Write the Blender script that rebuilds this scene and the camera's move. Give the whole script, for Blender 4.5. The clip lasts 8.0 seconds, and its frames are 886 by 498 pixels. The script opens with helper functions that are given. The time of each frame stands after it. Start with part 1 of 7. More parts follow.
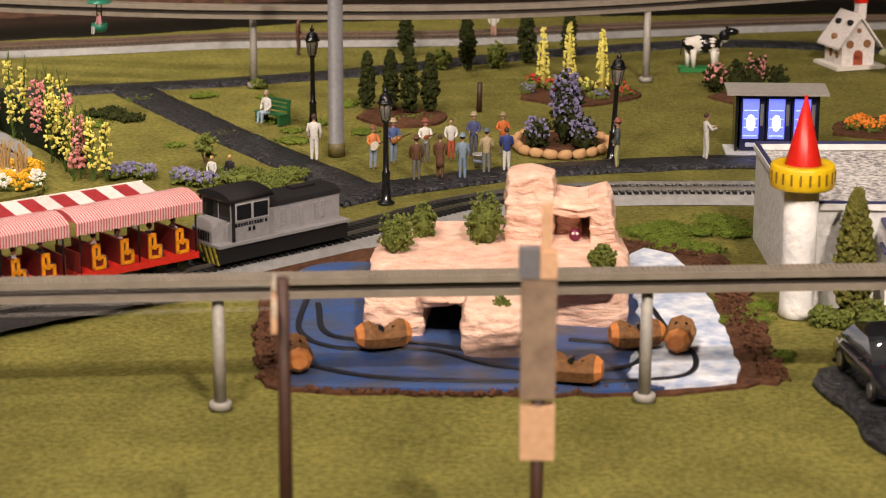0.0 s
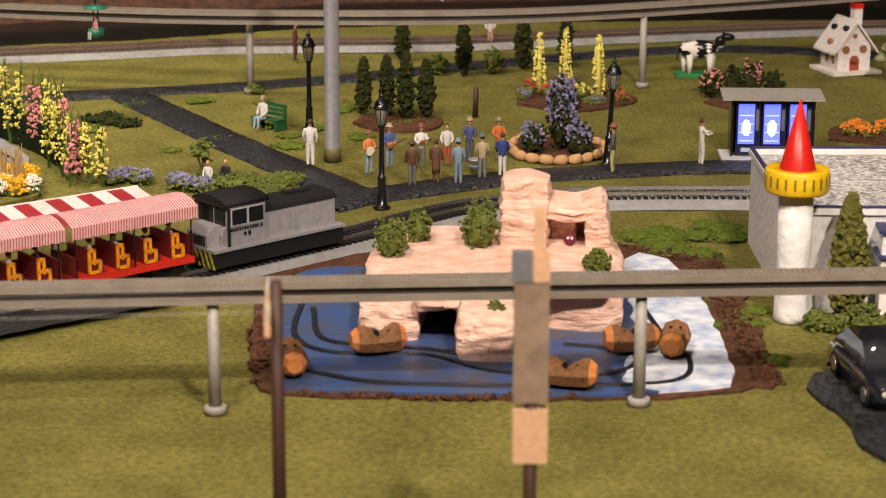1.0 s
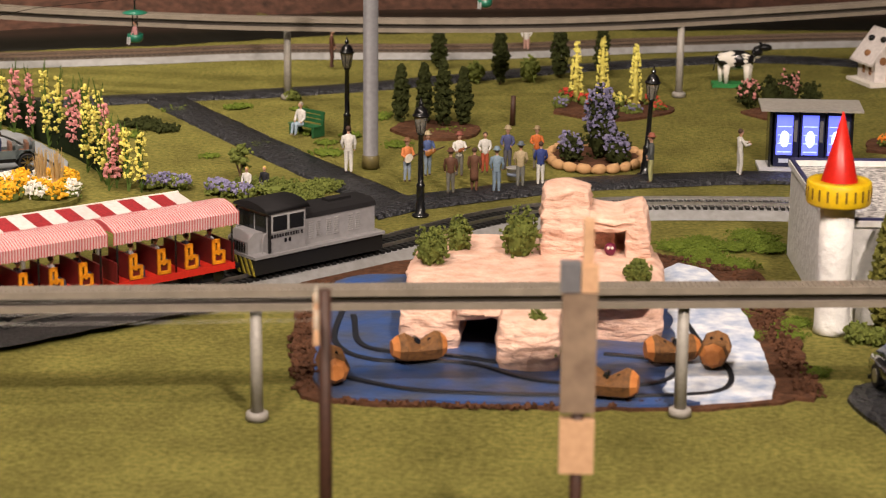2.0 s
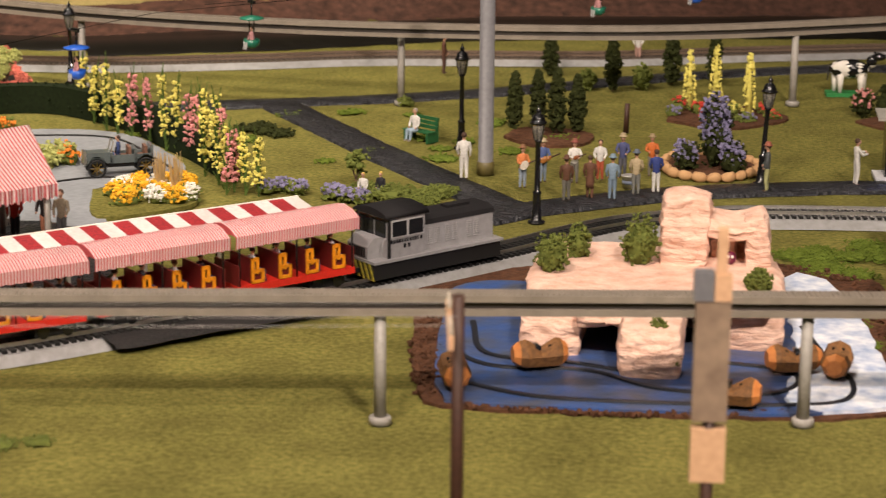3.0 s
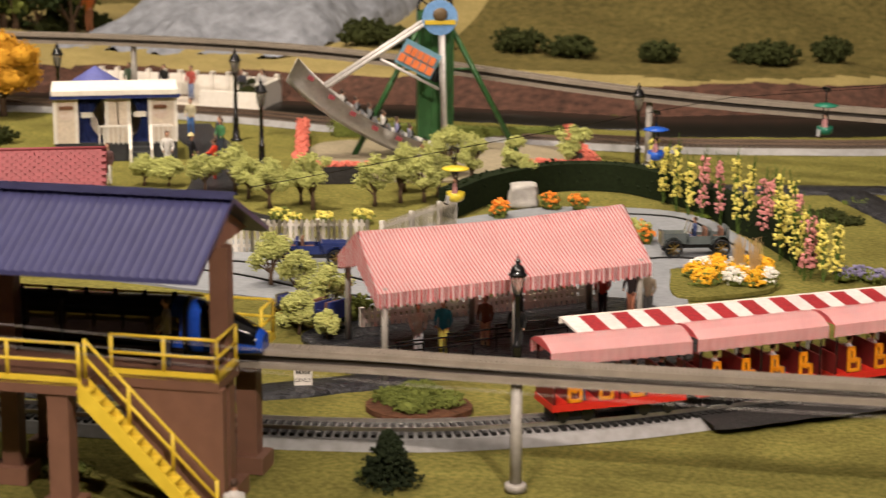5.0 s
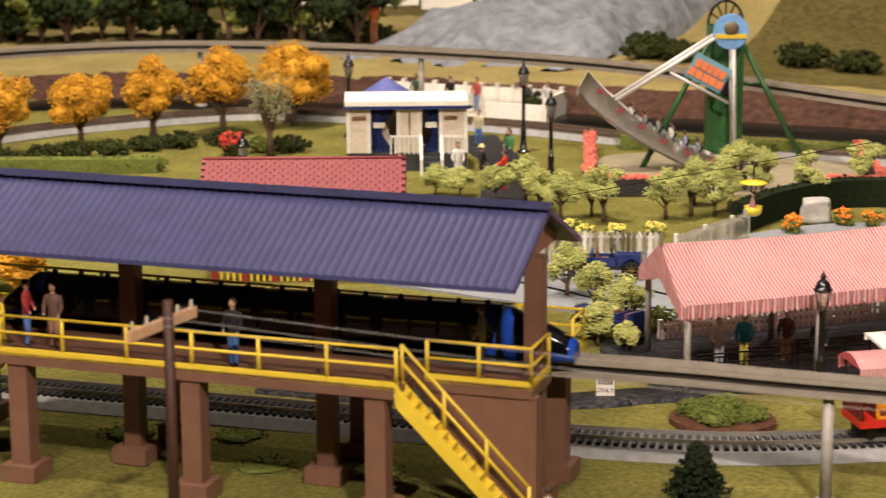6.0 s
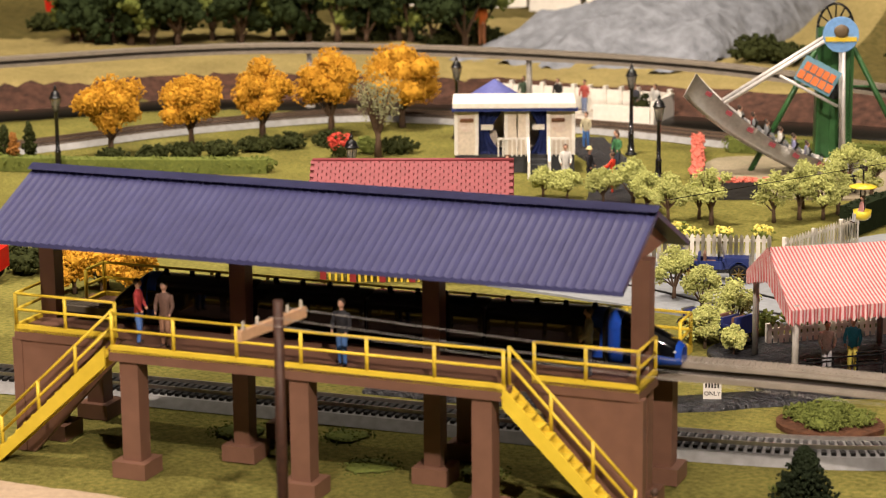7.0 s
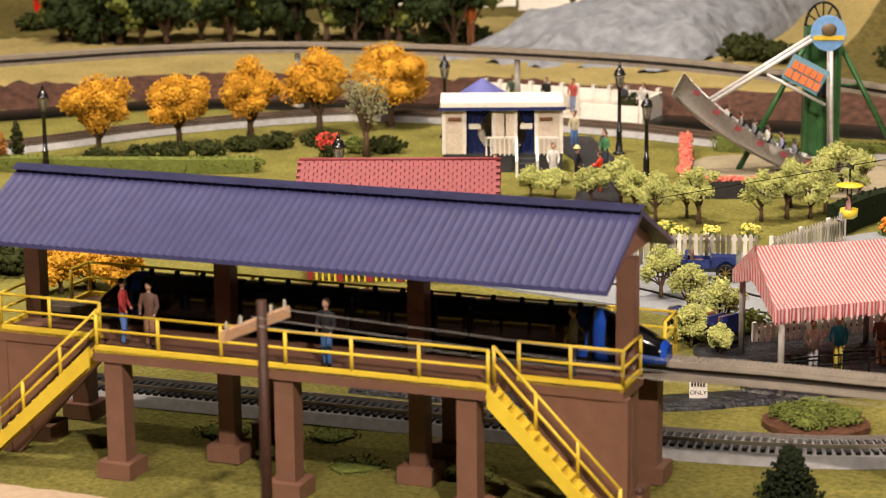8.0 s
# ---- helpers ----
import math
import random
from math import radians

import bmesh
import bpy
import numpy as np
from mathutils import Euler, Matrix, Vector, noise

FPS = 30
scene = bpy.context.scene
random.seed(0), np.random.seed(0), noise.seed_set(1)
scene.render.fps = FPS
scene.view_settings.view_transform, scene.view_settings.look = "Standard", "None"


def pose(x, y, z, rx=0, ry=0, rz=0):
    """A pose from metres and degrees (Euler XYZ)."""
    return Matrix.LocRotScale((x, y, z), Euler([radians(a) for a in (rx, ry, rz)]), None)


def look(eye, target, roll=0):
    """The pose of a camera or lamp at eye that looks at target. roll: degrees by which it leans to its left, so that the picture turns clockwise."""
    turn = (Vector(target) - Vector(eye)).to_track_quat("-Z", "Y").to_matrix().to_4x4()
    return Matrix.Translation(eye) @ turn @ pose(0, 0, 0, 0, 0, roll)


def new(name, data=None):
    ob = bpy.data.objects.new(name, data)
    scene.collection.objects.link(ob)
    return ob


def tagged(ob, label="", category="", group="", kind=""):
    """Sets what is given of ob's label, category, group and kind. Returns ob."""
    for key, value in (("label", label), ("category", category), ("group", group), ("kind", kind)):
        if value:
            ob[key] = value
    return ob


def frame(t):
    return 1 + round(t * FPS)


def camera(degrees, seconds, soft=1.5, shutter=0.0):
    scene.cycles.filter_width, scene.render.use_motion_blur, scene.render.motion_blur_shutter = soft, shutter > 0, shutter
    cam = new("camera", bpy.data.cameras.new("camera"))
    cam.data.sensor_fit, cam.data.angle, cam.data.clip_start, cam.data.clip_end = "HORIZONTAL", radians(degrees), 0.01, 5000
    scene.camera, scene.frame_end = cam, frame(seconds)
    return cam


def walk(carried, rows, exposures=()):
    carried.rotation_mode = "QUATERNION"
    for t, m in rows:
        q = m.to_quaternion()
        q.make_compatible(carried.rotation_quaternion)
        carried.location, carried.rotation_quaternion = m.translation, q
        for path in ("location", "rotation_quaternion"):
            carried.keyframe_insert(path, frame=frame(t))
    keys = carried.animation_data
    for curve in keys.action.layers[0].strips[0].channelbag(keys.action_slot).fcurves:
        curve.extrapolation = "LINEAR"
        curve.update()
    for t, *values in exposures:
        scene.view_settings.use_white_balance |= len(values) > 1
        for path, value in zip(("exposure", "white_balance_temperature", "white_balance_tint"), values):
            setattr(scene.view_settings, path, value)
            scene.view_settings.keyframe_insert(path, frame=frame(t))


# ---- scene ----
cam = camera(22.51, 8.0, soft=1.05, shutter=0.25)
cam.data.dof.use_dof, cam.data.dof.focus_distance, cam.data.dof.aperture_fstop = True, 1.5, 20.0
PATH = [  # seconds, eye, yaw to the left, pitch, roll
    (0, (0.15464, -0.33342, 0.37726), 3.909, -15.603, 0.198),
    (0.5, (0.15669, -0.33397, 0.37657), 3.912, -15.494, 0.140),
    (1, (0.15710, -0.33522, 0.37660), 3.887, -15.433, 0.194),
    (1.2, (0.15582, -0.33430, 0.37681), 3.847, -15.429, 0.253),
    (2.3, (0.14407, -0.33945, 0.37958), 5.188, -15.243, 0.663),
    (2.5, (0.14120, -0.34095, 0.38026), 5.723, -15.229, 0.649),
    (3, (0.13268, -0.34251, 0.37935), 7.017, -15.147, 0.532),
    (3.5, (0.11799, -0.34818, 0.38186), 9.738, -15.048, 0.273),
    (4, (0.10583, -0.35489, 0.38466), 12.287, -14.620, 0.288),
    (4.5, (0.08764, -0.36647, 0.38525), 15.466, -14.046, 0.599),
    (5, (0.06805, -0.37464, 0.38605), 19.660, -13.215, 0.235),
    (5.2, (0.06152, -0.37779, 0.38607), 20.921, -13.076, 0.233),
    (6.3, (0.03982, -0.40057, 0.38773), 28.023, -12.905, -0.358),
    (6.5, (0.03939, -0.40145, 0.38831), 28.769, -12.914, -0.377),
    (7, (0.04390, -0.40123, 0.38840), 29.085, -12.816, -0.503),
    (7.5, (0.04568, -0.39949, 0.38883), 28.879, -12.759, -0.493),
    (8, (0.04689, -0.39826, 0.38836), 28.886, -12.843, -0.553),
]


def aim(eye, yaw, pitch, roll):
    a, b = radians(yaw), radians(pitch)
    way = Vector((-math.sin(a) * math.cos(b), math.cos(a) * math.cos(b), math.sin(b)))
    return look(eye, Vector(eye) + way, roll)


walk(cam, [(t, aim(eye, yaw, pitch, roll)) for t, eye, yaw, pitch, roll in PATH], [(0, -0.14), (3.5, -0.12), (5, -0.18), (6.5, 0.04), (8, 0.1)])

# ---- light: an exhibition hall with unseen spots and an added fill over the layout ----
MM = 0.001
world = bpy.data.worlds.new("hall_air")
scene.world = world
world.use_nodes = True
world.node_tree.nodes["Background"].inputs[0].default_value = (1.0, 0.86, 0.70, 1)
world.node_tree.nodes["Background"].inputs[1].default_value = 0.013


def lamp(name, kind, eye, target, power, colour, size, cone=60):
    data = bpy.data.lights.new(name, kind)
    data.energy, data.color = power, colour
    if kind == "SPOT":
        data.shadow_soft_size, data.spot_size, data.spot_blend = size, radians(cone), 0.6
    else:
        data.shape, data.size = "SQUARE", size
    ob = new(name, data)
    ob.matrix_world = look(eye, target)
    return ob


lamp("unseen_spot", "SPOT", (0.68, -0.72, 1.5), (0.12, 0.62, 0), 225, (1.0, 0.835, 0.715), 0.035, 66)
lamp("unseen_spot", "SPOT", (-0.42, -0.35, 1.75), (0.36, 0.92, 0), 105, (1.0, 0.835, 0.715), 0.035, 44)
lamp("unseen_spot", "SPOT", (-0.55, 2.1, 2.3), (-0.55, 0.72, 0), 62, (1.0, 0.85, 0.74), 0.05, 72)
# next three spots are added to brighten the station, left side and back
lamp("unseen_spot", "SPOT", (-0.25, -0.75, 1.6), (-0.66, 0.74, 0), 92, (1.0, 0.835, 0.715), 0.035, 75)
lamp("unseen_spot", "SPOT", (-1.35, 0.0, 2.2), (-1.5, 1.7, 0), 235, (1.0, 0.835, 0.715), 0.035, 80)
lamp("unseen_spot", "SPOT", (-0.9, 1.0, 2.4), (-1.8, 2.1, 0), 290, (1.0, 0.86, 0.68), 0.06, 90)
# broad fill added to lift the shadows, no such fixture known
lamp("fill_light", "AREA", (-0.4, 1.2, 2.3), (-0.4, 1.2, 0), 5.0, (1.0, 0.88, 0.74), 2.4)

# ---- materials ----
MATS = {}


def mat(name, colour, rough=0.7, metal=0.0, other=None, grain=3.0, mix=0.5, bump=0.0, bump_size=None, spec=0.4, patch=0.0, emit=0.0, coat=0.0, stretch=1.0):
    """A procedural surface. colour and other: two base colours mixed by noise of grain millimetres, and by larger patches."""
    if name in MATS:
        return MATS[name]
    m = bpy.data.materials.new(name)
    m.use_nodes = True
    n, l = m.node_tree.nodes, m.node_tree.links
    b = n["Principled BSDF"]
    b.inputs["Roughness"].default_value, b.inputs["Metallic"].default_value = rough, metal
    b.inputs["Specular IOR Level"].default_value = spec
    b.inputs["Coat Weight"].default_value = coat
    c = (*colour, 1)
    b.inputs["Base Color"].default_value = c
    if emit:
        b.inputs["Emission Color"].default_value, b.inputs["Emission Strength"].default_value = c, emit
    tc0 = n.new("ShaderNodeTexCoord")
    tc = n.new("ShaderNodeMapping")
    tc.inputs["Scale"].default_value = (1, 1, stretch)
    l.new(tc0.outputs["Object"], tc.inputs["Vector"])
    if other is None:
        other = tuple(v * 0.72 for v in colour)
    nz = n.new("ShaderNodeTexNoise")
    nz.inputs["Scale"].default_value, nz.inputs["Detail"].default_value = 1000.0 / grain, 5
    l.new(tc.outputs["Vector"], nz.inputs["Vector"])
    mp = n.new("ShaderNodeMapRange")
    mp.inputs["From Min"].default_value, mp.inputs["From Max"].default_value = 0.5 - mix * 0.5, 0.5 + mix * 0.5 + 0.02
    l.new(nz.outputs["Fac"], mp.inputs["Value"])
    mx = n.new("ShaderNodeMix")
    mx.data_type = "RGBA"
    mx.inputs["A"].default_value, mx.inputs["B"].default_value = c, (*other, 1)
    l.new(mp.outputs["Result"], mx.inputs["Factor"])
    out = mx.outputs["Result"]
    big = n.new("ShaderNodeTexNoise")
    big.inputs["Scale"].default_value, big.inputs["Detail"].default_value = 1000.0 / (grain * 14), 3
    l.new(tc.outputs["Vector"], big.inputs["Vector"])
    oi = n.new("ShaderNodeObjectInfo")
    ad = n.new("ShaderNodeMath")
    ad.operation = "MULTIPLY_ADD"
    ad.inputs[1].default_value, ad.inputs[2].default_value = 0.14, 0.0
    l.new(oi.outputs["Random"], ad.inputs[0])
    am = n.new("ShaderNodeMath")
    am.operation = "MULTIPLY_ADD"
    am.inputs[1].default_value = 0.35 + patch
    l.new(big.outputs["Fac"], am.inputs[0])
    l.new(ad.outputs[0], am.inputs[2])
    hv = n.new("ShaderNodeHueSaturation")
    pl = n.new("ShaderNodeMath")
    pl.operation = "ADD"
    pl.inputs[1].default_value = 0.76 - patch * 0.5
    l.new(am.outputs[0], pl.inputs[0])
    l.new(pl.outputs[0], hv.inputs["Value"])
    l.new(out, hv.inputs["Color"])
    l.new(hv.outputs["Color"], b.inputs["Base Color"])
    if bump:
        bn = n.new("ShaderNodeTexNoise")
        bn.inputs["Scale"].default_value, bn.inputs["Detail"].default_value = 1000.0 / (bump_size or grain), 4
        l.new(tc.outputs["Vector"], bn.inputs["Vector"])
        bp = n.new("ShaderNodeBump")
        bp.inputs["Strength"].default_value, bp.inputs["Distance"].default_value = 0.8, bump * MM
        l.new(bn.outputs["Fac"], bp.inputs["Height"])
        l.new(bp.outputs["Normal"], b.inputs["Normal"])
    MATS[name] = m
    return m


def striped(name, a, b, width, axis=0, rough=0.8):
    """Woven cloth in two colours, in stripes of that many millimetres along an object axis."""
    m = mat(name, a, rough, other=tuple(v * 0.9 for v in a), grain=2)
    n, l = m.node_tree.nodes, m.node_tree.links
    tc, sx, mod, lt, mx = (n.new("ShaderNode" + k) for k in ("TexCoord", "SeparateXYZ", "Math", "Math", "Mix"))
    l.new(tc.outputs["Object"], sx.inputs[0])
    mod.operation, lt.operation, mx.data_type = "PINGPONG", "LESS_THAN", "RGBA"
    mod.inputs[1].default_value, lt.inputs[1].default_value = width * MM, width * MM * 0.5
    l.new(sx.outputs[axis], mod.inputs[0])
    l.new(mod.outputs[0], lt.inputs[0])
    l.new(lt.outputs[0], mx.inputs["Factor"])
    mx.inputs["A"].default_value, mx.inputs["B"].default_value = (*a, 1), (*b, 1)
    hv = [k for k in n if k.bl_idname == "ShaderNodeHueSaturation"][0]
    l.new(mx.outputs["Result"], hv.inputs["Color"])
    return m


GRASS = mat("turf", (0.225, 0.195, 0.056), 0.95, other=(0.058, 0.066, 0.013), grain=3.4, mix=0.62, bump=2.2, bump_size=1.7, spec=0.05, patch=0.75)
TUFT = mat("foam_turf", (0.15, 0.19, 0.03), 0.95, other=(0.05, 0.08, 0.012), grain=3, mix=0.6, bump=1, spec=0.05)
ASPHALT = mat("asphalt", (0.005, 0.005, 0.006), 0.38, other=(0.036, 0.037, 0.043), grain=2.6, mix=0.3, bump=6.0, bump_size=4.5, spec=0.3, patch=0.25)
CONCRETE = mat("concrete", (0.23, 0.245, 0.26), 0.8, other=(0.17, 0.18, 0.195), grain=5, bump=0.2)
SOIL = mat("soil", (0.12, 0.055, 0.03), 0.95, other=(0.04, 0.02, 0.012), grain=4, bump=4.0, bump_size=6, spec=0.1, patch=0.3)
ROADBED = mat("grey_plastic", (0.25, 0.25, 0.25), 0.6, other=(0.17, 0.165, 0.16), grain=6, patch=0.3)
TIE = mat("black_plastic", (0.008, 0.008, 0.008), 0.55)
RAIL = mat("nickel_rail", (0.68, 0.65, 0.60), 0.36, 1.0)
BEAM = mat("beam_plastic", (0.25, 0.215, 0.175), 0.42, other=(0.18, 0.155, 0.125), grain=9, bump=0.1)
# beam plastic darkened: the shade between the flanges is put into the colour
BEAMSHADE = mat("beam_shadow_groove", (0.05, 0.042, 0.035), 0.5)
POSTGREY = mat("post_plastic", (0.33, 0.31, 0.28), 0.45)
STEELGREY = mat("grey_paint", (0.15, 0.148, 0.155), 0.4, bump=0.1)
BLACK = mat("black_gloss", (0.008, 0.008, 0.009), 0.22, coat=0.4)
GLASS = mat("lantern_glass", (0.50, 0.46, 0.38), 0.15)
BROWN = mat("brown_plastic", (0.17, 0.085, 0.055), 0.5, other=(0.13, 0.065, 0.042), grain=10)
YELLOW = mat("yellow_plastic", (0.68, 0.50, 0.045), 0.45, other=(0.56, 0.40, 0.03), grain=8)
NAVY = mat("navy_roof", (0.052, 0.054, 0.135), 0.42, other=(0.040, 0.041, 0.105), grain=12, bump=0.15, patch=0.1)
WOODDARK = mat("dark_wood", (0.055, 0.022, 0.012), 0.6, other=(0.03, 0.012, 0.007), grain=2.5)
WOODPALE = mat("pale_wood", (0.55, 0.34, 0.20), 0.6, other=(0.42, 0.25, 0.14), grain=3)
WHITE = mat("white_paint", (0.72, 0.69, 0.63), 0.6, other=(0.62, 0.58, 0.51), grain=4)
STUCCO = mat("white_stucco", (0.74, 0.73, 0.71), 0.75, other=(0.62, 0.61, 0.60), grain=5, bump=2.2, bump_size=6)
RED = mat("red_plastic", (0.62, 0.018, 0.010), 0.35)
ROCK = mat("pink_rock", (0.80, 0.57, 0.46), 0.9, other=(0.55, 0.31, 0.22), grain=9, mix=0.5, bump=3.2, bump_size=6, patch=0.35, stretch=2.6)
CANOPY = striped("striped_cloth", (0.70, 0.15, 0.16), (0.86, 0.72, 0.71), 1.25, 0)
WATER = mat("blue_water", (0.030, 0.075, 0.23), 0.42, other=(0.060, 0.066, 0.085), grain=22, mix=0.32, bump=1.0, bump_size=9, spec=0.4)
FOAM = mat("white_water", (0.74, 0.76, 0.80), 0.5, other=(0.30, 0.38, 0.55), grain=9, mix=0.35, bump=0.9, bump_size=5)
BARK = mat("bark", (0.10, 0.06, 0.035), 0.9, bump=0.6)


# ---- shapes, in millimetres ----
def box(bm, x0, x1, y0, y1, z0, z1, m=None, mi=0):
    v = [bm.verts.new((x, y, z)) for x in (x0, x1) for y in (y0, y1) for z in (z0, z1)]
    if m is not None:
        for k in v:
            k.co = m @ k.co
    for f in ((0, 1, 3, 2), (4, 6, 7, 5), (0, 4, 5, 1), (2, 3, 7, 6), (0, 2, 6, 4), (1, 5, 7, 3)):
        bm.faces.new([v[i] for i in f]).material_index = mi
    return v


def rod(bm, p, q, r, r2=None, n=8, mi=0, caps=True):
    p, q, r2 = Vector(p), Vector(q), r if r2 is None else r2
    d = (q - p).normalized()
    a = d.orthogonal().normalized()
    b = d.cross(a)
    rings = []
    for c, k in ((p, r), (q, r2)):
        rings.append([bm.verts.new(c + k * (math.cos(t) * a + math.sin(t) * b)) for t in (2 * math.pi * i / n for i in range(n))])
    for i in range(n):
        f = bm.faces.new((rings[0][i], rings[0][(i + 1) % n], rings[1][(i + 1) % n], rings[1][i]))
        f.smooth, f.material_index = n > 5, mi
    if caps:
        bm.faces.new(rings[0][::-1]).material_index = mi
        bm.faces.new(rings[1]).material_index = mi


def tube(bm, pts, r, n=4):
    """One unbroken thin round line through points."""
    rings = []
    for i, p in enumerate(pts):
        d = (pts[min(i + 1, len(pts) - 1)] - pts[max(i - 1, 0)]).normalized()
        a = Vector((0, 0, 1)).cross(d).normalized()
        b = d.cross(a)
        rings.append([bm.verts.new(p + r * (math.cos(2 * math.pi * k / n) * a + math.sin(2 * math.pi * k / n) * b)) for k in range(n)])
    for g, h in zip(rings, rings[1:]):
        for k in range(n):
            bm.faces.new((g[k], g[(k + 1) % n], h[(k + 1) % n], h[k]))


def hoop(bm, c, r, thick, n=20, plane="xz", m=6):
    """A round ring standing upright."""
    rings = []
    for i in range(n):
        a = 2 * math.pi * i / n
        ring = []
        for j in range(m):
            b = 2 * math.pi * j / m
            w, side = r + thick * math.cos(b), thick * math.sin(b)
            q = (w * math.cos(a), side, w * math.sin(a)) if plane == "xz" else (side, w * math.cos(a), w * math.sin(a))
            ring.append(bm.verts.new(Vector(c) + Vector(q)))
        rings.append(ring)
    for i in range(n):
        for j in range(m):
            bm.faces.new((rings[i][j], rings[i][(j + 1) % m], rings[(i + 1) % n][(j + 1) % m], rings[(i + 1) % n][j])).smooth = True


def lathe(bm, prof, n=16, c=(0, 0), mi=0, squash=1.0):
    rings = []
    for r, z in prof:
        rings.append([bm.verts.new((c[0] + max(r, 0.01) * math.cos(2 * math.pi * i / n), c[1] + squash * max(r, 0.01) * math.sin(2 * math.pi * i / n), z)) for i in range(n)])
    for a, b in zip(rings, rings[1:]):
        for i in range(n):
            f = bm.faces.new((a[i], a[(i + 1) % n], b[(i + 1) % n], b[i]))
            f.smooth, f.material_index = True, mi
    bm.faces.new(rings[0][::-1]).material_index = mi
    bm.faces.new(rings[-1]).material_index = mi


def blob(bm, c, r, sub=2, rough=0.25, freq=1.0, sq=(1, 1, 1), mi=0):
    c = Vector(c)
    got = bmesh.ops.create_icosphere(bm, subdivisions=sub, radius=1.0)["verts"]
    off = Vector((random.random() * 50, random.random() * 50, random.random() * 50))
    for v in got:
        k = 1 + rough * noise.noise(v.co * freq * 2 + off)
        v.co = c + Vector((v.co.x * sq[0], v.co.y * sq[1], v.co.z * sq[2])) * r * k
    for f in {f for v in got for f in v.link_faces}:
        f.material_index, f.smooth = mi, True


def crag(bm, x0, x1, y0, y1, z0, z1, amp=3, cuts=7, m=None, layers=True):
    """A block of rock with layered, uneven faces."""
    v = box(bm, x0, x1, y0, y1, z0, z1)
    edges = list({e for k in v for e in k.link_edges})
    bmesh.ops.subdivide_edges(bm, edges=edges, cuts=cuts, use_grid_fill=True)
    some = list(bm.verts)
    c = Vector(((x0 + x1) / 2, (y0 + y1) / 2, (z0 + z1) / 2))
    h = Vector(((x1 - x0) / 2, (y1 - y0) / 2, (z1 - z0) / 2))
    for k in some:
        d = k.co - c
        q = Vector((d.x / h.x, d.y / h.y, d.z / h.z))
        k.co = c + d * (1 - 0.20 * max(0, q.length - 1.0))
        w = k.co * 0.045
        o = Vector((noise.noise(w), noise.noise(w + Vector((9, 3, 1))), 0.6 * noise.noise(w + Vector((2, 7, 5)))))
        if layers:
            o += 0.16 * Vector((q.x, q.y, 0)) * math.sin(k.co.z * 0.8 + 5 * noise.noise(w * 1.3))
        o += 0.42 * Vector((noise.noise(w * 3.5), noise.noise(w * 3.5 + Vector((4, 4, 4))), 0.3 * noise.noise(w * 5)))
        o += 0.25 * Vector((noise.noise(w * 8), noise.noise(w * 8 + Vector((4, 1, 4))), 0))
        k.co += o * amp
        if m is not None:
            k.co = m @ k.co
    for f in bm.faces:
        f.smooth = True


def part(name, bm, material, parent=None, label="", at=None):
    """One mesh object; its bmesh is in millimetres."""
    me = bpy.data.meshes.new(name)
    bmesh.ops.recalc_face_normals(bm, faces=bm.faces)
    bm.to_mesh(me)
    bm.free()
    me.transform(Matrix.Scale(MM, 4))
    for m in material if isinstance(material, (list, tuple)) else [material]:
        me.materials.append(m)
    ob = new(name, me)
    if parent is not None:
        ob.parent = parent
    if at is not None:
        ob.matrix_basis = at
    if label:
        tagged(ob, label)
    return ob


def thing(name, x, y, z=0, turn=0, label="", category="", group="", kind=""):
    ob = new(name)
    ob.empty_display_size = 0.01
    ob.matrix_basis = pose(x * MM, y * MM, z * MM, 0, 0, turn)
    return tagged(ob, label, category, group, kind)


def spot(x, y, z=0, turn=0, rx=0, ry=0):
    return pose(x * MM, y * MM, z * MM, rx, ry, turn)


def smooth(pts, step=8.0):
    """A Catmull-Rom line through points, at even steps."""
    p = [Vector(q) for q in pts]
    p = [2 * p[0] - p[1], *p, 2 * p[-1] - p[-2]]
    out = []
    for i in range(1, len(p) - 2):
        for k in range(24):
            t = k / 24
            out.append(0.5 * (2 * p[i] + (p[i + 1] - p[i - 1]) * t + (2 * p[i - 1] - 5 * p[i] + 4 * p[i + 1] - p[i + 2]) * t * t + (3 * p[i] - p[i - 1] - 3 * p[i + 1] + p[i + 2]) * t**3))
    out.append(p[-2])
    even, left = [out[0]], step
    for a, b in zip(out, out[1:]):
        d = (b - a).length
        while d >= left:
            a = a + (b - a) * (left / d)
            even.append(a)
            d, left = (b - a).length, step
        left -= d
    return even


def sweep(bm, line, section, mi=0, close=True):
    """A section of (across, up) carried along a line of points."""
    rings = []
    for i, p in enumerate(line):
        d = line[min(i + 1, len(line) - 1)] - line[max(i - 1, 0)]
        n = Vector((-d.y, d.x, 0)).normalized()
        z = p.z if len(p) > 2 else 0
        rings.append([bm.verts.new((p.x + n.x * a, p.y + n.y * a, z + u)) for a, u in section])
    k = len(section)
    for a, b in zip(rings, rings[1:]):
        for i in range(k if close else k - 1):
            bm.faces.new((a[i], a[(i + 1) % k], b[(i + 1) % k], b[i])).material_index = mi
    if close:
        bm.faces.new(rings[0][::-1]).material_index = mi
        bm.faces.new(rings[-1]).material_index = mi


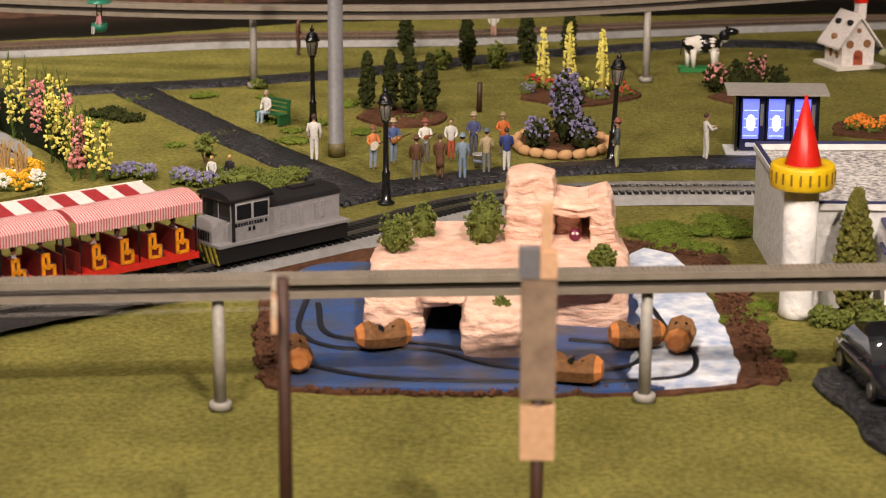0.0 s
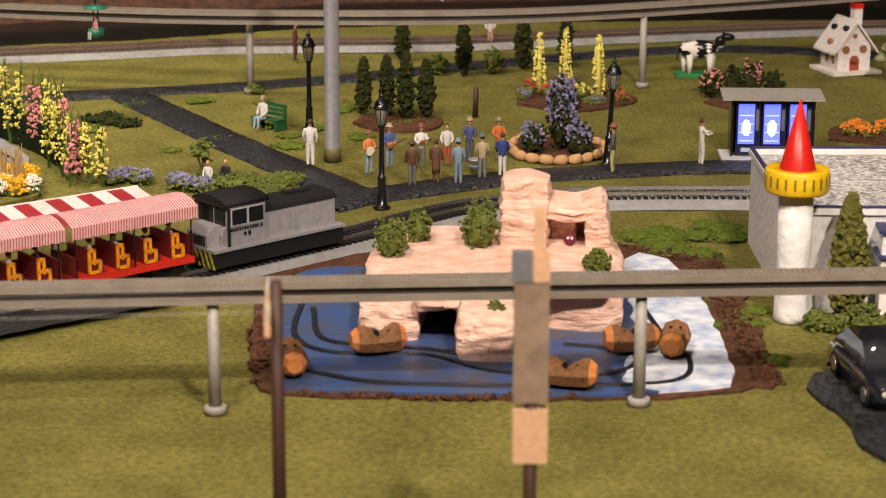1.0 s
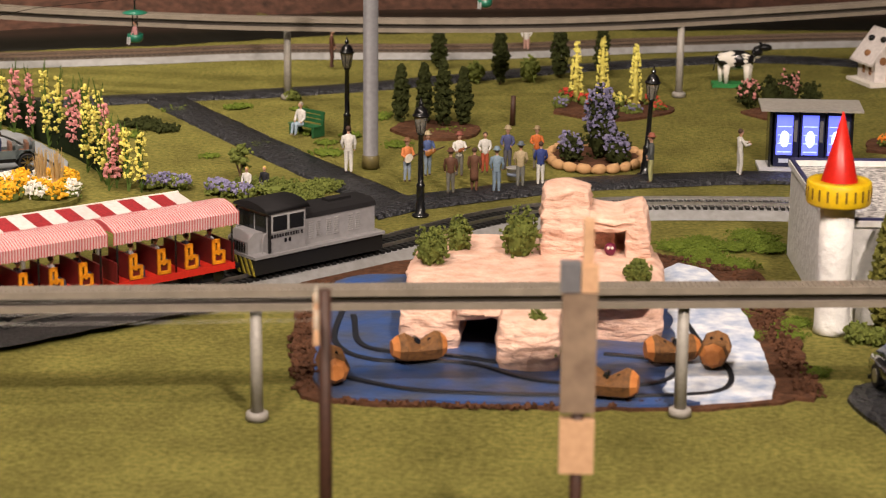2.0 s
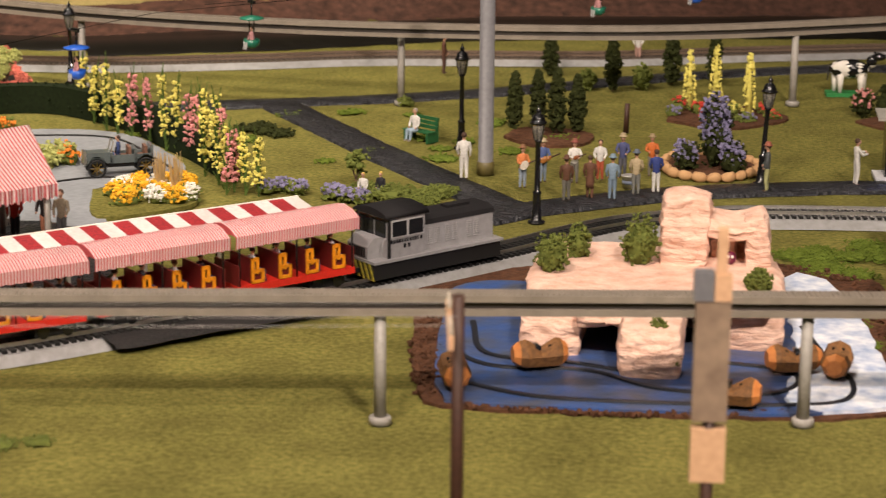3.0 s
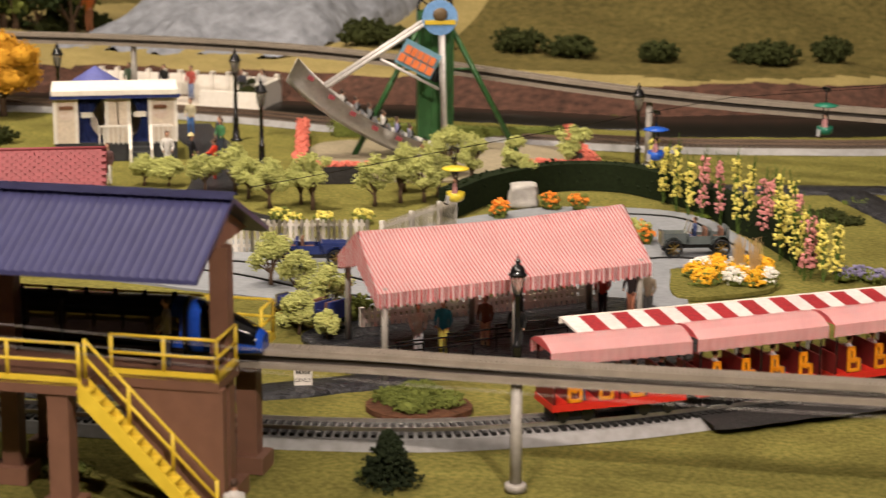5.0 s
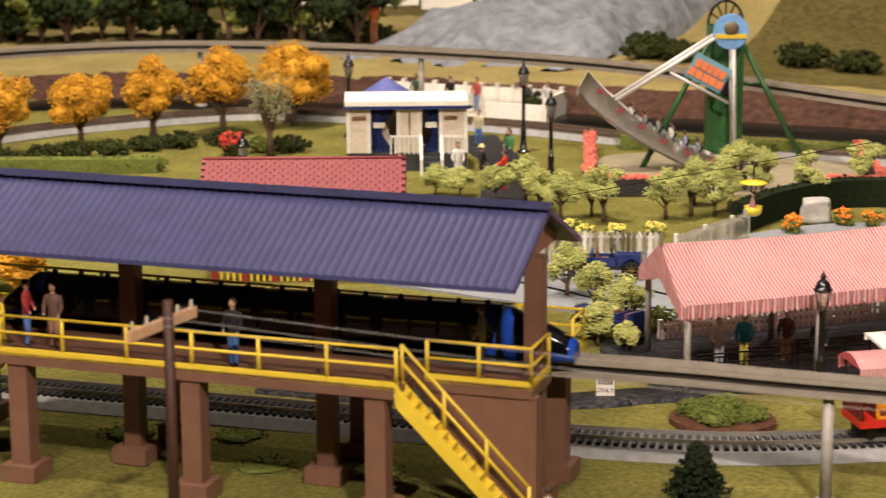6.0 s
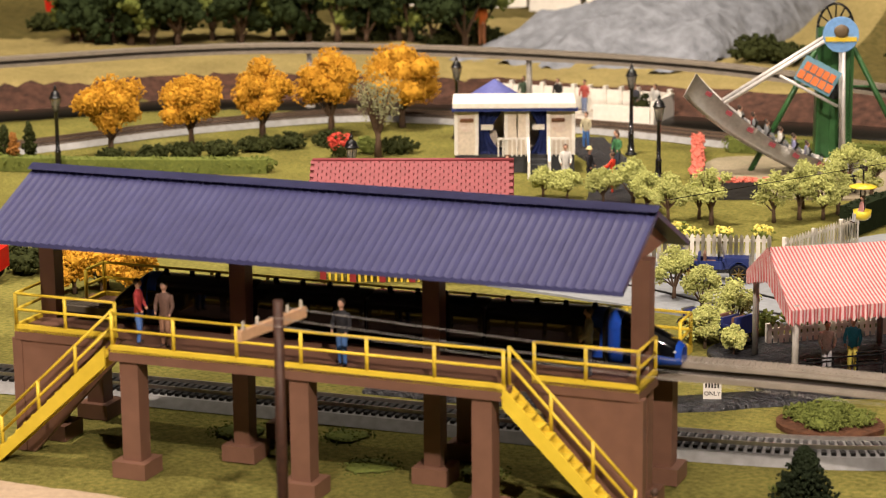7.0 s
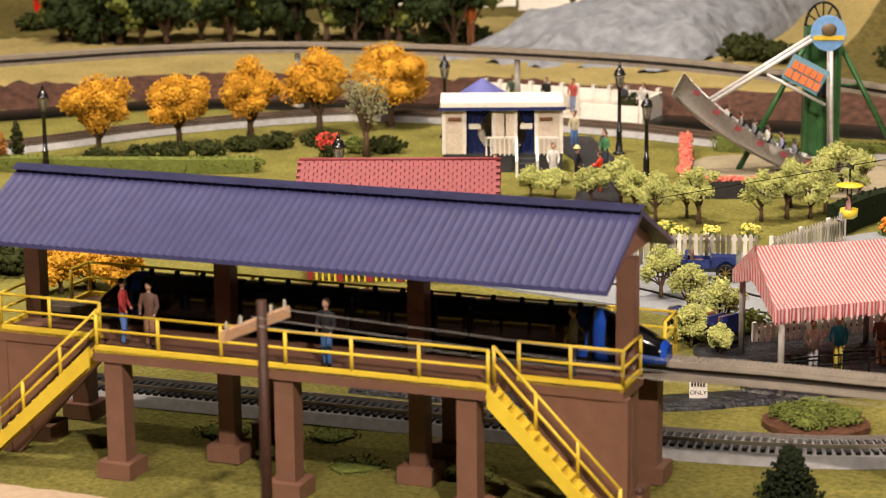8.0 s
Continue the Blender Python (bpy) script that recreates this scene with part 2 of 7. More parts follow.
def slab(name, pts, z, material, label, kind="structure", rag=0.0, depth=3.0):
    """A flat patch of ground with a real edge."""
    bm = bmesh.new()
    line = smooth([*pts, pts[0]], 10) if rag else [Vector(p) for p in pts]
    if rag:
        line = line[:-1]
        line = [p + Vector((noise.noise(Vector((p.x, p.y, 0)) * 0.07), noise.noise(Vector((p.y, p.x, 3)) * 0.07))) * rag for p in line]
    top = [bm.verts.new((p.x, p.y, z)) for p in line]
    low = [bm.verts.new((p.x, p.y, z - depth)) for p in line]
    bm.faces.new(top)
    for i in range(len(top)):
        bm.faces.new((top[i], low[i], low[(i + 1) % len(top)], top[(i + 1) % len(top)]))
    bmesh.ops.triangulate(bm, faces=bm.faces[:])
    return tagged(part(name, bm, material), label, kind=kind)


def ribbon(name, pts, width, z, material, label, rag=2.0):
    bm = bmesh.new()
    line = smooth(pts, 9)
    rows = []
    for i, p in enumerate(line):
        d = line[min(i + 1, len(line) - 1)] - line[max(i - 1, 0)]
        n = Vector((-d.y, d.x)).normalized()
        w = width / 2
        q = Vector((p.x, p.y, 0)) * 0.06
        a, b = p + n * (w + rag * noise.noise(q)), p - n * (w + rag * noise.noise(q + Vector((5, 5, 5))))
        rows.append([bm.verts.new((*a, z - 2)), bm.verts.new((*(p + (a - p) * 0.93), z)), bm.verts.new((*p, z + 0.8)), bm.verts.new((*(p + (b - p) * 0.93), z)), bm.verts.new((*b, z - 2))])
    for r, s in zip(rows, rows[1:]):
        for i in range(4):
            f = bm.faces.new((r[i], r[i + 1], s[i + 1], s[i]))
            f.smooth = True
    return tagged(part(name, bm, material), label, kind="structure")


# ---- ground ----
BANK = [(-3500, 300), (-1900, 1080), (-1700, 1262), (-1527, 1456), (-1407, 1600), (-1227, 1676), (-911, 1726), (-689, 1764), (-486, 1778), (-300, 1872), (-116, 1965), (200, 2030), (600, 2080), (2000, 2180)]


def beyond(x, y):
    """How far a place lies behind the foot of the bank."""
    return y - float(np.interp(x, [p[0] for p in BANK], [p[1] for p in BANK]))


def hill(x, y):
    """Height of the scenery: flat in the park, a bank and hills behind it."""
    d = beyond(x, y)
    k = max(0.0, min(1.0, (d + 8 * noise.noise(Vector((x, y, 4)) * 0.02)) / 75))
    g = max(0.0, min(1.0, (d - 260 - 800 * max(0.0, min(1.0, (-850 - x) / 350))) / 700))
    h = 24 * k * k * (3 - 2 * k) + 150 * g * g * (3 - 2 * g)
    return h + noise.noise(Vector((x, y, 0)) * 0.012) * (0.8 + 5 * k + 12 * g) + 2.2 * k * noise.noise(Vector((x, y, 2)) * 0.07)


DRY = mat("dry_grass", (0.30, 0.235, 0.10), 0.95, other=(0.17, 0.14, 0.05), grain=5, mix=0.7, bump=1.5, bump_size=3, spec=0.05, patch=0.4)
EARTH = mat("red_earth", (0.092, 0.045, 0.032), 0.95, other=(0.024, 0.016, 0.013), grain=9, mix=0.5, bump=2.5, bump_size=8, spec=0.05, patch=0.3)
HEATH = mat("heath_turf", (0.135, 0.105, 0.036), 0.95, other=(0.04, 0.038, 0.012), grain=9, mix=0.6, bump=4, bump_size=6, spec=0.05, patch=0.5)
bm = bmesh.new()
nx, ny = 300, 300
grid = []
for j in range(ny + 1):
    y = 380 + (4200 - 380) * (j / ny) ** 1.25
    grid.append([bm.verts.new((x, y, hill(x, y) - 0.5)) for x in (-3400 + 5200 * i / nx for i in range(nx + 1))])
for a, b in zip(grid, grid[1:]):
    for i in range(nx):
        f = bm.faces.new((a[i], a[i + 1], b[i + 1], b[i]))
        f.smooth = True
        c = f.calc_center_median()
        d = beyond(c.x, c.y) + 14 * noise.noise(Vector((c.x, c.y, 9)) * 0.02)
        f.material_index = 1 if 5 < d < 75 else (2 if 75 <= d < (135 if c.x > -800 else 650) else (3 if d > 0 else 0))
tagged(part("ground", bm, [GRASS, EARTH, DRY, HEATH]), "olive green flocked turf scenery with a brown bank behind", kind="structure")
ribbon("stream", [(p[0], p[1] - 14) for p in BANK[1:-1]], 84, 1.5, mat("dark_water", (0.010, 0.009, 0.007), 0.3, spec=0.3), "dark glossy stream below the bank", 6)
# wider right-hand strip: its near-black holds stream water and the bank's shade
ribbon("stream", [(-480, 1745), (-300, 1815), (-116, 1900), (200, 1968), (600, 2015), (900, 2050)], 118, 1.9, mat("dark_water", (0.010, 0.009, 0.007), 0.3, spec=0.3), "dark glossy stream below the bank", 6)

ribbon("pavement", [(-430, 1445), (-340, 1468), (-195, 1515), (-75, 1570), (30, 1637), (118, 1690), (264, 1752), (370, 1745), (520, 1700)], 34, 1.2, ASPHALT, "dark grey gritty footpath across the lawn")
ribbon("pavement", [(-240, 1500), (-190, 1425), (-120, 1320), (-50, 1220), (0, 1152)], 36, 1.6, ASPHALT, "dark grey gritty footpath across the lawn")
ribbon("pavement", [(-25, 1125), (10, 1160), (98, 1217), (190, 1250), (271, 1268), (380, 1275), (560, 1270)], 36, 2.0, ASPHALT, "dark grey gritty footpath beside the railway")
ribbon("pavement", [(-640, 735), (-560, 748), (-474, 775), (-420, 815), (-380, 860)], 30, 1.6, ASPHALT, "narrow dark footpath leading to the awning")
slab("road", [(276, 790), (272, 765), (288, 715), (300, 668), (420, 560), (640, 560), (640, 850), (318, 820), (292, 802)], 1.6, ASPHALT, "dark asphalt car park", rag=3)
slab("pavement", [(-700, 1000), (-520, 985), (-430, 1000), (-290, 1050), (-270, 1072), (-305, 1165), (-266, 1190), (-254, 1230), (-278, 1285), (-330, 1350), (-384, 1362), (-460, 1335), (-520, 1250), (-560, 1180), (-700, 1110)], 1.5, CONCRETE, "pale grey concrete floor of the car ride", rag=1.5)
slab("pavement", [(-455, 862), (-392, 838), (-235, 940), (-320, 1070), (-480, 930)], 2.2, ASPHALT, "dark paved boarding area under the awning", rag=1)

# ---- railway tracks ----
LOOP = [(-1150, 560), (-980, 605), (-814, 645), (-686, 668), (-517, 695), (-425, 709), (-349, 730), (-303, 753), (-252, 786), (-209, 822), (-118, 903), (-80, 942), (-5, 1020), (62, 1100), (110, 1133), (163, 1154), (264, 1164), (350, 1160), (450, 1140), (640, 1080)]
FAR = [(-1700, 900), (-1480, 1130), (-1366, 1290), (-1298, 1440), (-1187, 1585), (-1081, 1625), (-882, 1640), (-731, 1625), (-461, 1630), (-300, 1672), (-183, 1712), (26, 1745), (184, 1800), (443, 1870), (800, 1900)]


def track(pts, label, worn=False):
    bm = bmesh.new()
    line = smooth(pts, 12)
    sweep(bm, line, [(-23, 0), (-17.5, 5.5), (17.5, 5.5), (23, 0)])
    base = tagged(part("railway_track", bm, ROADBED), label, "railway track")
    if worn:
        bm = bmesh.new()
        sweep(bm, line, [(-17.2, 5.2), (-16.6, 6.6), (16.6, 6.6), (19.5, 3.6)])
        part("ballast_strip", bm, mat("brown_ballast", (0.10, 0.075, 0.055), 0.9, other=(0.04, 0.03, 0.022), grain=2.5, bump=1.0, bump_size=2), base, "brown gravel ballast")
    for s in (-1, 1):
        bm = bmesh.new()
        sweep(bm, line, [(s * 8.25 - 0.7, 7.2), (s * 8.25 - 0.5, 9.4), (s * 8.25 + 0.5, 9.4), (s * 8.25 + 0.7, 7.2)])
        part("rail", bm, mat("rusty_rail", (0.20, 0.14, 0.10), 0.5, 0.6) if worn else RAIL, base)
    ties = smooth(pts, 4.9)
    bm = bmesh.new()
    box(bm, -1.35, 1.35, -15, 15, 5.4, 7.3)
    first = part("tie", bm, mat("brown_tie", (0.045, 0.03, 0.022), 0.8) if worn else TIE)
    for i, p in enumerate(ties[:-1]):
        d = ties[i + 1] - p
        ob = first if i == 0 else new("tie", first.data)
        ob.parent, ob.matrix_basis = base, spot(p.x, p.y, 0, math.degrees(math.atan2(d.y, d.x)))
    return line


loop = track(LOOP, "model railway track on grey plastic roadbed")
track(FAR, "worn brown railway track on grey roadbed behind the park", True)

# ---- monorail ----
NEAR_BEAM = [(-760, 588, 4.5), (-640, 600, 4.5), (-520, 618, 4.5), (-402, 638, 4.5), (-335, 654, 3.2), (-265, 671, 0.6), (-28, 709, 0), (184, 738, 0), (400, 766, 0), (700, 800, 0)]
FAR_BEAM = [(-1700, 1130), (-1482, 1395), (-1380, 1530), (-1275, 1616), (-1130, 1665), (-969, 1686), (-820, 1680), (-677, 1640), (-493, 1562), (-380, 1525), (-272, 1507), (-130, 1500), (85, 1525), (279, 1608), (480, 1720), (700, 1850)]


def monorail(pts, posts, label, top=69):
    line = smooth(pts, 14)
    ob = thing("monorail_track", 0, 0, 0, 0, label, "monorail track")
    bm = bmesh.new()
    sweep(bm, line, [(-6, top - 3.5), (-6, top), (6, top), (6, top - 3.5)])
    part("top_flange", bm, BEAM, ob)
    # recessed web, coloured dark to stand for the shade under the top flange
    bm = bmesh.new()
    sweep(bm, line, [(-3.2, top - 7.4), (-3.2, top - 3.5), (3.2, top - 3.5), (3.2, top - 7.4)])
    part("web", bm, BEAMSHADE, ob)
    bm = bmesh.new()
    sweep(bm, line, [(-6, top - 10.6), (-6, top - 7.4), (6, top - 7.4), (6, top - 10.6)])
    part("bottom_flange", bm, BEAM, ob)
    bm = bmesh.new()
    steps = smooth(pts, 2.8)
    for p, q in zip(steps, steps[1:]):
        a = math.atan2((q - p).y, (q - p).x)
        box(bm, -0.7, 0.7, -4.5, 4.5, top, top + 0.6, Matrix.Translation((p.x, p.y, p.z if len(p) > 2 else 0)) @ Matrix.Rotation(a, 4, "Z"))
    tagged(part("cleat_strip", bm, BEAM, ob), "row of small cleats along the beam", kind="stuff")
    for x, y in posts:
        bm = bmesh.new()
        lathe(bm, [(3.3, 2), (2.9, top - 10)], 16, (x, y))
        post = part("post", bm, POSTGREY, ob)
        bm = bmesh.new()
        lathe(bm, [(5.9, 0), (5.7, 3.4), (5.2, 3.9), (3.2, 4.0)], 20, (x, y))
        part("foot", bm, POSTGREY, post)
    return ob


monorail(NEAR_BEAM, [(-265, 671), (-28, 709), (184, 738), (410, 767)], "grey plastic monorail beam on round posts")
monorail(FAR_BEAM, [(-1250, 1630), (-1010, 1684), (-420, 1538), (-133, 1512), (200, 1566), (480, 1720)], "grey plastic monorail beam behind the park", 72)

bm = bmesh.new()
lathe(bm, [(6.2, 0), (6.2, 9), (5.6, 9.2), (5.5, 420)], 24)
col = tagged(part("steel_column", bm, STEELGREY, at=spot(-34, 1266)), "tall grey painted round steel column", "column")
bm = bmesh.new()
lathe(bm, [(6.5, 0), (6.5, 9.5), (6.2, 9.7)], 24)
part("base_band", bm, mat("brass_band", (0.15, 0.12, 0.04), 0.5, other=(0.09, 0.075, 0.03), grain=5), col, "dull olive band round the foot")

# ---- monorail station ----
ST = (-630, 582)
ST_TURN = 7.47


def station():
    st = thing("monorail_station", *ST, 0, ST_TURN, "raised brown station with navy corrugated roof and yellow railings", "station")
    for u in (-120, 0, 114, 229):
        bm = bmesh.new()
        box(bm, u - 4.8, u + 4.8, -4.8, 4.8, 6, 132)
        col = part("column", bm, BROWN, st)
        bm = bmesh.new()
        box(bm, u - 10, u + 10, -10, 10, 0, 9)
        part("footing", bm, BROWN, col)
    for u, a in ((-43, -46), (58, -46), (160, -46), (-118, 44), (5, 46), (116, 46), (229, 44)):
        bm = bmesh.new()
        box(bm, u - 5.5, u + 5.5, a - 5.5, a + 5.5, 6, 66)
        leg = part("leg", bm, BROWN, st)
        bm = bmesh.new()
        box(bm, u - 10, u + 10, a - 10, a + 10, 0, 9)
        part("footing", bm, BROWN, leg)
    for u0, u1, a0 in ((-126, -54, -32), (-54, 174, -53), (174, 237, -32)):
        bm = bmesh.new()
        box(bm, u0, u1, a0, 2, 65, 71.5)
        part("deck", bm, BROWN, st)
        bm = bmesh.new()
        box(bm, u0, u1, 30, 54, 65, 71.5)
        part("deck", bm, BROWN, st)
    for u0, u1 in ((-56, -125), (176, 236)):
        k = 1 if u1 > u0 else -1
        bm = bmesh.new()
        f = bm.faces.new([bm.verts.new(q) for q in ((u0, -31, 65), (u1, -31, 65), (u1, -31, 0), (u1 - k * 8, -31, 0))])
        for g in bmesh.ops.extrude_face_region(bm, geom=[f])["geom"]:
            if isinstance(g, bmesh.types.BMVert):
                g.co.y = -27
        part("wall_panel", bm, BROWN, st)
        bm = bmesh.new()
        box(bm, u1 - 3, u1 + 3, -31.6, -25.5, 0, 66)
        part("corner_post", bm, BROWN, st)

    def railing(pts, z=72.3, h=19):
        for (x0, y0), (x1, y1) in zip(pts, pts[1:]):
            for k in (h, h * 0.52):
                bm = bmesh.new()
                rod(bm, (x0, y0, z + k), (x1, y1, z + k), 0.9, n=6)
                part("handrail", bm, YELLOW, st)
            bm = bmesh.new()
            box(bm, min(x0, x1) - 1, max(x0, x1) + 1, min(y0, y1) - 1, max(y0, y1) + 1, z - 2.5, z + 1.6)
            part("kickboard", bm, YELLOW, st)
            n = max(1, round(math.hypot(x1 - x0, y1 - y0) / 36))
            for i in range(n + 1):
                bm = bmesh.new()
                x, y = x0 + (x1 - x0) * i / n, y0 + (y1 - y0) * i / n
                rod(bm, (x, y, z), (x, y, z + h), 1.1, n=6)
                part("railing_post", bm, YELLOW, st)

    railing([(-125, 0), (-125, -31), (-62, -31)])
    railing([(-52, -52), (172, -52)])
    railing([(181, -31), (236, -31), (236, 0)])
    railing([(-117, 53), (240, 53)])
    railing([(-117, 32), (-117, 53)])
    railing([(240, 32), (240, 53)])
    for s, u in ((-1, -56), (1, 172)):
        ua, ub, a0, a1 = u, u + s * (67 if s > 0 else 74), -53.5, -43.5
        for a in (a0, a1):
            bm = bmesh.new()
            v = [bm.verts.new(p) for p in ((ua, a - 0.8, 73), (ub, a - 0.8, 4), (ub + s * 6, a - 0.8, 0), (ub - s * 4, a - 0.8, 0), (ua, a - 0.8, 62))]
            f = bm.faces.new(v)
            ext = bmesh.ops.extrude_face_region(bm, geom=[f])
            for g in ext["geom"]:
                if isinstance(g, bmesh.types.BMVert):
                    g.co.y += 1.6
            part("stringer", bm, YELLOW, st)
            if a == a0:
                continue
            bm = bmesh.new()
            for k in (19, 10):
                rod(bm, (ua, a, 72 + k), (ub, a, 4 + k), 0.9, n=6)
            part("stair_rail", bm, YELLOW, st)
            for i in range(4):
                bm = bmesh.new()
                x, z = ua + (ub - ua) * i / 3, 72 - 68 * i / 3
                rod(bm, (x, a, z), (x, a, z + 19.5), 1.1, n=6)
                part("railing_post", bm, YELLOW, st)
        for i in range(14):
            bm = bmesh.new()
            x, z = ua + (ub - ua) * (i + 0.5) / 14, 70 - 68 * (i + 0.5) / 14
            box(bm, x - 3.4, x + 3.4, a0, a1, z - 1, z + 0.4)
            part("tread", bm, YELLOW, st)
    # roof
    half, low, top, x0, x1 = 60, 128.5, 156.5, -128, 236.5
    for s in (-1, 1):
        bm = bmesh.new()
        rows = []
        n = 370
        for i in range(n + 1):
            x = x0 + (x1 - x0) * i / n
            k = i % 5
            lift = (0.7, 0.35, 0.0, 0.0, 0.0)[k]
            rows.append([bm.verts.new((x, s * half, low + lift)), bm.verts.new((x, 0, top + lift)), bm.verts.new((x, 0, top - 2.5)), bm.verts.new((x, s * half, low - 2.2))])
        for a, b in zip(rows, rows[1:]):
            for i in range(4):
                bm.faces.new((a[i], a[(i + 1) % 4], b[(i + 1) % 4], b[i]))
        bm.faces.new(rows[0])
        bm.faces.new(rows[-1][::-1])
        part("roof_slope", bm, NAVY, st, "navy blue corrugated roof slope")
    bm = bmesh.new()
    for s in (-1, 1):
        v = [bm.verts.new(p) for p in ((x0 - 1, 0, top + 3.4), (x1 + 1, 0, top + 3.4), (x1 + 1, s * 6, top + 0.6), (x0 - 1, s * 6, top + 0.6))]
        bm.faces.new(v)
    bmesh.ops.solidify(bm, geom=bm.faces[:], thickness=1.2)
    part("ridge_cap", bm, NAVY, st)
    for x in (x0 + 9, x1 - 12):
        bm = bmesh.new()
        v = [bm.verts.new(p) for p in ((x, -46, low + 3), (x, 46, low + 3), (x, 0, top - 3))]
        f = bm.faces.new(v)
        ext = bmesh.ops.extrude_face_region(bm, geom=[f])
        for g in ext["geom"]:
            if isinstance(g, bmesh.types.BMVert):
                g.co.x += 4
        part("gable", bm, mat("gable_brown", (0.27, 0.13, 0.085), 0.55), st)


station()


def monorail_train():
    tr = thing("monorail_train", *ST, 0, ST_TURN + 1.6, "glossy black and blue monorail train stopped at the platform", "train")
    BLUE = mat("blue_gloss", (0.015, 0.07, 0.42), 0.18, coat=0.6)
    CLEAR = mat("dark_window", (0.004, 0.0045, 0.006), 0.10, coat=0.5)
    SHELL = mat("black_shell", (0.006, 0.006, 0.007), 0.22, coat=0.4)
    a = 14
    prof = [(-11, 0), (-11.4, 9), (-11, 17), (-10.2, 21), (-8.4, 23.8), (-5, 25.4), (0, 26), (5, 25.4), (8.4, 23.8), (10.2, 21), (11, 17), (11.4, 9), (11, 0)]
    m = len(prof)
    x = -62
    for i in range(4):
        bm = bmesh.new()
        ring = [[bm.verts.new((u, a + p * k, 73 + q * k)) for p, q in prof] for u, k in ((x, 0.97), (x + 1, 1), (x + 65, 1), (x + 66, 0.97))]
        for r, q in zip(ring, ring[1:]):
            for k in range(m):
                bm.faces.new((r[k], r[(k + 1) % m], q[(k + 1) % m], q[k])).smooth = True
        bm.faces.new(ring[0][::-1])
        bm.faces.new(ring[-1])
        body = part("coach", bm, SHELL, tr, "glossy black coach with dark windows")
        for k in range(4):
            bm = bmesh.new()
            box(bm, x + 3 + k * 15.6, x + 16.4 + k * 15.6, a - 11.7, a - 11.0, 80, 91)
            part("window", bm, CLEAR, body)
        bm = bmesh.new()
        box(bm, x + 1, x + 65, a - 11.9, a + 11.9, 71, 75)
        part("skirt", bm, SHELL, body)
        for k in range(4):
            bm = bmesh.new()
            lathe(bm, [(1.7, 98.2), (1.6, 100.6), (0.7, 101.2)], 10, (x + 9 + 16 * k, a + 1))
            part("roof_vent", bm, BLACK, body)
        if i < 3:
            bm = bmesh.new()
            box(bm, x + 66, x + 67.5, a - 9, a + 9, 75, 96)
            part("gangway", bm, TIE, body)
        x += 67.5
    for s, u, far in ((1, 208, 38), (-1, -63, 21)):
        bm = bmesh.new()
        rings = []
        for k in range(13):
            t = k / 12
            sc = math.sqrt(max(0.03, 1 - t * t))
            drop = 0.34 + 0.66 * (1 - t) ** 0.8
            rings.append([bm.verts.new((u + s * far * t, a + p * (0.45 + 0.55 * sc), 73 + q * drop)) for p, q in prof])
        for r, q in zip(rings, rings[1:]):
            for k in range(m):
                f = bm.faces.new((r[k], r[(k + 1) % m], q[(k + 1) % m], q[k]))
                f.smooth = True
                f.material_index = 1 if 1 <= k <= 10 and 1 < rings.index(r) < 11 else 0
        bm.faces.new(rings[-1])
        bm.faces.new(rings[0])
        nose = part("nose", bm, [BLUE, CLEAR], tr, "blue nose with long sloping dark windscreen")
        bm = bmesh.new()
        band = [[bm.verts.new((u + s * w, a + p * 1.02, 73 + q * 1.015)) for p, q in prof] for w in (-9, -3)]
        for k in range(m - 1):
            bm.faces.new((band[0][k], band[0][k + 1], band[1][k + 1], band[1][k])).smooth = True
        part("end_band", bm, BLUE, nose)
        for y in (-6, 6):
            bm = bmesh.new()
            blob(bm, (u + s * far * 0.9, a + y, 80), 1.7, 2, 0, 1, (1, 1, 0.8))
            part("headlight", bm, GLASS, nose)


monorail_train()


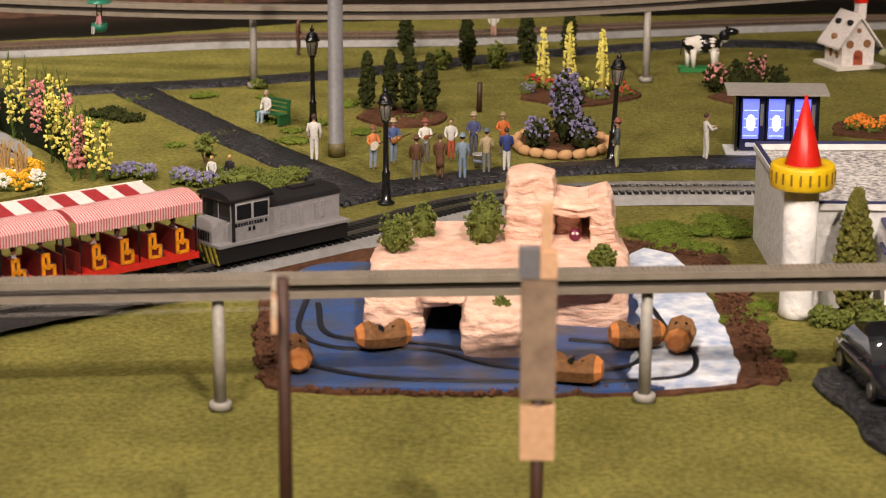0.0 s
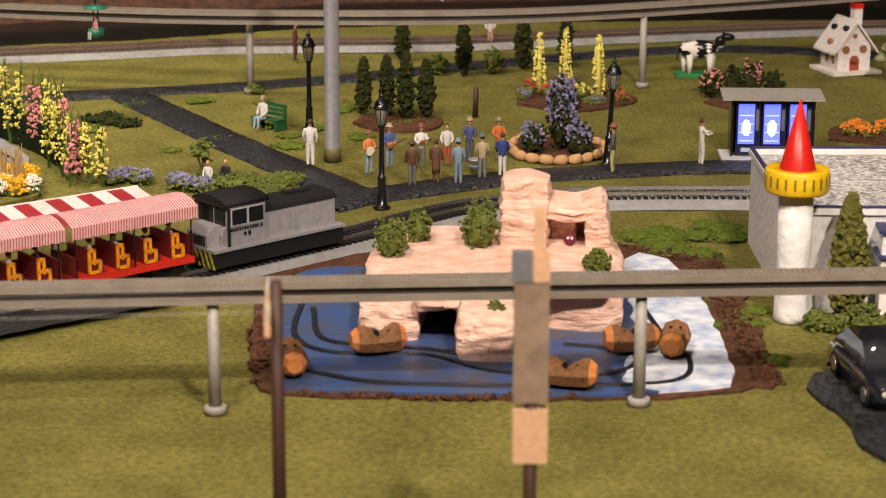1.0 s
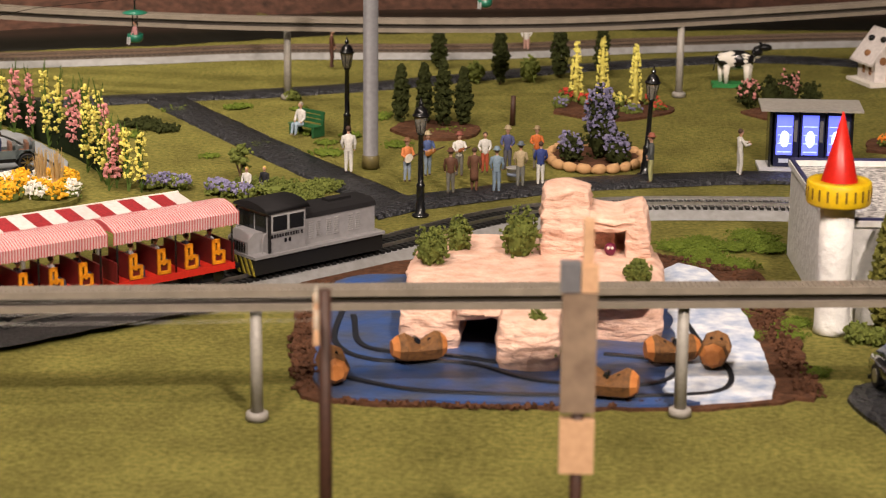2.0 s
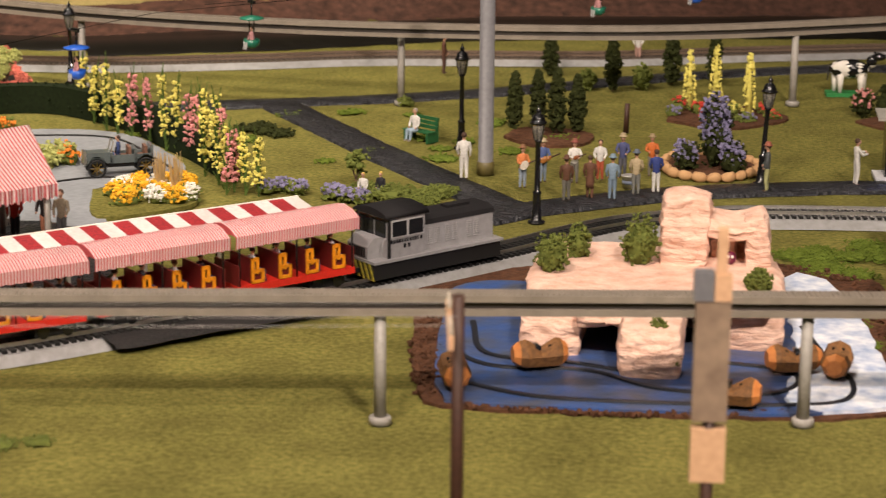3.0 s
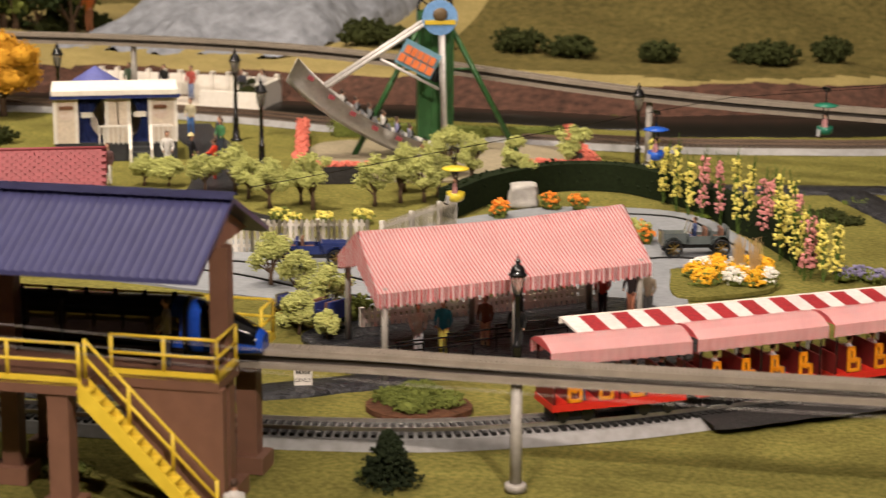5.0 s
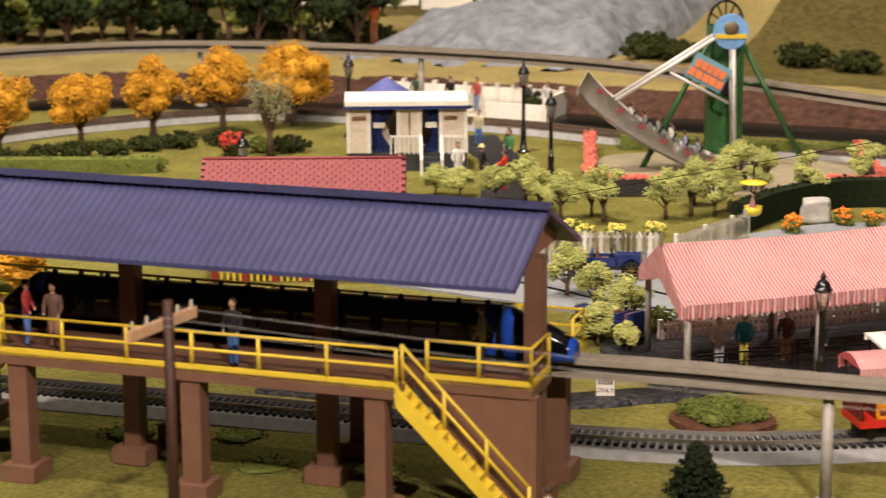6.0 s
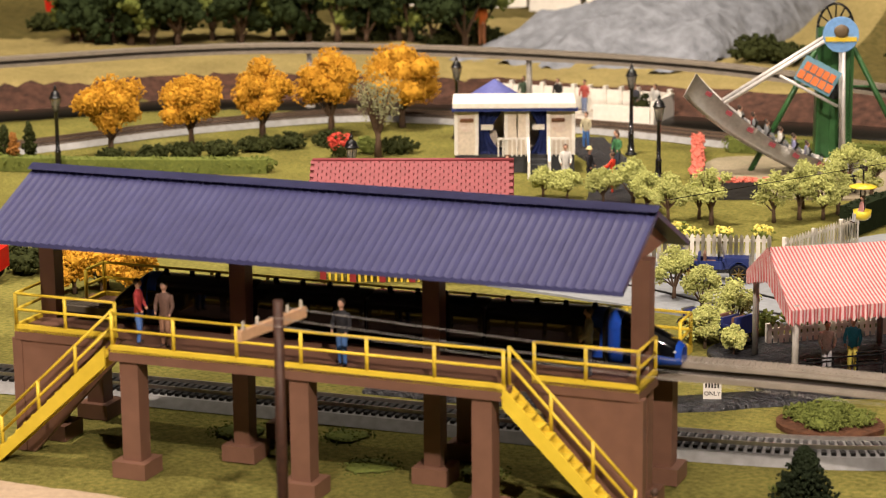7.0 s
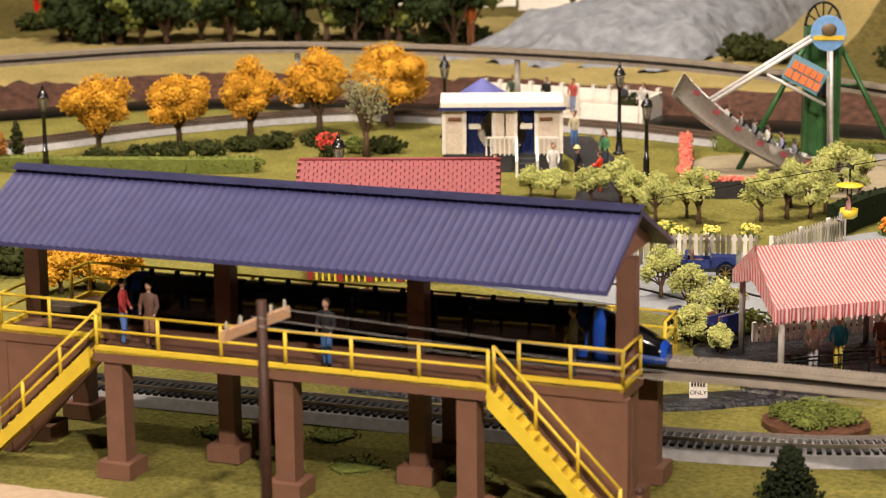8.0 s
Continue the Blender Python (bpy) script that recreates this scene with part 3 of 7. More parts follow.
# ---- awning over the ride ----
def awning():
    ang = 45.9
    ob = thing("awning", -371, 924, 0, ang, "red and white striped canvas awning with fringe on grey posts", "awning")
    L, W = 95, 52
    ridge, eave, drop = 84, 57, 47.5

    def skew(bm):
        for v in bm.verts:
            v.co.x += 0.186 * (v.co.y + W)
        return bm

    for s in (-1, 1):
        bm = bmesh.new()
        rows = []
        for i in range(25):
            x = -L + 2 * L * i / 24
            sag = -2.0 * math.sin(math.pi * i / 24)
            rows.append([bm.verts.new((x if j else x * 0.985, s * W * j / 5, ridge - (ridge - eave) * j / 5 + sag * (1 - j / 6) - 1.2 * math.sin(math.pi * j / 5))) for j in range(6)])
        for a, b in zip(rows, rows[1:]):
            for j in range(5):
                bm.faces.new((a[j], a[j + 1], b[j + 1], b[j])).smooth = True
        bmesh.ops.solidify(bm, geom=bm.faces[:], thickness=0.8)
        part("canvas", skew(bm), CANOPY, ob)
        bm = bmesh.new()
        fr = [(bm.verts.new((-L + i * 1.0, s * (W + 0.6 * math.sin(i * 0.9)), eave)), bm.verts.new((-L + i * 1.0, s * (W + 1.2 * math.sin(i * 0.9)), drop + (1.5 if i % 4 < 2 else 0)))) for i in range(int(2 * L) + 1)]
        for a, b in zip(fr, fr[1:]):
            bm.faces.new((a[0], b[0], b[1], a[1]))
        bmesh.ops.solidify(bm, geom=bm.faces[:], thickness=0.6)
        part("fringe", skew(bm), CANOPY, ob)
    for s in (-1, 1):
        bm = bmesh.new()
        n = 24
        up = [bm.verts.new((s * L, -W + 2 * W * i / n, eave + (ridge - eave) * (1 - abs(2 * i / n - 1)))) for i in range(n + 1)]
        lo = [bm.verts.new((s * (L + (1 if i % 2 else -0.4)), -W + 2 * W * i / n, drop + (1.5 if i % 2 else 0) + 14 * (1 - abs(2 * i / n - 1)))) for i in range(n + 1)]
        for i in range(n):
            bm.faces.new((up[i], up[i + 1], lo[i + 1], lo[i]))
        bmesh.ops.solidify(bm, geom=bm.faces[:], thickness=0.6)
        part("gable_cloth", skew(bm), striped("striped_cloth_end", (0.74, 0.19, 0.20), (0.86, 0.70, 0.70), 1.3, 1), ob)
    for x in (-L + 6, 0, L - 6):
        for s in (-1, 1):
            bm = bmesh.new()
            rod(bm, (x, s * (W - 5), 2), (x, s * (W - 5), eave + 2), 2.2, n=10)
            part("post", skew(bm), POSTGREY, ob)


awning()


# ---- trains on the loop ----
def along(dist):
    """Place and heading on the loop, by distance from its first point."""
    i = max(0, min(len(loop) - 2, int(dist / 12)))
    k = dist / 12 - i
    p = loop[i].lerp(loop[i + 1], k)
    d = loop[i + 1] - loop[i]
    return p, math.degrees(math.atan2(d.y, d.x))


def nearest(x, y):
    return 12 * min(range(len(loop)), key=lambda i: (loop[i] - Vector((x, y))).length)


LOCO_AT = nearest(-42, 981)


def bogie(ob, x):
    bm = bmesh.new()
    box(bm, x - 17, x + 17, -9, 9, 11, 16)
    b = part("bogie", bm, TIE, ob)
    for dx in (-10, 10):
        for s in (-1, 1):
            bm = bmesh.new()
            rod(bm, (x + dx, s * 7.2, 14.4), (x + dx, s * 9.6, 14.4), 5, n=14)
            part("wheel", bm, BLACK, b)


def locomotive():
    p, a = along(LOCO_AT - 8)
    ob = thing("locomotive", p.x, p.y, 0, a, "grey diesel switcher locomotive with black frame and roof", "locomotive")
    ob.scale = (0.925, 1.12, 0.81)
    G = mat("loco_grey", (0.27, 0.262, 0.268), 0.42, other=(0.20, 0.195, 0.20), grain=5)
    D = mat("loco_dark", (0.012, 0.011, 0.012), 0.75, spec=0.2)
    G2 = mat("dark_glass", (0.012, 0.013, 0.015), 0.1)
    bogie(ob, -32), bogie(ob, 32)
    bm = bmesh.new()
    box(bm, -62, 60, -15, 15, 12, 24.5)
    fr = part("frame", bm, TIE, ob)
    bm = bmesh.new()
    box(bm, -63, 61, -16.5, 16.5, 24.5, 26.6)
    part("walkway", bm, G, ob)
    bm = bmesh.new()
    box(bm, 0 - 14, 56, -11.5, 11.5, 26.6, 47)
    hood = part("hood", bm, G, ob)
    bm = bmesh.new()
    prof = [(-12, 46.8), (-11, 50), (-7, 52.6), (7, 52.6), (11, 50), (12, 46.8)]
    rings = [[bm.verts.new((x, y, z)) for y, z in prof] for x in (-14, 57)]
    for k in range(6):
        bm.faces.new((rings[0][k], rings[0][(k + 1) % 6], rings[1][(k + 1) % 6], rings[1][k]))
    bm.faces.new(rings[0])
    bm.faces.new(rings[1][::-1])
    part("hood_roof", bm, D, hood)
    bm = bmesh.new()
    box(bm, 20, 42, -3, 3, 52.4, 54.6)
    part("exhaust_cover", bm, D, hood)
    for i, x in enumerate((-8, -1, 9, 16, 30, 37)):
        for s in (-1, 1):
            bm = bmesh.new()
            for k in range(8):
                box(bm, x, x + 4.2, s * 11.5 - 0.5, s * 11.5 + 0.5, 31 + k * 1.7, 31.9 + k * 1.7)
            part("louvre", bm, mat("louvre_pale", (0.36, 0.35, 0.35), 0.5), hood)
    bm = bmesh.new()
    box(bm, -48, -14, -14.5, 14.5, 26.6, 58)
    cab = part("cab", bm, G, ob)
    bm = bmesh.new()
    prof = [(-15.8, 57.6), (-14, 60.2), (-8, 62.6), (0, 63.6), (8, 62.6), (14, 60.2), (15.8, 57.6)]
    rings = [[bm.verts.new((x, y, z)) for y, z in prof] for x in (-51, -11)]
    for k in range(7):
        bm.faces.new((rings[0][k], rings[0][(k + 1) % 7], rings[1][(k + 1) % 7], rings[1][k])).smooth = k < 6
    bm.faces.new(rings[0])
    bm.faces.new(rings[1][::-1])
    part("cab_roof", bm, D, cab)
    for x in (-46, -30.6):
        for s in (-1, 1):
            bm = bmesh.new()
            box(bm, x, x + 15, s * 14.6 - 0.5, s * 14.6 + 0.5, 42, 55.5)
            win = part("window", bm, mat("window_frame_grey", (0.38, 0.37, 0.37), 0.5), cab)
            bm = bmesh.new()
            box(bm, x + 1.0, x + 14, s * 14.9 - 0.5, s * 14.9 + 0.5, 43.2, 54.5)
            part("pane", bm, G2, win)
    for y in (-12, -1, 2.5):
        bm = bmesh.new()
        box(bm, -48.6, -47.6, y, y + 9.5, 42, 54.5)
        part("pane", bm, G2, cab)
    bm = bmesh.new()
    v = [bm.verts.new(q) for q in ((-62, -9, 26.6), (-62, -9, 36), (-56, -9, 42), (-48, -9, 42), (-48, -9, 26.6))]
    f = bm.faces.new(v)
    for g in bmesh.ops.extrude_face_region(bm, geom=[f])["geom"]:
        if isinstance(g, bmesh.types.BMVert):
            g.co.y = 9
    part("nose_box", bm, G, ob)
    bm = bmesh.new()
    x = -46
    for w in (2, 2, 2, 2, 1.6, 2, 1.6, 2, 2, 2, 0.8, 2):
        box(bm, x, x + w * 0.8, -14.9, -14.4, 38, 40.6)
        x += 2.5
    for x in (-34, -30):
        box(bm, x, x + 2, -14.9, -14.4, 33.5, 36.5)
    part("lettering", bm, BLACK, cab, "row of black lettering bars")
    for k in range(7):
        bm = bmesh.new()
        v = box(bm, -63.0, -62.2, -14 + k * 4.4, -12.4 + k * 4.4, 12, 24)
        for q in v:
            q.co.y += (q.co.z - 18) * 0.35
        part("warning_stripe", bm, mat("worn_yellow", (0.30, 0.24, 0.015), 0.6, other=(0.06, 0.05, 0.01), grain=3), fr)
    for k in range(7):
        bm = bmesh.new()
        box(bm, -62.7, -62.1, -7 + k * 2.2, -6 + k * 2.2, 28, 35)
        part("grille_bar", bm, D, ob)
    for y in (-14.6, 14.6):
        bm = bmesh.new()
        box(bm, -48.7, -46.6, y - 0.5, y + 0.5, 27, 56)
        part("door_edge", bm, D, cab)
        bm = bmesh.new()
        tube(bm, [Vector((-52, y * 0.86, 27)), Vector((-52.6, y * 0.86, 36)), Vector((-51, y * 0.86, 41)), Vector((-48.4, y * 0.86, 42))], 0.45, 6)
        part("grab_rail", bm, G, cab)
    bm = bmesh.new()
    lathe(bm, [(1.6, 51.8), (1.6, 56), (1.9, 56.4), (1.9, 57)], 10, (-2, 0))
    part("exhaust_stack", bm, D, hood)
    for x in (-64.5, 62):
        bm = bmesh.new()
        box(bm, x - 3.5, x + 3.5, -2, 2, 15, 18.5)
        part("coupler", bm, TIE, ob)
    ob.matrix_basis = ob.matrix_basis @ Matrix.Translation((0.002, 0, 0)) @ Matrix.Diagonal((0.88, 1, 1, 1))


def figure(name, x, y, z=0, turn=0, top=(0.6, 0.6, 0.6), legs=(0.1, 0.1, 0.2), hair=(0.05, 0.03, 0.02), h=37, seated=False, arm=0.15, hat=None, label="painted plastic model figure standing", group="", coat=False):
    """A small painted model figure as one plain mesh."""
    k = h / 37
    bm = bmesh.new()

    def limb(pts, mi):
        for (p, r), (q, r2) in zip(pts, pts[1:]):
            rod(bm, p, q, r, r2, 8, mi, caps=False)
        for p, r in pts[1:-1]:
            blob(bm, p, r, 1, 0, mi=mi)

    sway = random.uniform(-0.9, 0.9)
    if seated:
        for s in (-1, 1):
            limb((((0, s * 1.7, 8.6), 2.0), ((8, s * 2.2, 9), 1.6), ((9, s * 2.2, 1.4), 1.0)), 1)
            blob(bm, (10.0, s * 2.2, 0.9), 1.2, 1, 0, 1, (1.8, 0.9, 0.7), 3)
        base = -8.5
    else:
        for s in (-1, 1):
            f = s * sway
            limb((((0, s * 1.6, 17.6), 2.05), ((0.5 + f, s * 1.8, 9.2), 1.55), ((f * 1.3 - 0.3, s * 2.0, 1.3), 1.05)), 1)
            blob(bm, (f * 1.3 + 0.7, s * 2.1, 0.8), 1.15, 1, 0, 1, (1.9, 0.9, 0.7), 3)
        base = 0
    body = [(16.2, 1.5, 2.2), (17.6, 2.2, 3.2), (20.5, 1.9, 2.8), (24.5, 2.3, 3.5), (27.6, 2.2, 4.1), (29.2, 1.6, 3.2), (30.3, 1.0, 1.3)]
    if coat:
        body = [(9.0, 2.7, 3.5), (13, 2.6, 3.5), *body[1:]]
    rings = [[bm.verts.new((dx * math.cos(t), dy * math.sin(t), q + base)) for t in (math.pi * i / 7 for i in range(14))] for q, dx, dy in body]
    for r, q in zip(rings, rings[1:]):
        for i in range(14):
            bm.faces.new((r[i], r[(i + 1) % 14], q[(i + 1) % 14], q[i])).smooth = True
    bm.faces.new(rings[0][::-1])
    for s in (-1, 1):
        g = arm + random.uniform(-0.06, 0.12)
        el = Vector((0.2 + 2.6 * g, s * (5.0 + 0.5 * g), 22.6 + base + 2 * g))
        wr = Vector((1.8 + 6.0 * g, s * (4.6 - 2.4 * g), 18.0 + base + 7.5 * g))
        limb(((Vector((0, s * 3.9, 28.0 + base)), 1.35), (el, 1.15), (wr, 0.85)), 0)
        blob(bm, (0, s * 3.9, 28.0 + base), 1.4, 1, 0, mi=0)
        blob(bm, wr + (wr - el).normalized() * 0.8, 0.95, 1, 0, 1, (1, 0.7, 1.2), 2)
    rod(bm, (0, 0, base + 29.6), (0.2, 0, base + 31.6), 1.15, 1.05, 8, 2, caps=False)
    blob(bm, (0.35, 0, base + 33.5), 2.1, 2, 0, 1, (1.0, 0.86, 1.2), 2)
    blob(bm, (2.35, 0, base + 33.2), 0.5, 1, 0, mi=2)
    blob(bm, (-0.25, 0, base + 34.3), 2.2, 2, 0.08, 1, (1.0, 0.96, 1.02), 3)
    if hat:
        lathe(bm, [(3.5, base + 34.9), (3.5, base + 35.3), (2.3, base + 35.5), (2.1, base + 37.4), (1.4, base + 37.9)], 14, mi=4)
    bmesh.ops.scale(bm, vec=(k, k, k), verts=bm.verts)

    def c(col, tag):
        return mat(f"{tag}_{'_'.join(str(round(q, 2)) for q in col)}", col, 0.65, grain=1.6, mix=0.7, other=tuple(v * 0.5 for v in col), spec=0.25)

    mats = [c(top, "cloth"), c(legs, "cloth"), c((0.56, 0.32, 0.22), "skin"), c(hair, "cloth"), c(hat or (0.4, 0.3, 0.15), "cloth")]
    return tagged(part(name, bm, mats, at=spot(x, y, z, turn)), label, "figurine", group)


def coach(dist):
    p, a = along(dist)
    ob = thing("excursion_car", p.x, p.y, 0, a, "red open excursion car with orange benches and striped awning", "railway car", "cars of the excursion train")
    ob.scale = (0.72, 0.92, 0.90)
    bogie(ob, -34), bogie(ob, 34)
    CARRED = mat("car_red", (0.50, 0.022, 0.012), 0.4)
    CARDARK = mat("car_maroon", (0.13, 0.012, 0.010), 0.5)
    SEAT = mat("seat_orange", (0.75, 0.27, 0.01), 0.45)
    bm = bmesh.new()
    box(bm, -56, 56, -15.5, 15.5, 19, 23.5)
    part("floor", bm, CARRED, ob)
    for x in (-55.5, 54):
        bm = bmesh.new()
        box(bm, x, x + 1.5, -15, 15, 23.5, 37)
        part("end_panel", bm, CARDARK, ob)
    bm = bmesh.new()
    box(bm, -55, 55, 13.4, 15, 23.5, 34)
    part("side_panel", bm, CARDARK, ob)
    for i in range(4):
        x = -40 + i * 26
        bm = bmesh.new()
        box(bm, x - 1, x + 10, -13, 13, 23.5, 30)
        box(bm, x - 2.2, x, -13, 13, 23.5, 40)
        b = part("bench", bm, CARDARK, ob)
        bm = bmesh.new()
        y = -13.6
        for q in ((-3, 24, 9, 26), (-3, 31, 9, 33), (-3, 24, -0.6, 41), (6.6, 24, 9, 33), (-3, 38.5, 4, 41), (1.6, 30, 4, 41)):
            box(bm, x + q[0], x + q[2], y - 1.4, y, q[1], q[3])
        part("bench_end", bm, SEAT, b, "orange fretted bench end")
    for x in (-54, 0, 54):
        for s in (-1, 1):
            bm = bmesh.new()
            rod(bm, (x, s * 14.5, 23), (x, s * 14.5, 58), 0.8, n=6)
            part("post", bm, BLACK, ob)
    bm = bmesh.new()
    prof = [(-17, 52 - 3), (-17.4, 57.5), (-9, 61.5), (0, 63), (9, 61.5), (17.4, 57.5), (17, 49)]
    rows = []
    for i in range(31):
        x = -59 + 118 * i / 30
        rows.append([bm.verts.new((x, y * (1 + (0.015 if i % 2 else 0)), z + (0 if 0 < j < 6 else (0.8 if i % 2 else 0)))) for j, (y, z) in enumerate(prof)])
    for r, q in zip(rows, rows[1:]):
        for j in range(6):
            bm.faces.new((r[j], r[j + 1], q[j + 1], q[j]))
    for r in (rows[0], rows[-1]):
        bm.faces.new(r[1:6])
    bmesh.ops.solidify(bm, geom=bm.faces[:], thickness=0.7)
    part("awning", bm, CANOPY, ob)
    for i in range(4):
        q = Matrix.Translation((p.x, p.y, 0)) @ Matrix.Rotation(radians(a), 4, "Z") @ Vector((-27 + i * 18.7, -4 if i % 2 else -8, 20))
        figure("figurine", q.x, q.y, q.z, a, random.choice([(0.1, 0.12, 0.2), (0.4, 0.4, 0.42), (0.03, 0.03, 0.04)]), (0.05, 0.06, 0.12), (0.06, 0.03, 0.02), 30, True, label="painted plastic passenger figure seated in the car", group="passengers")
    return ob


locomotive()
for i in range(3):
    coach(LOCO_AT - 110 - 88 * i)


# ---- street lamps ----
LANTERN = mat("clear_lantern", (0.72, 0.68, 0.60), 0.08)
LANTERN.node_tree.nodes["Principled BSDF"].inputs["Transmission Weight"].default_value = 0.75


def street_lamp(x, y, h=82, lean=0, z=0):
    ob = thing("street_lamp", x, y, z, random.uniform(0, 90), "black park street lamp with clear lantern glass", "street lamp", "park lamps")
    if lean:
        ob.matrix_basis = spot(x, y, z, 0, 0, lean)
    bm = bmesh.new()
    lathe(bm, [(6, 0), (6, 1.2), (4.2, 2), (3.6, 2.4), (3.4, 9), (2.9, 10), (2.7, 20), (3.0, 20.6), (3.0, 22), (2.0, 23), (1.75, h - 26), (2.5, h - 25.4), (2.6, h - 23.9)], 14)
    part("pole", bm, BLACK, ob)
    bm = bmesh.new()
    lathe(bm, [(2.4, h - 24), (3.0, h - 23.6), (4.6, h - 14), (4.8, h - 12.4)], 12)
    part("lantern_glass", bm, LANTERN, ob, "clear lantern glass")
    bm = bmesh.new()
    for i in range(6):
        k = math.pi * i / 3
        rod(bm, (3.0 * math.cos(k), 3.0 * math.sin(k), h - 23.6), (4.9 * math.cos(k), 4.9 * math.sin(k), h - 12.4), 0.32, n=4)
    part("lantern_frame", bm, BLACK, ob)
    bm = bmesh.new()
    lathe(bm, [(5.9, h - 12.6), (6.0, h - 11.6), (4.9, h - 11.2), (4.6, h - 9.4), (3.7, h - 7.4), (2.3, h - 6.2), (1.3, h - 5.6), (1.9, h - 4.2), (1.7, h - 3.2), (0.7, h - 2.2), (0.3, h)], 14)
    part("lantern_cap", bm, BLACK, ob)
    return ob


for x, y, h, lean in ((16, 1126, 82, 0), (-62, 1350, 83, 0), (169, 1264, 82, 3), (-326, 862, 78, 0), (-424, 1515, 81, 0), (-823, 1531, 89, 0), (-742, 1411, 82, 0), (-1017, 1537, 84, 0), (-1257, 1204, 84, 0), (-856, 1070, 91, 0)):
    street_lamp(x, y, h, lean)


# ---- rock island and log flume ----
def flume():
    slab("pond_bank", [(-28, 830), (-16, 765), (2, 739), (118, 738), (205, 749), (246, 768), (256, 790), (235, 1015), (150, 1035), (20, 1010), (-38, 960)], 1.4, SOIL, "bare brown soil round the pond", rag=5)
    slab("water", [(-12, 800), (-2, 750), (15, 740), (118, 741), (196, 752), (200, 800), (196, 860), (190, 960), (60, 970), (-14, 960), (-18, 880)], 3.0, WATER, "painted blue water of the log flume", rag=2)
    slab("water", [(194, 752), (230, 764), (234, 800), (222, 930), (205, 1000), (180, 1000), (184, 860), (180, 800), (176, 765)], 3.6, FOAM, "white painted rapids beside the flume", rag=4)
    for pts in ([(-8, 900), (-4, 830), (20, 800), (70, 800), (110, 775), (160, 772), (182, 790), (178, 815), (140, 825)], [(6, 770), (50, 752), (120, 752), (170, 757), (205, 768), (212, 800), (200, 840), (188, 900)], [(0, 880), (14, 822), (60, 812), (95, 800)]):
        bm = bmesh.new()
        sweep(bm, smooth(pts, 5), [(-1.8, 3.2), (-1.4, 4.3), (1.4, 4.3), (1.8, 3.2)])
        tagged(part("flume_channel", bm, mat("black_rubber", (0.012, 0.014, 0.02), 0.4)), "dark guide channel set in the water", "flume channel")
    bm = bmesh.new()
    for line, n in ((smooth([(252, 776), (246, 830), (240, 900), (232, 990)], 4), 9), (smooth([(232, 768), (180, 752), (100, 738), (10, 738)], 4), 2), (smooth([(-10, 758), (-22, 830), (-25, 900), (-26, 950)], 4), 7), (smooth([(225, 1005), (190, 1028), (120, 1035), (30, 1012)], 4), 5)):
        for p in line:
            foliage(bm, (p.x, p.y, 1.6), 9 if n > 3 else 3, n, 2.1, 0, (1, 1, 0.22))
    tagged(part("soil_clods", bm, SOIL), "loose brown soil clods round the pond", "soil", kind="stuff")
    isl = thing("rock_island", 0, 0, 0, 0, "pink painted plaster rock island with a cave", "rock island")
    for a in ((31, 66, 820, 925, 0, 30, 2.4), (86, 122, 786, 905, 0, 31, 2.4), (131, 178, 846, 945, 0, 31, 2.4), (62, 140, 885, 950, 0, 29, 2.0)):
        bm = bmesh.new()
        crag(bm, *a[:6], amp=a[6], cuts=22)
        for v in bm.verts:
            v.co.y += 0.16 * max(0.0, v.co.z)
        part("rock", bm, ROCK, isl)
    # the arch over the cave: a lintel that thickens towards the pillar
    bm = bmesh.new()
    crag(bm, 62, 96, 814, 880, 21, 31, 2.0, 14)
    for v in bm.verts:
        if v.co.z < 25:
            v.co.z += 4 * max(0.0, min(1.0, (v.co.x - 66) / 26)) - 10 * max(0.0, min(1.0, (v.co.x - 84) / 12))
    part("rock_arch", bm, ROCK, isl)
    bm = bmesh.new()
    crag(bm, 30, 176, 832, 965, 25, 33, 1.8, 30)
    part("rock_ledge", bm, ROCK, isl)
    for a, lean in (((104, 133, 912, 948, 29, 74, 3.2), 0.05), ((156, 170, 914, 946, 29, 62, 2.0), -0.10), ((134, 150, 934, 950, 29, 46, 2.2), 0.0)):
        bm = bmesh.new()
        crag(bm, *a[:6], amp=a[6], cuts=20)
        for v in bm.verts:
            v.co.x += lean * (v.co.z - 30)
        part("boulder", bm, ROCK, isl)
    bm = bmesh.new()
    crag(bm, 129, 167, 914, 948, 49, 62, 2.2, 18)
    for v in bm.verts:
        k = (v.co.x - 129) / 38
        v.co.z += 3.0 * k - (5 * math.sin(math.pi * min(1, max(0, 1 - k))) ** 2 * (0.5 if v.co.z < 55 else 0.9))
    part("boulder", bm, ROCK, isl)
    bm = bmesh.new()
    crag(bm, 130, 166, 946, 954, 29, 56, 1.6, 12)
    part("boulder", bm, ROCK, isl)
    bm = bmesh.new()
    blob(bm, (0, 0, 4.2), 3.6, 2, 0.05, 1, (1, 0.85, 1.15), 0)
    blob(bm, (-1.2, -2.6, 5.6), 1.1, 1, 0, mi=1)
    blob(bm, (1.2, -2.6, 5.6), 1.1, 1, 0, mi=1)
    tagged(part("toy_bird", bm, [mat("plum_plastic", (0.16, 0.015, 0.05), 0.4), WHITE], at=spot(146, 922, 32)), "small plum coloured toy bird in the cave", "toy")
    ENDW = mat("log_end", (0.56, 0.22, 0.06), 0.6, other=(0.42, 0.14, 0.035), grain=3)
    LOGB = mat("log_bark", (0.22, 0.10, 0.03), 0.75, other=(0.08, 0.035, 0.012), grain=2.5, bump=0.8)
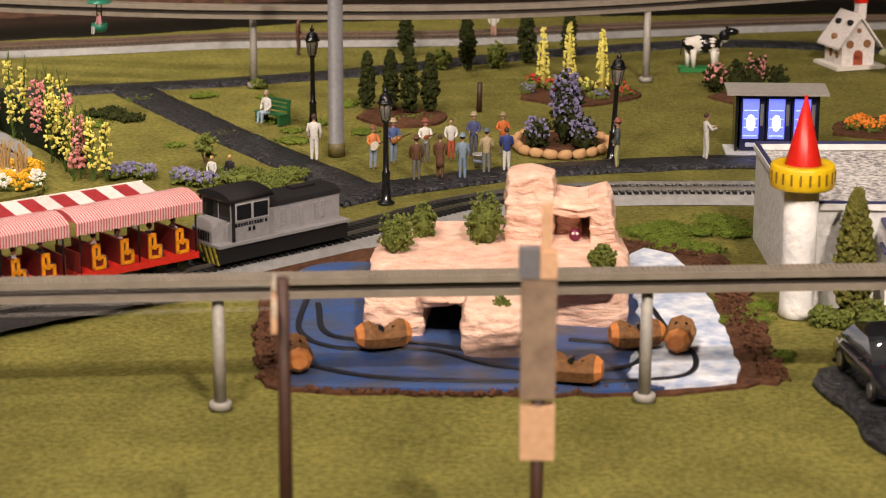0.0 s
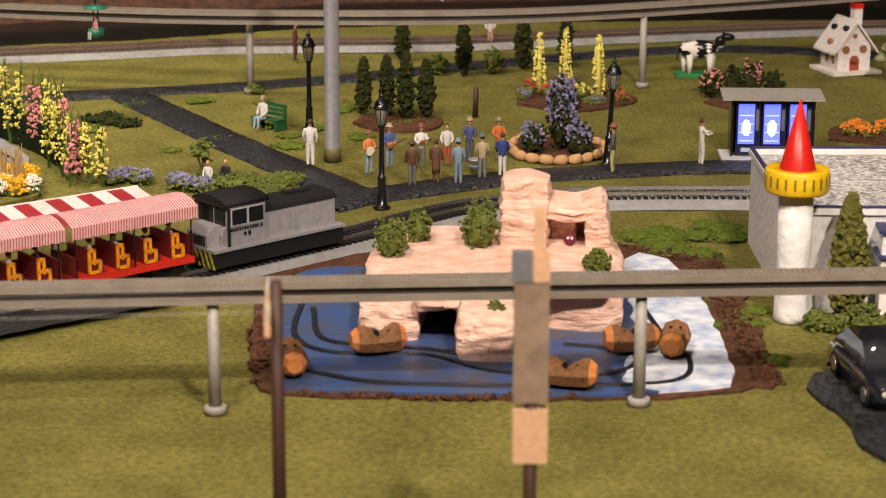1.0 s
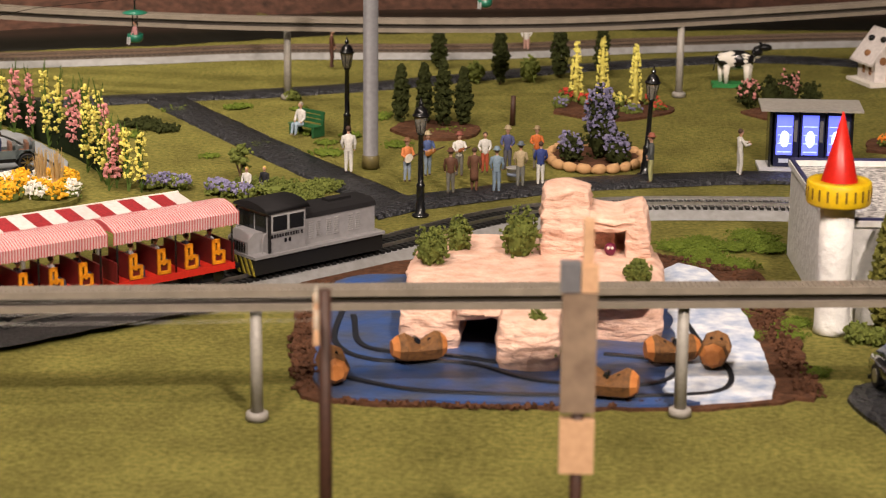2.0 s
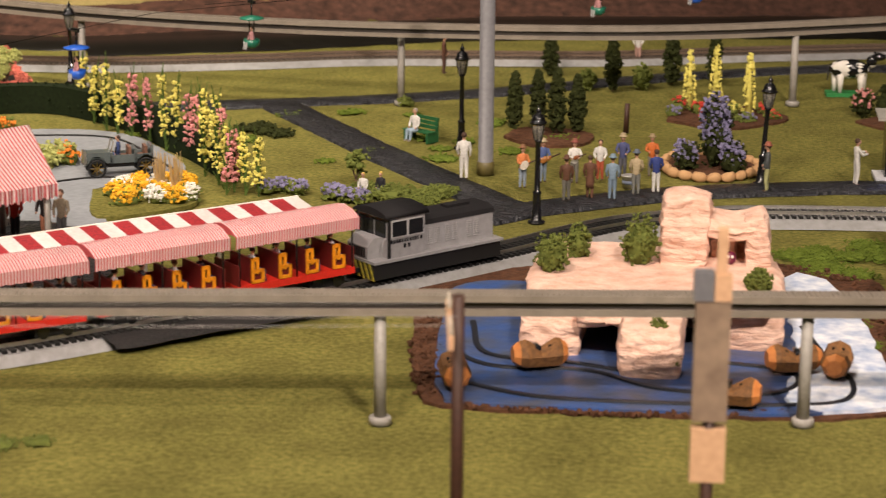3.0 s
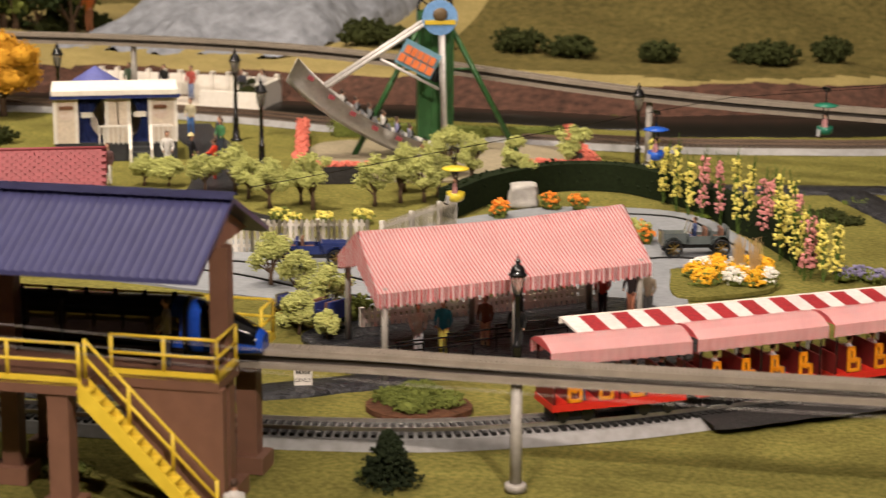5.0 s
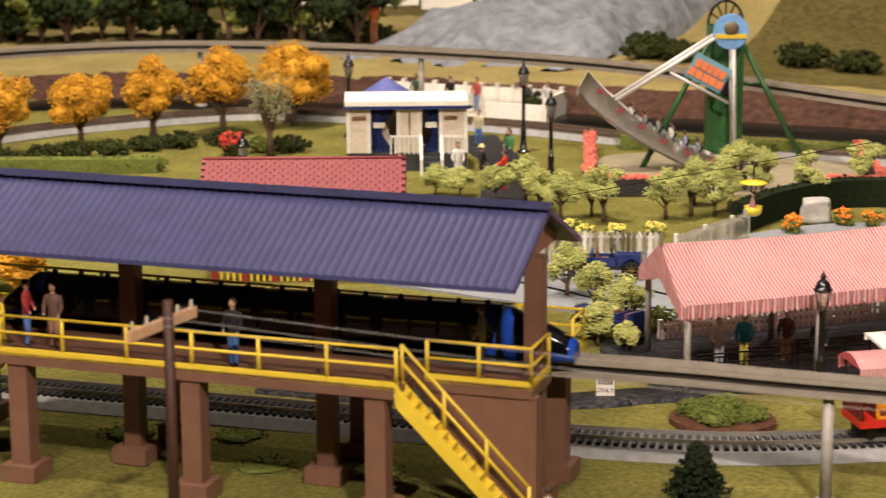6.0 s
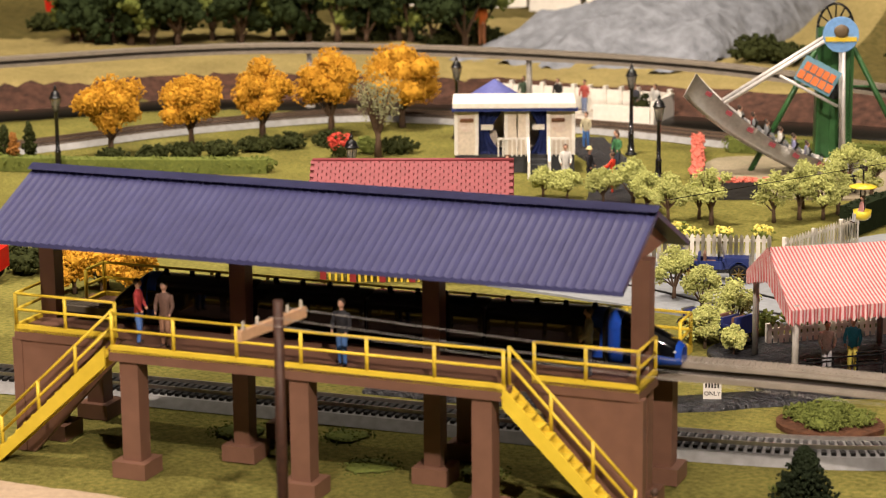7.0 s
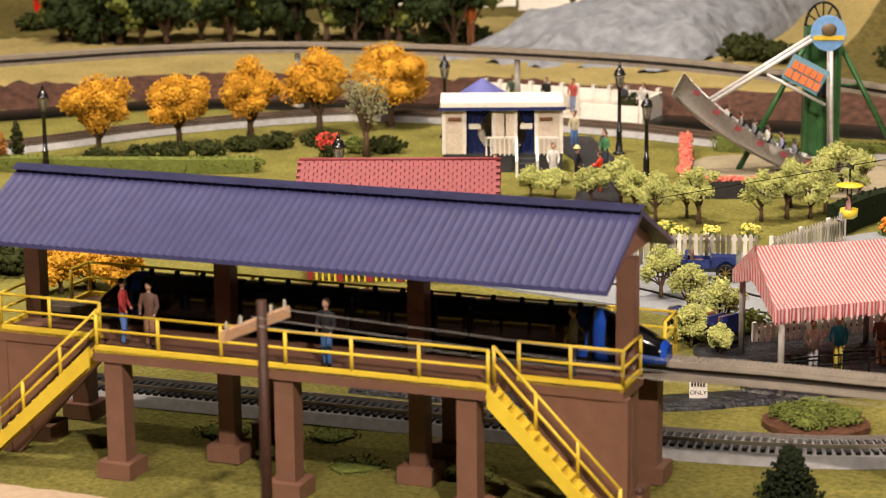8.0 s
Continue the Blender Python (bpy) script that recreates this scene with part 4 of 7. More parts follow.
    for x, y, turn in ((45, 800, 200), (3, 764, 285), (181, 812, 15), (148, 752, 170), (204, 812, 262)):
        lg = thing("log_boat", x, y, 3.6, turn, "brown log shaped flume boat with pale cut ends", "log boat", "log boats")
        bm = bmesh.new()
        lathe(bm, [(7.6, -11.5), (8.3, -9), (8.5, 0), (8.3, 8), (7.2, 11.5)], 8)
        for f in bm.faces:
            f.smooth = False
        for v in bm.verts:
            v.co = Vector((v.co.z, v.co.y, 8.4 + v.co.x))
            if v.co.z > 13 and -8 < v.co.x < 7:
                v.co.z -= 5.5
        part("hull", bm, LOGB, lg)
        for sx, r in ((-1, 7.5), (1, 7.0)):
            bm = bmesh.new()
            lathe(bm, [(r, 0), (r * 0.62, 3.4)], 8)
            for f in bm.faces:
                f.smooth = False
            for v in bm.verts:
                v.co = Vector((sx * (11.6 + v.co.z), v.co.y, 8.4 + v.co.x))
            part("cut_end", bm, ENDW, lg, "pale orange cut log end")
        for x0 in (-5.5, 1.5):
            bm = bmesh.new()
            rod(bm, (x0, -3.4, 12), (x0, 3.4, 12), 1.7, n=8)
            part("seat", bm, BLACK, lg)
        bm = bmesh.new()
        rod(bm, (0, 0, -0.5), (0, 0, 3), 2, n=8)
        part("guide_peg", bm, TIE, lg)


# ---- plants ----
def foliage(bm, c, r, n, leaf, mi=0, sq=(1, 1, 1)):
    """Many small crumpled clumps scattered in a ball-shaped region, denser near its skin."""
    for _ in range(n):
        d = Vector((random.gauss(0, 1), random.gauss(0, 1), random.gauss(0, 1))).normalized() * r * random.uniform(0.45, 1.05)
        p = Vector(c) + Vector((d.x * sq[0], d.y * sq[1], d.z * sq[2]))
        a = Vector((random.gauss(0, 1), random.gauss(0, 1), random.gauss(0, 1))).normalized()
        b = a.orthogonal().normalized()
        e = a.cross(b)
        s = leaf * random.uniform(0.6, 1.3)
        v = [bm.verts.new(p + q * s) for q in (b, e * 0.9 + a * 0.3, -b * 0.8, -e, a * 0.9, -a * 0.7)]
        for f in ((0, 1, 4), (1, 2, 4), (2, 3, 4), (3, 0, 4), (1, 0, 5), (2, 1, 5), (3, 2, 5), (0, 3, 5)):
            bm.faces.new([v[i] for i in f]).material_index = mi


flume()


def leafmat(name, a, b):
    return mat(name, a, 0.85, other=b, grain=3, mix=0.7, spec=0.1)


LIME = leafmat("lime_leaf", (0.48, 0.48, 0.17), (0.24, 0.27, 0.08))
GOLD = leafmat("golden_leaf", (0.60, 0.33, 0.035), (0.36, 0.16, 0.014))
DARKLEAF = leafmat("dark_leaf", (0.028, 0.042, 0.013), (0.009, 0.014, 0.005))
OLIVE = leafmat("olive_leaf", (0.16, 0.18, 0.04), (0.06, 0.08, 0.02))
CONIFER = leafmat("conifer_leaf", (0.040, 0.046, 0.013), (0.011, 0.015, 0.004))
SAGE = leafmat("sage_leaf", (0.34, 0.33, 0.19), (0.18, 0.19, 0.09))
BLOOM_Y = mat("yellow_bloom", (0.74, 0.65, 0.14), 0.7)
BLOOM_A = mat("amber_bloom", (0.80, 0.42, 0.015), 0.7)
BLOOM_P = mat("pink_bloom", (0.68, 0.27, 0.26), 0.7)
BLOOM_O = mat("orange_bloom", (0.80, 0.24, 0.02), 0.7)
BLOOM_V = mat("violet_bloom", (0.24, 0.22, 0.36), 0.7, other=(0.12, 0.11, 0.2))
BLOOM_W = mat("white_bloom", (0.75, 0.73, 0.66), 0.7)
BLOOM_R = mat("red_bloom", (0.55, 0.05, 0.03), 0.7)
BLOOM_L = mat("lemon_bloom", (0.78, 0.70, 0.16), 0.7)


def tree(x, y, h, w, leaves, label, n=260, leaf=2.6, trunk=0.35, z=0, name="tree", clumps=7, puff=0.24, core=0.7):
    ob = thing(name, x, y, z, random.uniform(0, 360), label, "tree")
    bm = bmesh.new()
    rod(bm, (0, 0, 0), (0.5, 0, h * trunk), h * 0.045, h * 0.028, 8)
    tips = []
    for i in range(clumps):
        a = 2 * math.pi * i / clumps + random.uniform(-0.3, 0.3)
        rr = w * 0.5 * random.uniform(0.35, 0.72)
        tip = Vector((math.cos(a) * rr, math.sin(a) * rr, h * random.uniform(trunk + 0.12, 0.80)))
        rod(bm, (0.4, 0, h * trunk * random.uniform(0.6, 1)), tip, h * 0.018, h * 0.007, 5)
        tips.append(tip)
    tips.append(Vector((0, 0, h * 0.84)))
    part("trunk", bm, BARK, ob)
    bm = bmesh.new()
    for tip in tips:
        if core:
            blob(bm, tip, w * puff * core, 2, 0.5, 1.6, (1, 1, 0.8))
        foliage(bm, tip, w * puff * random.uniform(0.85, 1.2), n // len(tips), leaf, 0, (1, 1, 0.85))
    part("crown", bm, leaves, ob)
    return ob


def bush(x, y, h, w, leaves, label, n=150, leaf=2.0, z=0, bloom=None, nb=0, name="bush"):
    ob = thing(name, x, y, z, random.uniform(0, 360), label, "bush")
    bm = bmesh.new()
    blob(bm, (0, 0, h * 0.38), h * 0.36, 2, 0.4, 1.5, (w / h * 0.95, w / h * 0.95, 1))
    foliage(bm, (0, 0, h * 0.46), h * 0.5, n, leaf, 0, (w / h, w / h, 1))
    part("leaves", bm, leaves, ob)
    if bloom:
        bm = bmesh.new()
        foliage(bm, (0, 0, h * 0.62), h * 0.46, nb, leaf * 0.9, 0, (w / h, w / h, 0.85))
        part("blossom", bm, bloom, ob)
    return ob


def conifer(x, y, h, w, leaves=CONIFER, label="slim dark green cypress tree on the lawn", n=420, z=0):
    ob = thing("cypress_tree", x, y, z, random.uniform(0, 360), label, "tree")
    bm = bmesh.new()
    rod(bm, (0, 0, 0), (0, 0, h * 0.9), 1.2, 0.4, 6)
    part("trunk", bm, BARK, ob)
    bm = bmesh.new()
    for i in range(n):
        t = random.random() ** 0.8
        r = w * 0.5 * (math.sin(math.pi * (0.10 + 0.88 * t)) ** 0.6) * (1 - 0.35 * t)
        foliage(bm, (0, 0, h * (0.06 + 0.9 * t)), r, 1, 2.4, 0, (1, 1, 0.3))
    part("crown", bm, leaves, ob)
    return ob


def spike(x, y, h, leaves, bloom, label, z=0):
    """A tall flower spike: a stem, narrow leaves and blooms up to its tip."""
    ob = thing("flower_stalk", x, y, z, random.uniform(0, 360), label, "flower")
    bm = bmesh.new()
    lean = Vector((random.uniform(-3, 3), random.uniform(-3, 3), h))
    rod(bm, (0, 0, 0), lean, 0.8, 0.5, 5)
    for i in range(16):
        a = random.uniform(0, 6.3)
        rod(bm, lean * (i / 18), lean * (i / 14) + Vector((math.cos(a) * 4, math.sin(a) * 4, 7)), 0.9, 0.2, 4)
    part("stem", bm, leaves, ob)
    bm = bmesh.new()
    for i in range(84):
        t = random.uniform(0.22, 1.02)
        a = random.uniform(0, 6.3)
        foliage(bm, lean * t + Vector((math.cos(a), math.sin(a), 0)) * random.uniform(0.8, 5.0) * (1.2 - 0.45 * t), 0.5, 1, 1.85)
    part("bloom_spray", bm, bloom, ob)
    return ob


STEM = leafmat("stem_green", (0.09, 0.14, 0.03), (0.04, 0.07, 0.015))
row = [(-388, 1425, 48, 0), (-352, 1370, 54, 0), (-325, 1345, 50, 1), (-306, 1330, 50, 1), (-287, 1304, 58, 0), (-275, 1296, 56, 0), (-262, 1280, 50, 1), (-255, 1268, 52, 1), (-246, 1262, 56, 0), (-232, 1248, 56, 0), (-238, 1225, 50, 0), (-222, 1200, 52, 0), (-210, 1172, 42, 1), (-206, 1180, 44, 1), (-196, 1172, 44, 0), (-186, 1170, 42, 0), (-228, 1238, 48, 1), (-370, 1395, 46, 0), (-338, 1352, 44, 0), (-215, 1188, 46, 0)]
for x, y, h, c in row:
    spike(x, y, h, STEM, BLOOM_P if c else BLOOM_Y, "tall pink flower stalk beside the dark hedge" if c else "tall yellow flower stalk beside the dark hedge")


def hedge(pts, h, w, label, leaves=DARKLEAF, n=9, leaf=2.2):
    bm = bmesh.new()
    line = smooth(pts, 6)
    sweep(bm, line, [(-w / 2, 0), (-w / 2, h * 0.94), (w / 2, h * 0.94), (w / 2, 0)])
    for p in line:
        foliage(bm, (p.x, p.y, h * 0.52), w * 0.6, n * 4, leaf * 0.7, 0, (1, 1, h / w * 0.92))
    return tagged(part("hedge", bm, leaves), label, "hedge")


hedge([(-520, 1280), (-508, 1350), (-470, 1415), (-415, 1432), (-365, 1405), (-322, 1366), (-282, 1312), (-252, 1275), (-215, 1215)], 25, 15, "clipped dark green hedge round the car ride", leafmat("hedge_leaf", (0.014, 0.022, 0.008), (0.005, 0.008, 0.003)))

# garden round the lawn
for x, y, h, w in ((-27, 1424, 50, 17), (-8, 1420, 52, 17), (8, 1412, 56, 19), (24, 1418, 50, 17), (-17, 1670, 40, 18), (43, 1602, 54, 17), (94, 1642, 50, 21), (132, 1656, 50, 18)):
    conifer(x, y, h, w)
for x, y, h, w in ((21, 1606, 21, 17), (69, 1614, 26, 18)):
    bush(x, y, h, w, OLIVE, "round olive shrub beside the footpath", 140)
slab("flower_bed", [(-33, 1395), (-5, 1366), (30, 1375), (38, 1412), (10, 1432), (-22, 1430)], 1.6, SOIL, "brown mulch bed under the cypress trees", rag=3)
slab("flower_bed", [(95, 1480), (140, 1452), (190, 1490), (190, 1520), (150, 1550), (105, 1535)], 1.6, SOIL, "brown mulch bed with tall yellow flowers", rag=3)
slab("flower_bed", [(250, 1500), (275, 1474), (312, 1490), (320, 1520), (290, 1540)], 1.6, SOIL, "brown mulch bed with pink shrubs", rag=3)
slab("flower_bed", [(340, 1365), (385, 1352), (430, 1390), (400, 1430), (350, 1410)], 1.6, SOIL, "brown mulch bed with orange flowers", rag=3)
for x, y, h in ((112, 1530, 53), (134, 1545, 55), (162, 1518, 54)):
    ob = thing("flower_stalk", x, y, 0, 0, "tall lemon yellow flower spire in a mulch bed", "flower", "lemon flower spires")
    bm = bmesh.new()
    for i in range(150):
        t = random.random()
        a = random.uniform(0, 6.3)
        r = 5.2 * (1 - t) ** 0.55 + 0.6
        foliage(bm, (r * math.cos(a), r * math.sin(a), 4 + (h - 5) * t), 0.3, 1, 1.5)
    part("bloom_spray", bm, BLOOM_L, ob)
    bm = bmesh.new()
    rod(bm, (0, 0, 0), (0, 0, h - 3), 3.4, 0.8, 6)
    part("stem", bm, BLOOM_L, ob)
for x, y, h, w, b in ((104, 1520, 14, 14, BLOOM_R), (120, 1512, 12, 15, BLOOM_R), (148, 1512, 13, 16, BLOOM_L), (176, 1520, 13, 14, BLOOM_R), (100, 1500, 10, 14, BLOOM_V), (130, 1478, 9, 18, BLOOM_R), (160, 1485, 9, 18, BLOOM_V), (182, 1500, 9, 14, BLOOM_R)):
    bush(x, y, h, w, OLIVE, "low flowering bedding plant on mulch", 60, 1.8, 0, b, 45)
for x, y, h, w, b in ((257, 1527, 26, 20, BLOOM_P), (276, 1528, 28, 22, None), (292, 1528, 34, 22, BLOOM_P), (310, 1530, 24, 19, None)):
    bush(x, y, h, w, CONIFER, "dark green shrub with pink blossom" if b else "plain dark green shrub on mulch", 150, 2.0, 0, b, 70)
for x, y in ((358, 1382), (372, 1375), (386, 1392), (400, 1398), (366, 1395)):
    bush(x, y, 11, 18, OLIVE, "low orange flowering plant on mulch", 40, 1.8, 0, BLOOM_O, 90)

# stone-edged island bed with the lilac bush
slab("flower_bed", [(97, 1310), (110, 1278), (140, 1270), (165, 1295), (166, 1325), (140, 1345), (108, 1338)], 3.0, SOIL, "brown soil bed edged with tan stones", rag=2)
STONE = mat("tan_stone", (0.50, 0.30, 0.14), 0.8, other=(0.36, 0.20, 0.09), grain=5, bump=0.5)
ring = smooth([(95, 1312), (106, 1278), (134, 1266), (160, 1284), (168, 1318), (140, 1348), (106, 1340), (95, 1312)], 11.5)
for p, q in zip(ring, ring[1:]):
    bm = bmesh.new()
    blob(bm, (0, 0, 3.2), 4.3, 2, 0.22, 1, (1.5, 0.9, 0.95))
    tagged(part("edging_stone", bm, STONE, at=spot(p.x, p.y, 0, math.degrees(math.atan2((q - p).y, (q - p).x)))), "rounded tan edging stone round the flower bed", "stone", "edging stones")
bush(135, 1308, 60, 26, CONIFER, "tall lilac flowering bush in a stone ring", 200, 2.2, 0, BLOOM_V, 420)
bush(114, 1296, 26, 22, CONIFER, "low lilac flowering bush in a stone ring", 110, 2.0, 0, BLOOM_V, 130)
bush(148, 1290, 30, 22, CONIFER, "low lilac flowering bush in a stone ring", 110, 2.0, 0, BLOOM_V, 150)

bm = bmesh.new()
rod(bm, (0, 0, 0), (0.6, 0, 24), 2.4, 2.0, 8)
tagged(part("wooden_post", bm, WOODDARK, at=spot(63, 1430)), "short dark weathered wooden post", "post")

# yellow bed by the car ride
slab("flower_bed", [(-305, 1160), (-280, 1085), (-230, 1120), (-225, 1150), (-243, 1190), (-270, 1186)], 3.0, GRASS, "green bed edged by the car ride floor", rag=1)
for i in range(26):
    x, y = random.uniform(-286, -230), random.uniform(1118, 1178)
    bush(x, y, 14, 19, OLIVE, "yellow chrysanthemum clump in a bed", 25, 1.8, 0, BLOOM_A if i % 4 else BLOOM_W, 120)
for x, y in ((-252, 1150), (-240, 1145)):
    ob = thing("pampas_grass", x, y, 2, 0, "tuft of straw coloured pampas grass", "grass tuft")
    bm = bmesh.new()
    for i in range(50):
        a = random.uniform(0, 6.3)
        k = random.uniform(1, 6)
        rod(bm, (k * 0.3 * math.cos(a), k * 0.3 * math.sin(a), 0), (k * math.cos(a), k * math.sin(a), random.uniform(22, 34)), 0.5, 0.15, 3)
    part("blades", bm, mat("straw", (0.62, 0.44, 0.20), 0.8), ob)
for x, y in ((-172, 1186), (-160, 1182), (-182, 1178), (-134, 1172), (-124, 1166), (-112, 1162)):
    bush(x, y, 11, 16, OLIVE, "low violet flowering shrub by the footpath", 60, 2, 0, BLOOM_V, 110)
for x, y, h, w in ((-92, 1180, 10, 44), (-70, 1165, 8, 36), (-110, 1190, 9, 30), (-60, 1195, 7, 30)):
    bush(x, y, h, w, OLIVE, "low spreading olive ground cover", 420, 1.3)
for x, y, h, w in ((44, 893, 26, 22), (57, 926, 22, 15), (94, 914, 34, 24), (162, 870, 14, 16)):
    bush(x, y, h, w, OLIVE, "mossy green bush on the rock island", 300, 1.5, 31)
for x, y, z in ((112, 800, 14), (116, 797, 6), (108, 802, 22), (170, 860, 14)):
    bush(x, y, 13, 11, OLIVE, "tuft of green moss on the rock face", 110, 1.3, z)
for i in range(14):
    bush(random.uniform(185, 250), random.uniform(1020, 1105), random.uniform(3, 5), random.uniform(20, 34), TUFT, "low rough green ground cover", 300, 0.9)
for i in range(8):
    bush(random.uniform(215, 275), random.uniform(790, 960), random.uniform(2, 3.5), random.uniform(18, 30), TUFT, "low rough green ground cover", 260, 0.8)
tree(-122, 1210, 30, 18, OLIVE, "small thin green sapling on the lawn", 70, 1.6, 0.2)
bush(-128, 1508, 8, 14, OLIVE, "small green tuft beside a monorail post", 60)
for x, y in ((-240, 1385), (-225, 1380), (-210, 1372), (-232, 1396)):
    bush(x, y, 6, 24, CONIFER, "low dark green ground cover on the lawn", 90, 1.8)


# ---- castle kiosk ----
def castle():
    ob = thing("castle_kiosk", 0, 0, 0, 0, "white stucco kiosk with tower and gravel roof", "kiosk")
    bm = bmesh.new()
    v = [bm.verts.new(p) for p in ((272, 905, 0), (259, 1056, 0), (460, 1072, 0), (470, 915, 0), (272, 905, 58), (259, 1056, 58), (460, 1072, 58), (470, 915, 58))]
    for f in ((0, 3, 7, 4), (3, 2, 6, 7), (2, 1, 5, 6), (1, 0, 4, 5), (4, 7, 6, 5)):
        bm.faces.new([v[i] for i in f])
    part("wall", bm, STUCCO, ob)
    bm = bmesh.new()
    v = [bm.verts.new((x, y, 58.5)) for x, y in ((276, 909), (466, 919), (456, 1068), (264, 1052))]
    bm.faces.new(v)
    bmesh.ops.subdivide_edges(bm, edges=bm.edges[:], cuts=20, use_grid_fill=True)
    part("roof_gravel", bm, mat("gravel", (0.66, 0.63, 0.60), 0.9, other=(0.10, 0.095, 0.10), grain=3.0, mix=0.3, bump=1.6, bump_size=3.0), ob, "pale gravel roof")
    NB = mat("navy_trim", (0.04, 0.04, 0.12), 0.5)
    for a, b in (((272, 905), (259, 1056)), ((259, 1056), (460, 1072)), ((272, 905), (470, 915))):
        bm = bmesh.new()
        rod(bm, (*a, 60.5), (*b, 60.5), 2.6, n=4)
        part("parapet", bm, STUCCO, ob)
        bm = bmesh.new()
        rod(bm, (*a, 62.6), (*b, 62.6), 1.6, n=4)
        part("trim", bm, NB, ob, "navy roof trim")
    bm = bmesh.new()
    box(bm, 322, 460, 889, 912, 0, 52)
    part("bay", bm, STUCCO, ob)
    for z in (52.5, 38):
        bm = bmesh.new()
        box(bm, 320, 462, 886.5, 912, z, z + 1.8)
        part("trim", bm, NB, ob, "navy roof trim")
    tw = bmesh.new()
    lathe(tw, [(10.5, 0), (10, 4), (9.6, 40), (9.8, 76)], 28, (273, 891))
    t = part("tower", tw, STUCCO, ob)
    bm = bmesh.new()
    lathe(bm, [(10, 75.5), (17.5, 75.8), (18.2, 77), (18.2, 88), (17.4, 89), (11.5, 89.2), (11, 84), (2, 83.5)], 32, (273, 891))
    ringp = part("tower_ring", bm, mat("ring_yellow", (0.80, 0.52, 0.01), 0.4), t, "yellow plastic ring")
    for i in range(22):
        a = 2 * math.pi * i / 22
        bm = bmesh.new()
        box(bm, 17.9, 18.5, -0.6, 0.6, 79.5, 86, Matrix.Translation((273, 891, 0)) @ Matrix.Rotation(a, 4, "Z"))
        part("slot", bm, mat("ring_slot", (0.22, 0.13, 0.01), 0.6), ringp)
    bm = bmesh.new()
    lathe(bm, [(11.2, 84), (10.9, 86), (0.5, 128)], 28, (273, 891))
    part("spire", bm, RED, t, "red cone roof")


castle()
conifer(303, 880, 80, 25, leafmat("sapling_leaf", (0.17, 0.16, 0.035), (0.07, 0.075, 0.018)), "slim bushy green sapling against the stucco kiosk", 2600)
for x, y, h, w in ((313, 858, 20, 26), (330, 862, 17, 22), (286, 872, 12, 14), (296, 868, 10, 12), (345, 866, 18, 22)):
    bush(x, y, h, w, OLIVE, "leafy green shrub at the foot of the kiosk", 160, 2.0)


def parked_car():
    ob = thing("parked_car", 308, 768, 1.6, 281, "glossy black parked model car on asphalt", "car")
    ob.scale = (0.9, 0.9, 0.9)
    CP = mat("car_paint", (0.012, 0.013, 0.018), 0.12, coat=0.8)
    sec = [(-48, 8, 12, 14), (-46, 6, 15, 17), (-30, 5, 18, 18), (-14, 5, 19, 18), (2, 5, 19, 18), (22, 5, 19, 18), (40, 6, 18, 17), (47, 8, 15, 15)]
    bm = bmesh.new()
    rings = [[bm.verts.new(p) for p in ((x, -w, lo), (x, -w, hi - 4), (x, -w * 0.88, hi), (x, w * 0.88, hi), (x, w, hi - 4), (x, w, lo))] for x, lo, hi, w in sec]
    for a, b in zip(rings, rings[1:]):
        for k in range(6):
            bm.faces.new((a[k], a[(k + 1) % 6], b[(k + 1) % 6], b[k])).smooth = True
    bm.faces.new(rings[0]), bm.faces.new(rings[-1])
    part("body", bm, CP, ob)
    bm = bmesh.new()
    rings = [[bm.verts.new((x, s * w, z)) for s in (-1, 1)] for x, z, w in ((-40, 18, 15), (-24, 29, 12.5), (4, 30, 12.5), (22, 18.5, 15))]
    for a, b in zip(rings, rings[1:]):
        bm.faces.new((a[0], a[1], b[1], b[0])).smooth = True
    for s in (0, 1):
        bm.faces.new([r[s] for r in rings])
    part("cabin", bm, mat("car_glass", (0.02, 0.022, 0.026), 0.06, coat=0.6), ob, "dark tinted car windows")
    bm = bmesh.new()
    box(bm, -23, 3, -12, 12, 29, 30.8)
    part("roof", bm, CP, ob)
    for x in (-28, 29):
        for s in (-1, 1):
            bm = bmesh.new()
            rod(bm, (x, s * 13.5, 7), (x, s * 18.4, 7), 7, n=20)
            w = part("wheel", bm, TIE, ob)
            bm = bmesh.new()
            rod(bm, (x, s * 18.2, 7), (x, s * 18.8, 7), 4.4, n=16)
            part("rim", bm, RAIL, w)
    for s in (-1, 1):
        bm = bmesh.new()
        blob(bm, (46.5, s * 10.5, 12.5), 3, 2, 0, 1, (0.5, 1.2, 0.8))
        part("headlight", bm, GLASS, ob)
        bm = bmesh.new()
        blob(bm, (12, s * 18.5, 20), 2.2, 1, 0, 1, (0.7, 1, 0.7))
        part("mirror", bm, CP, ob)


parked_car()


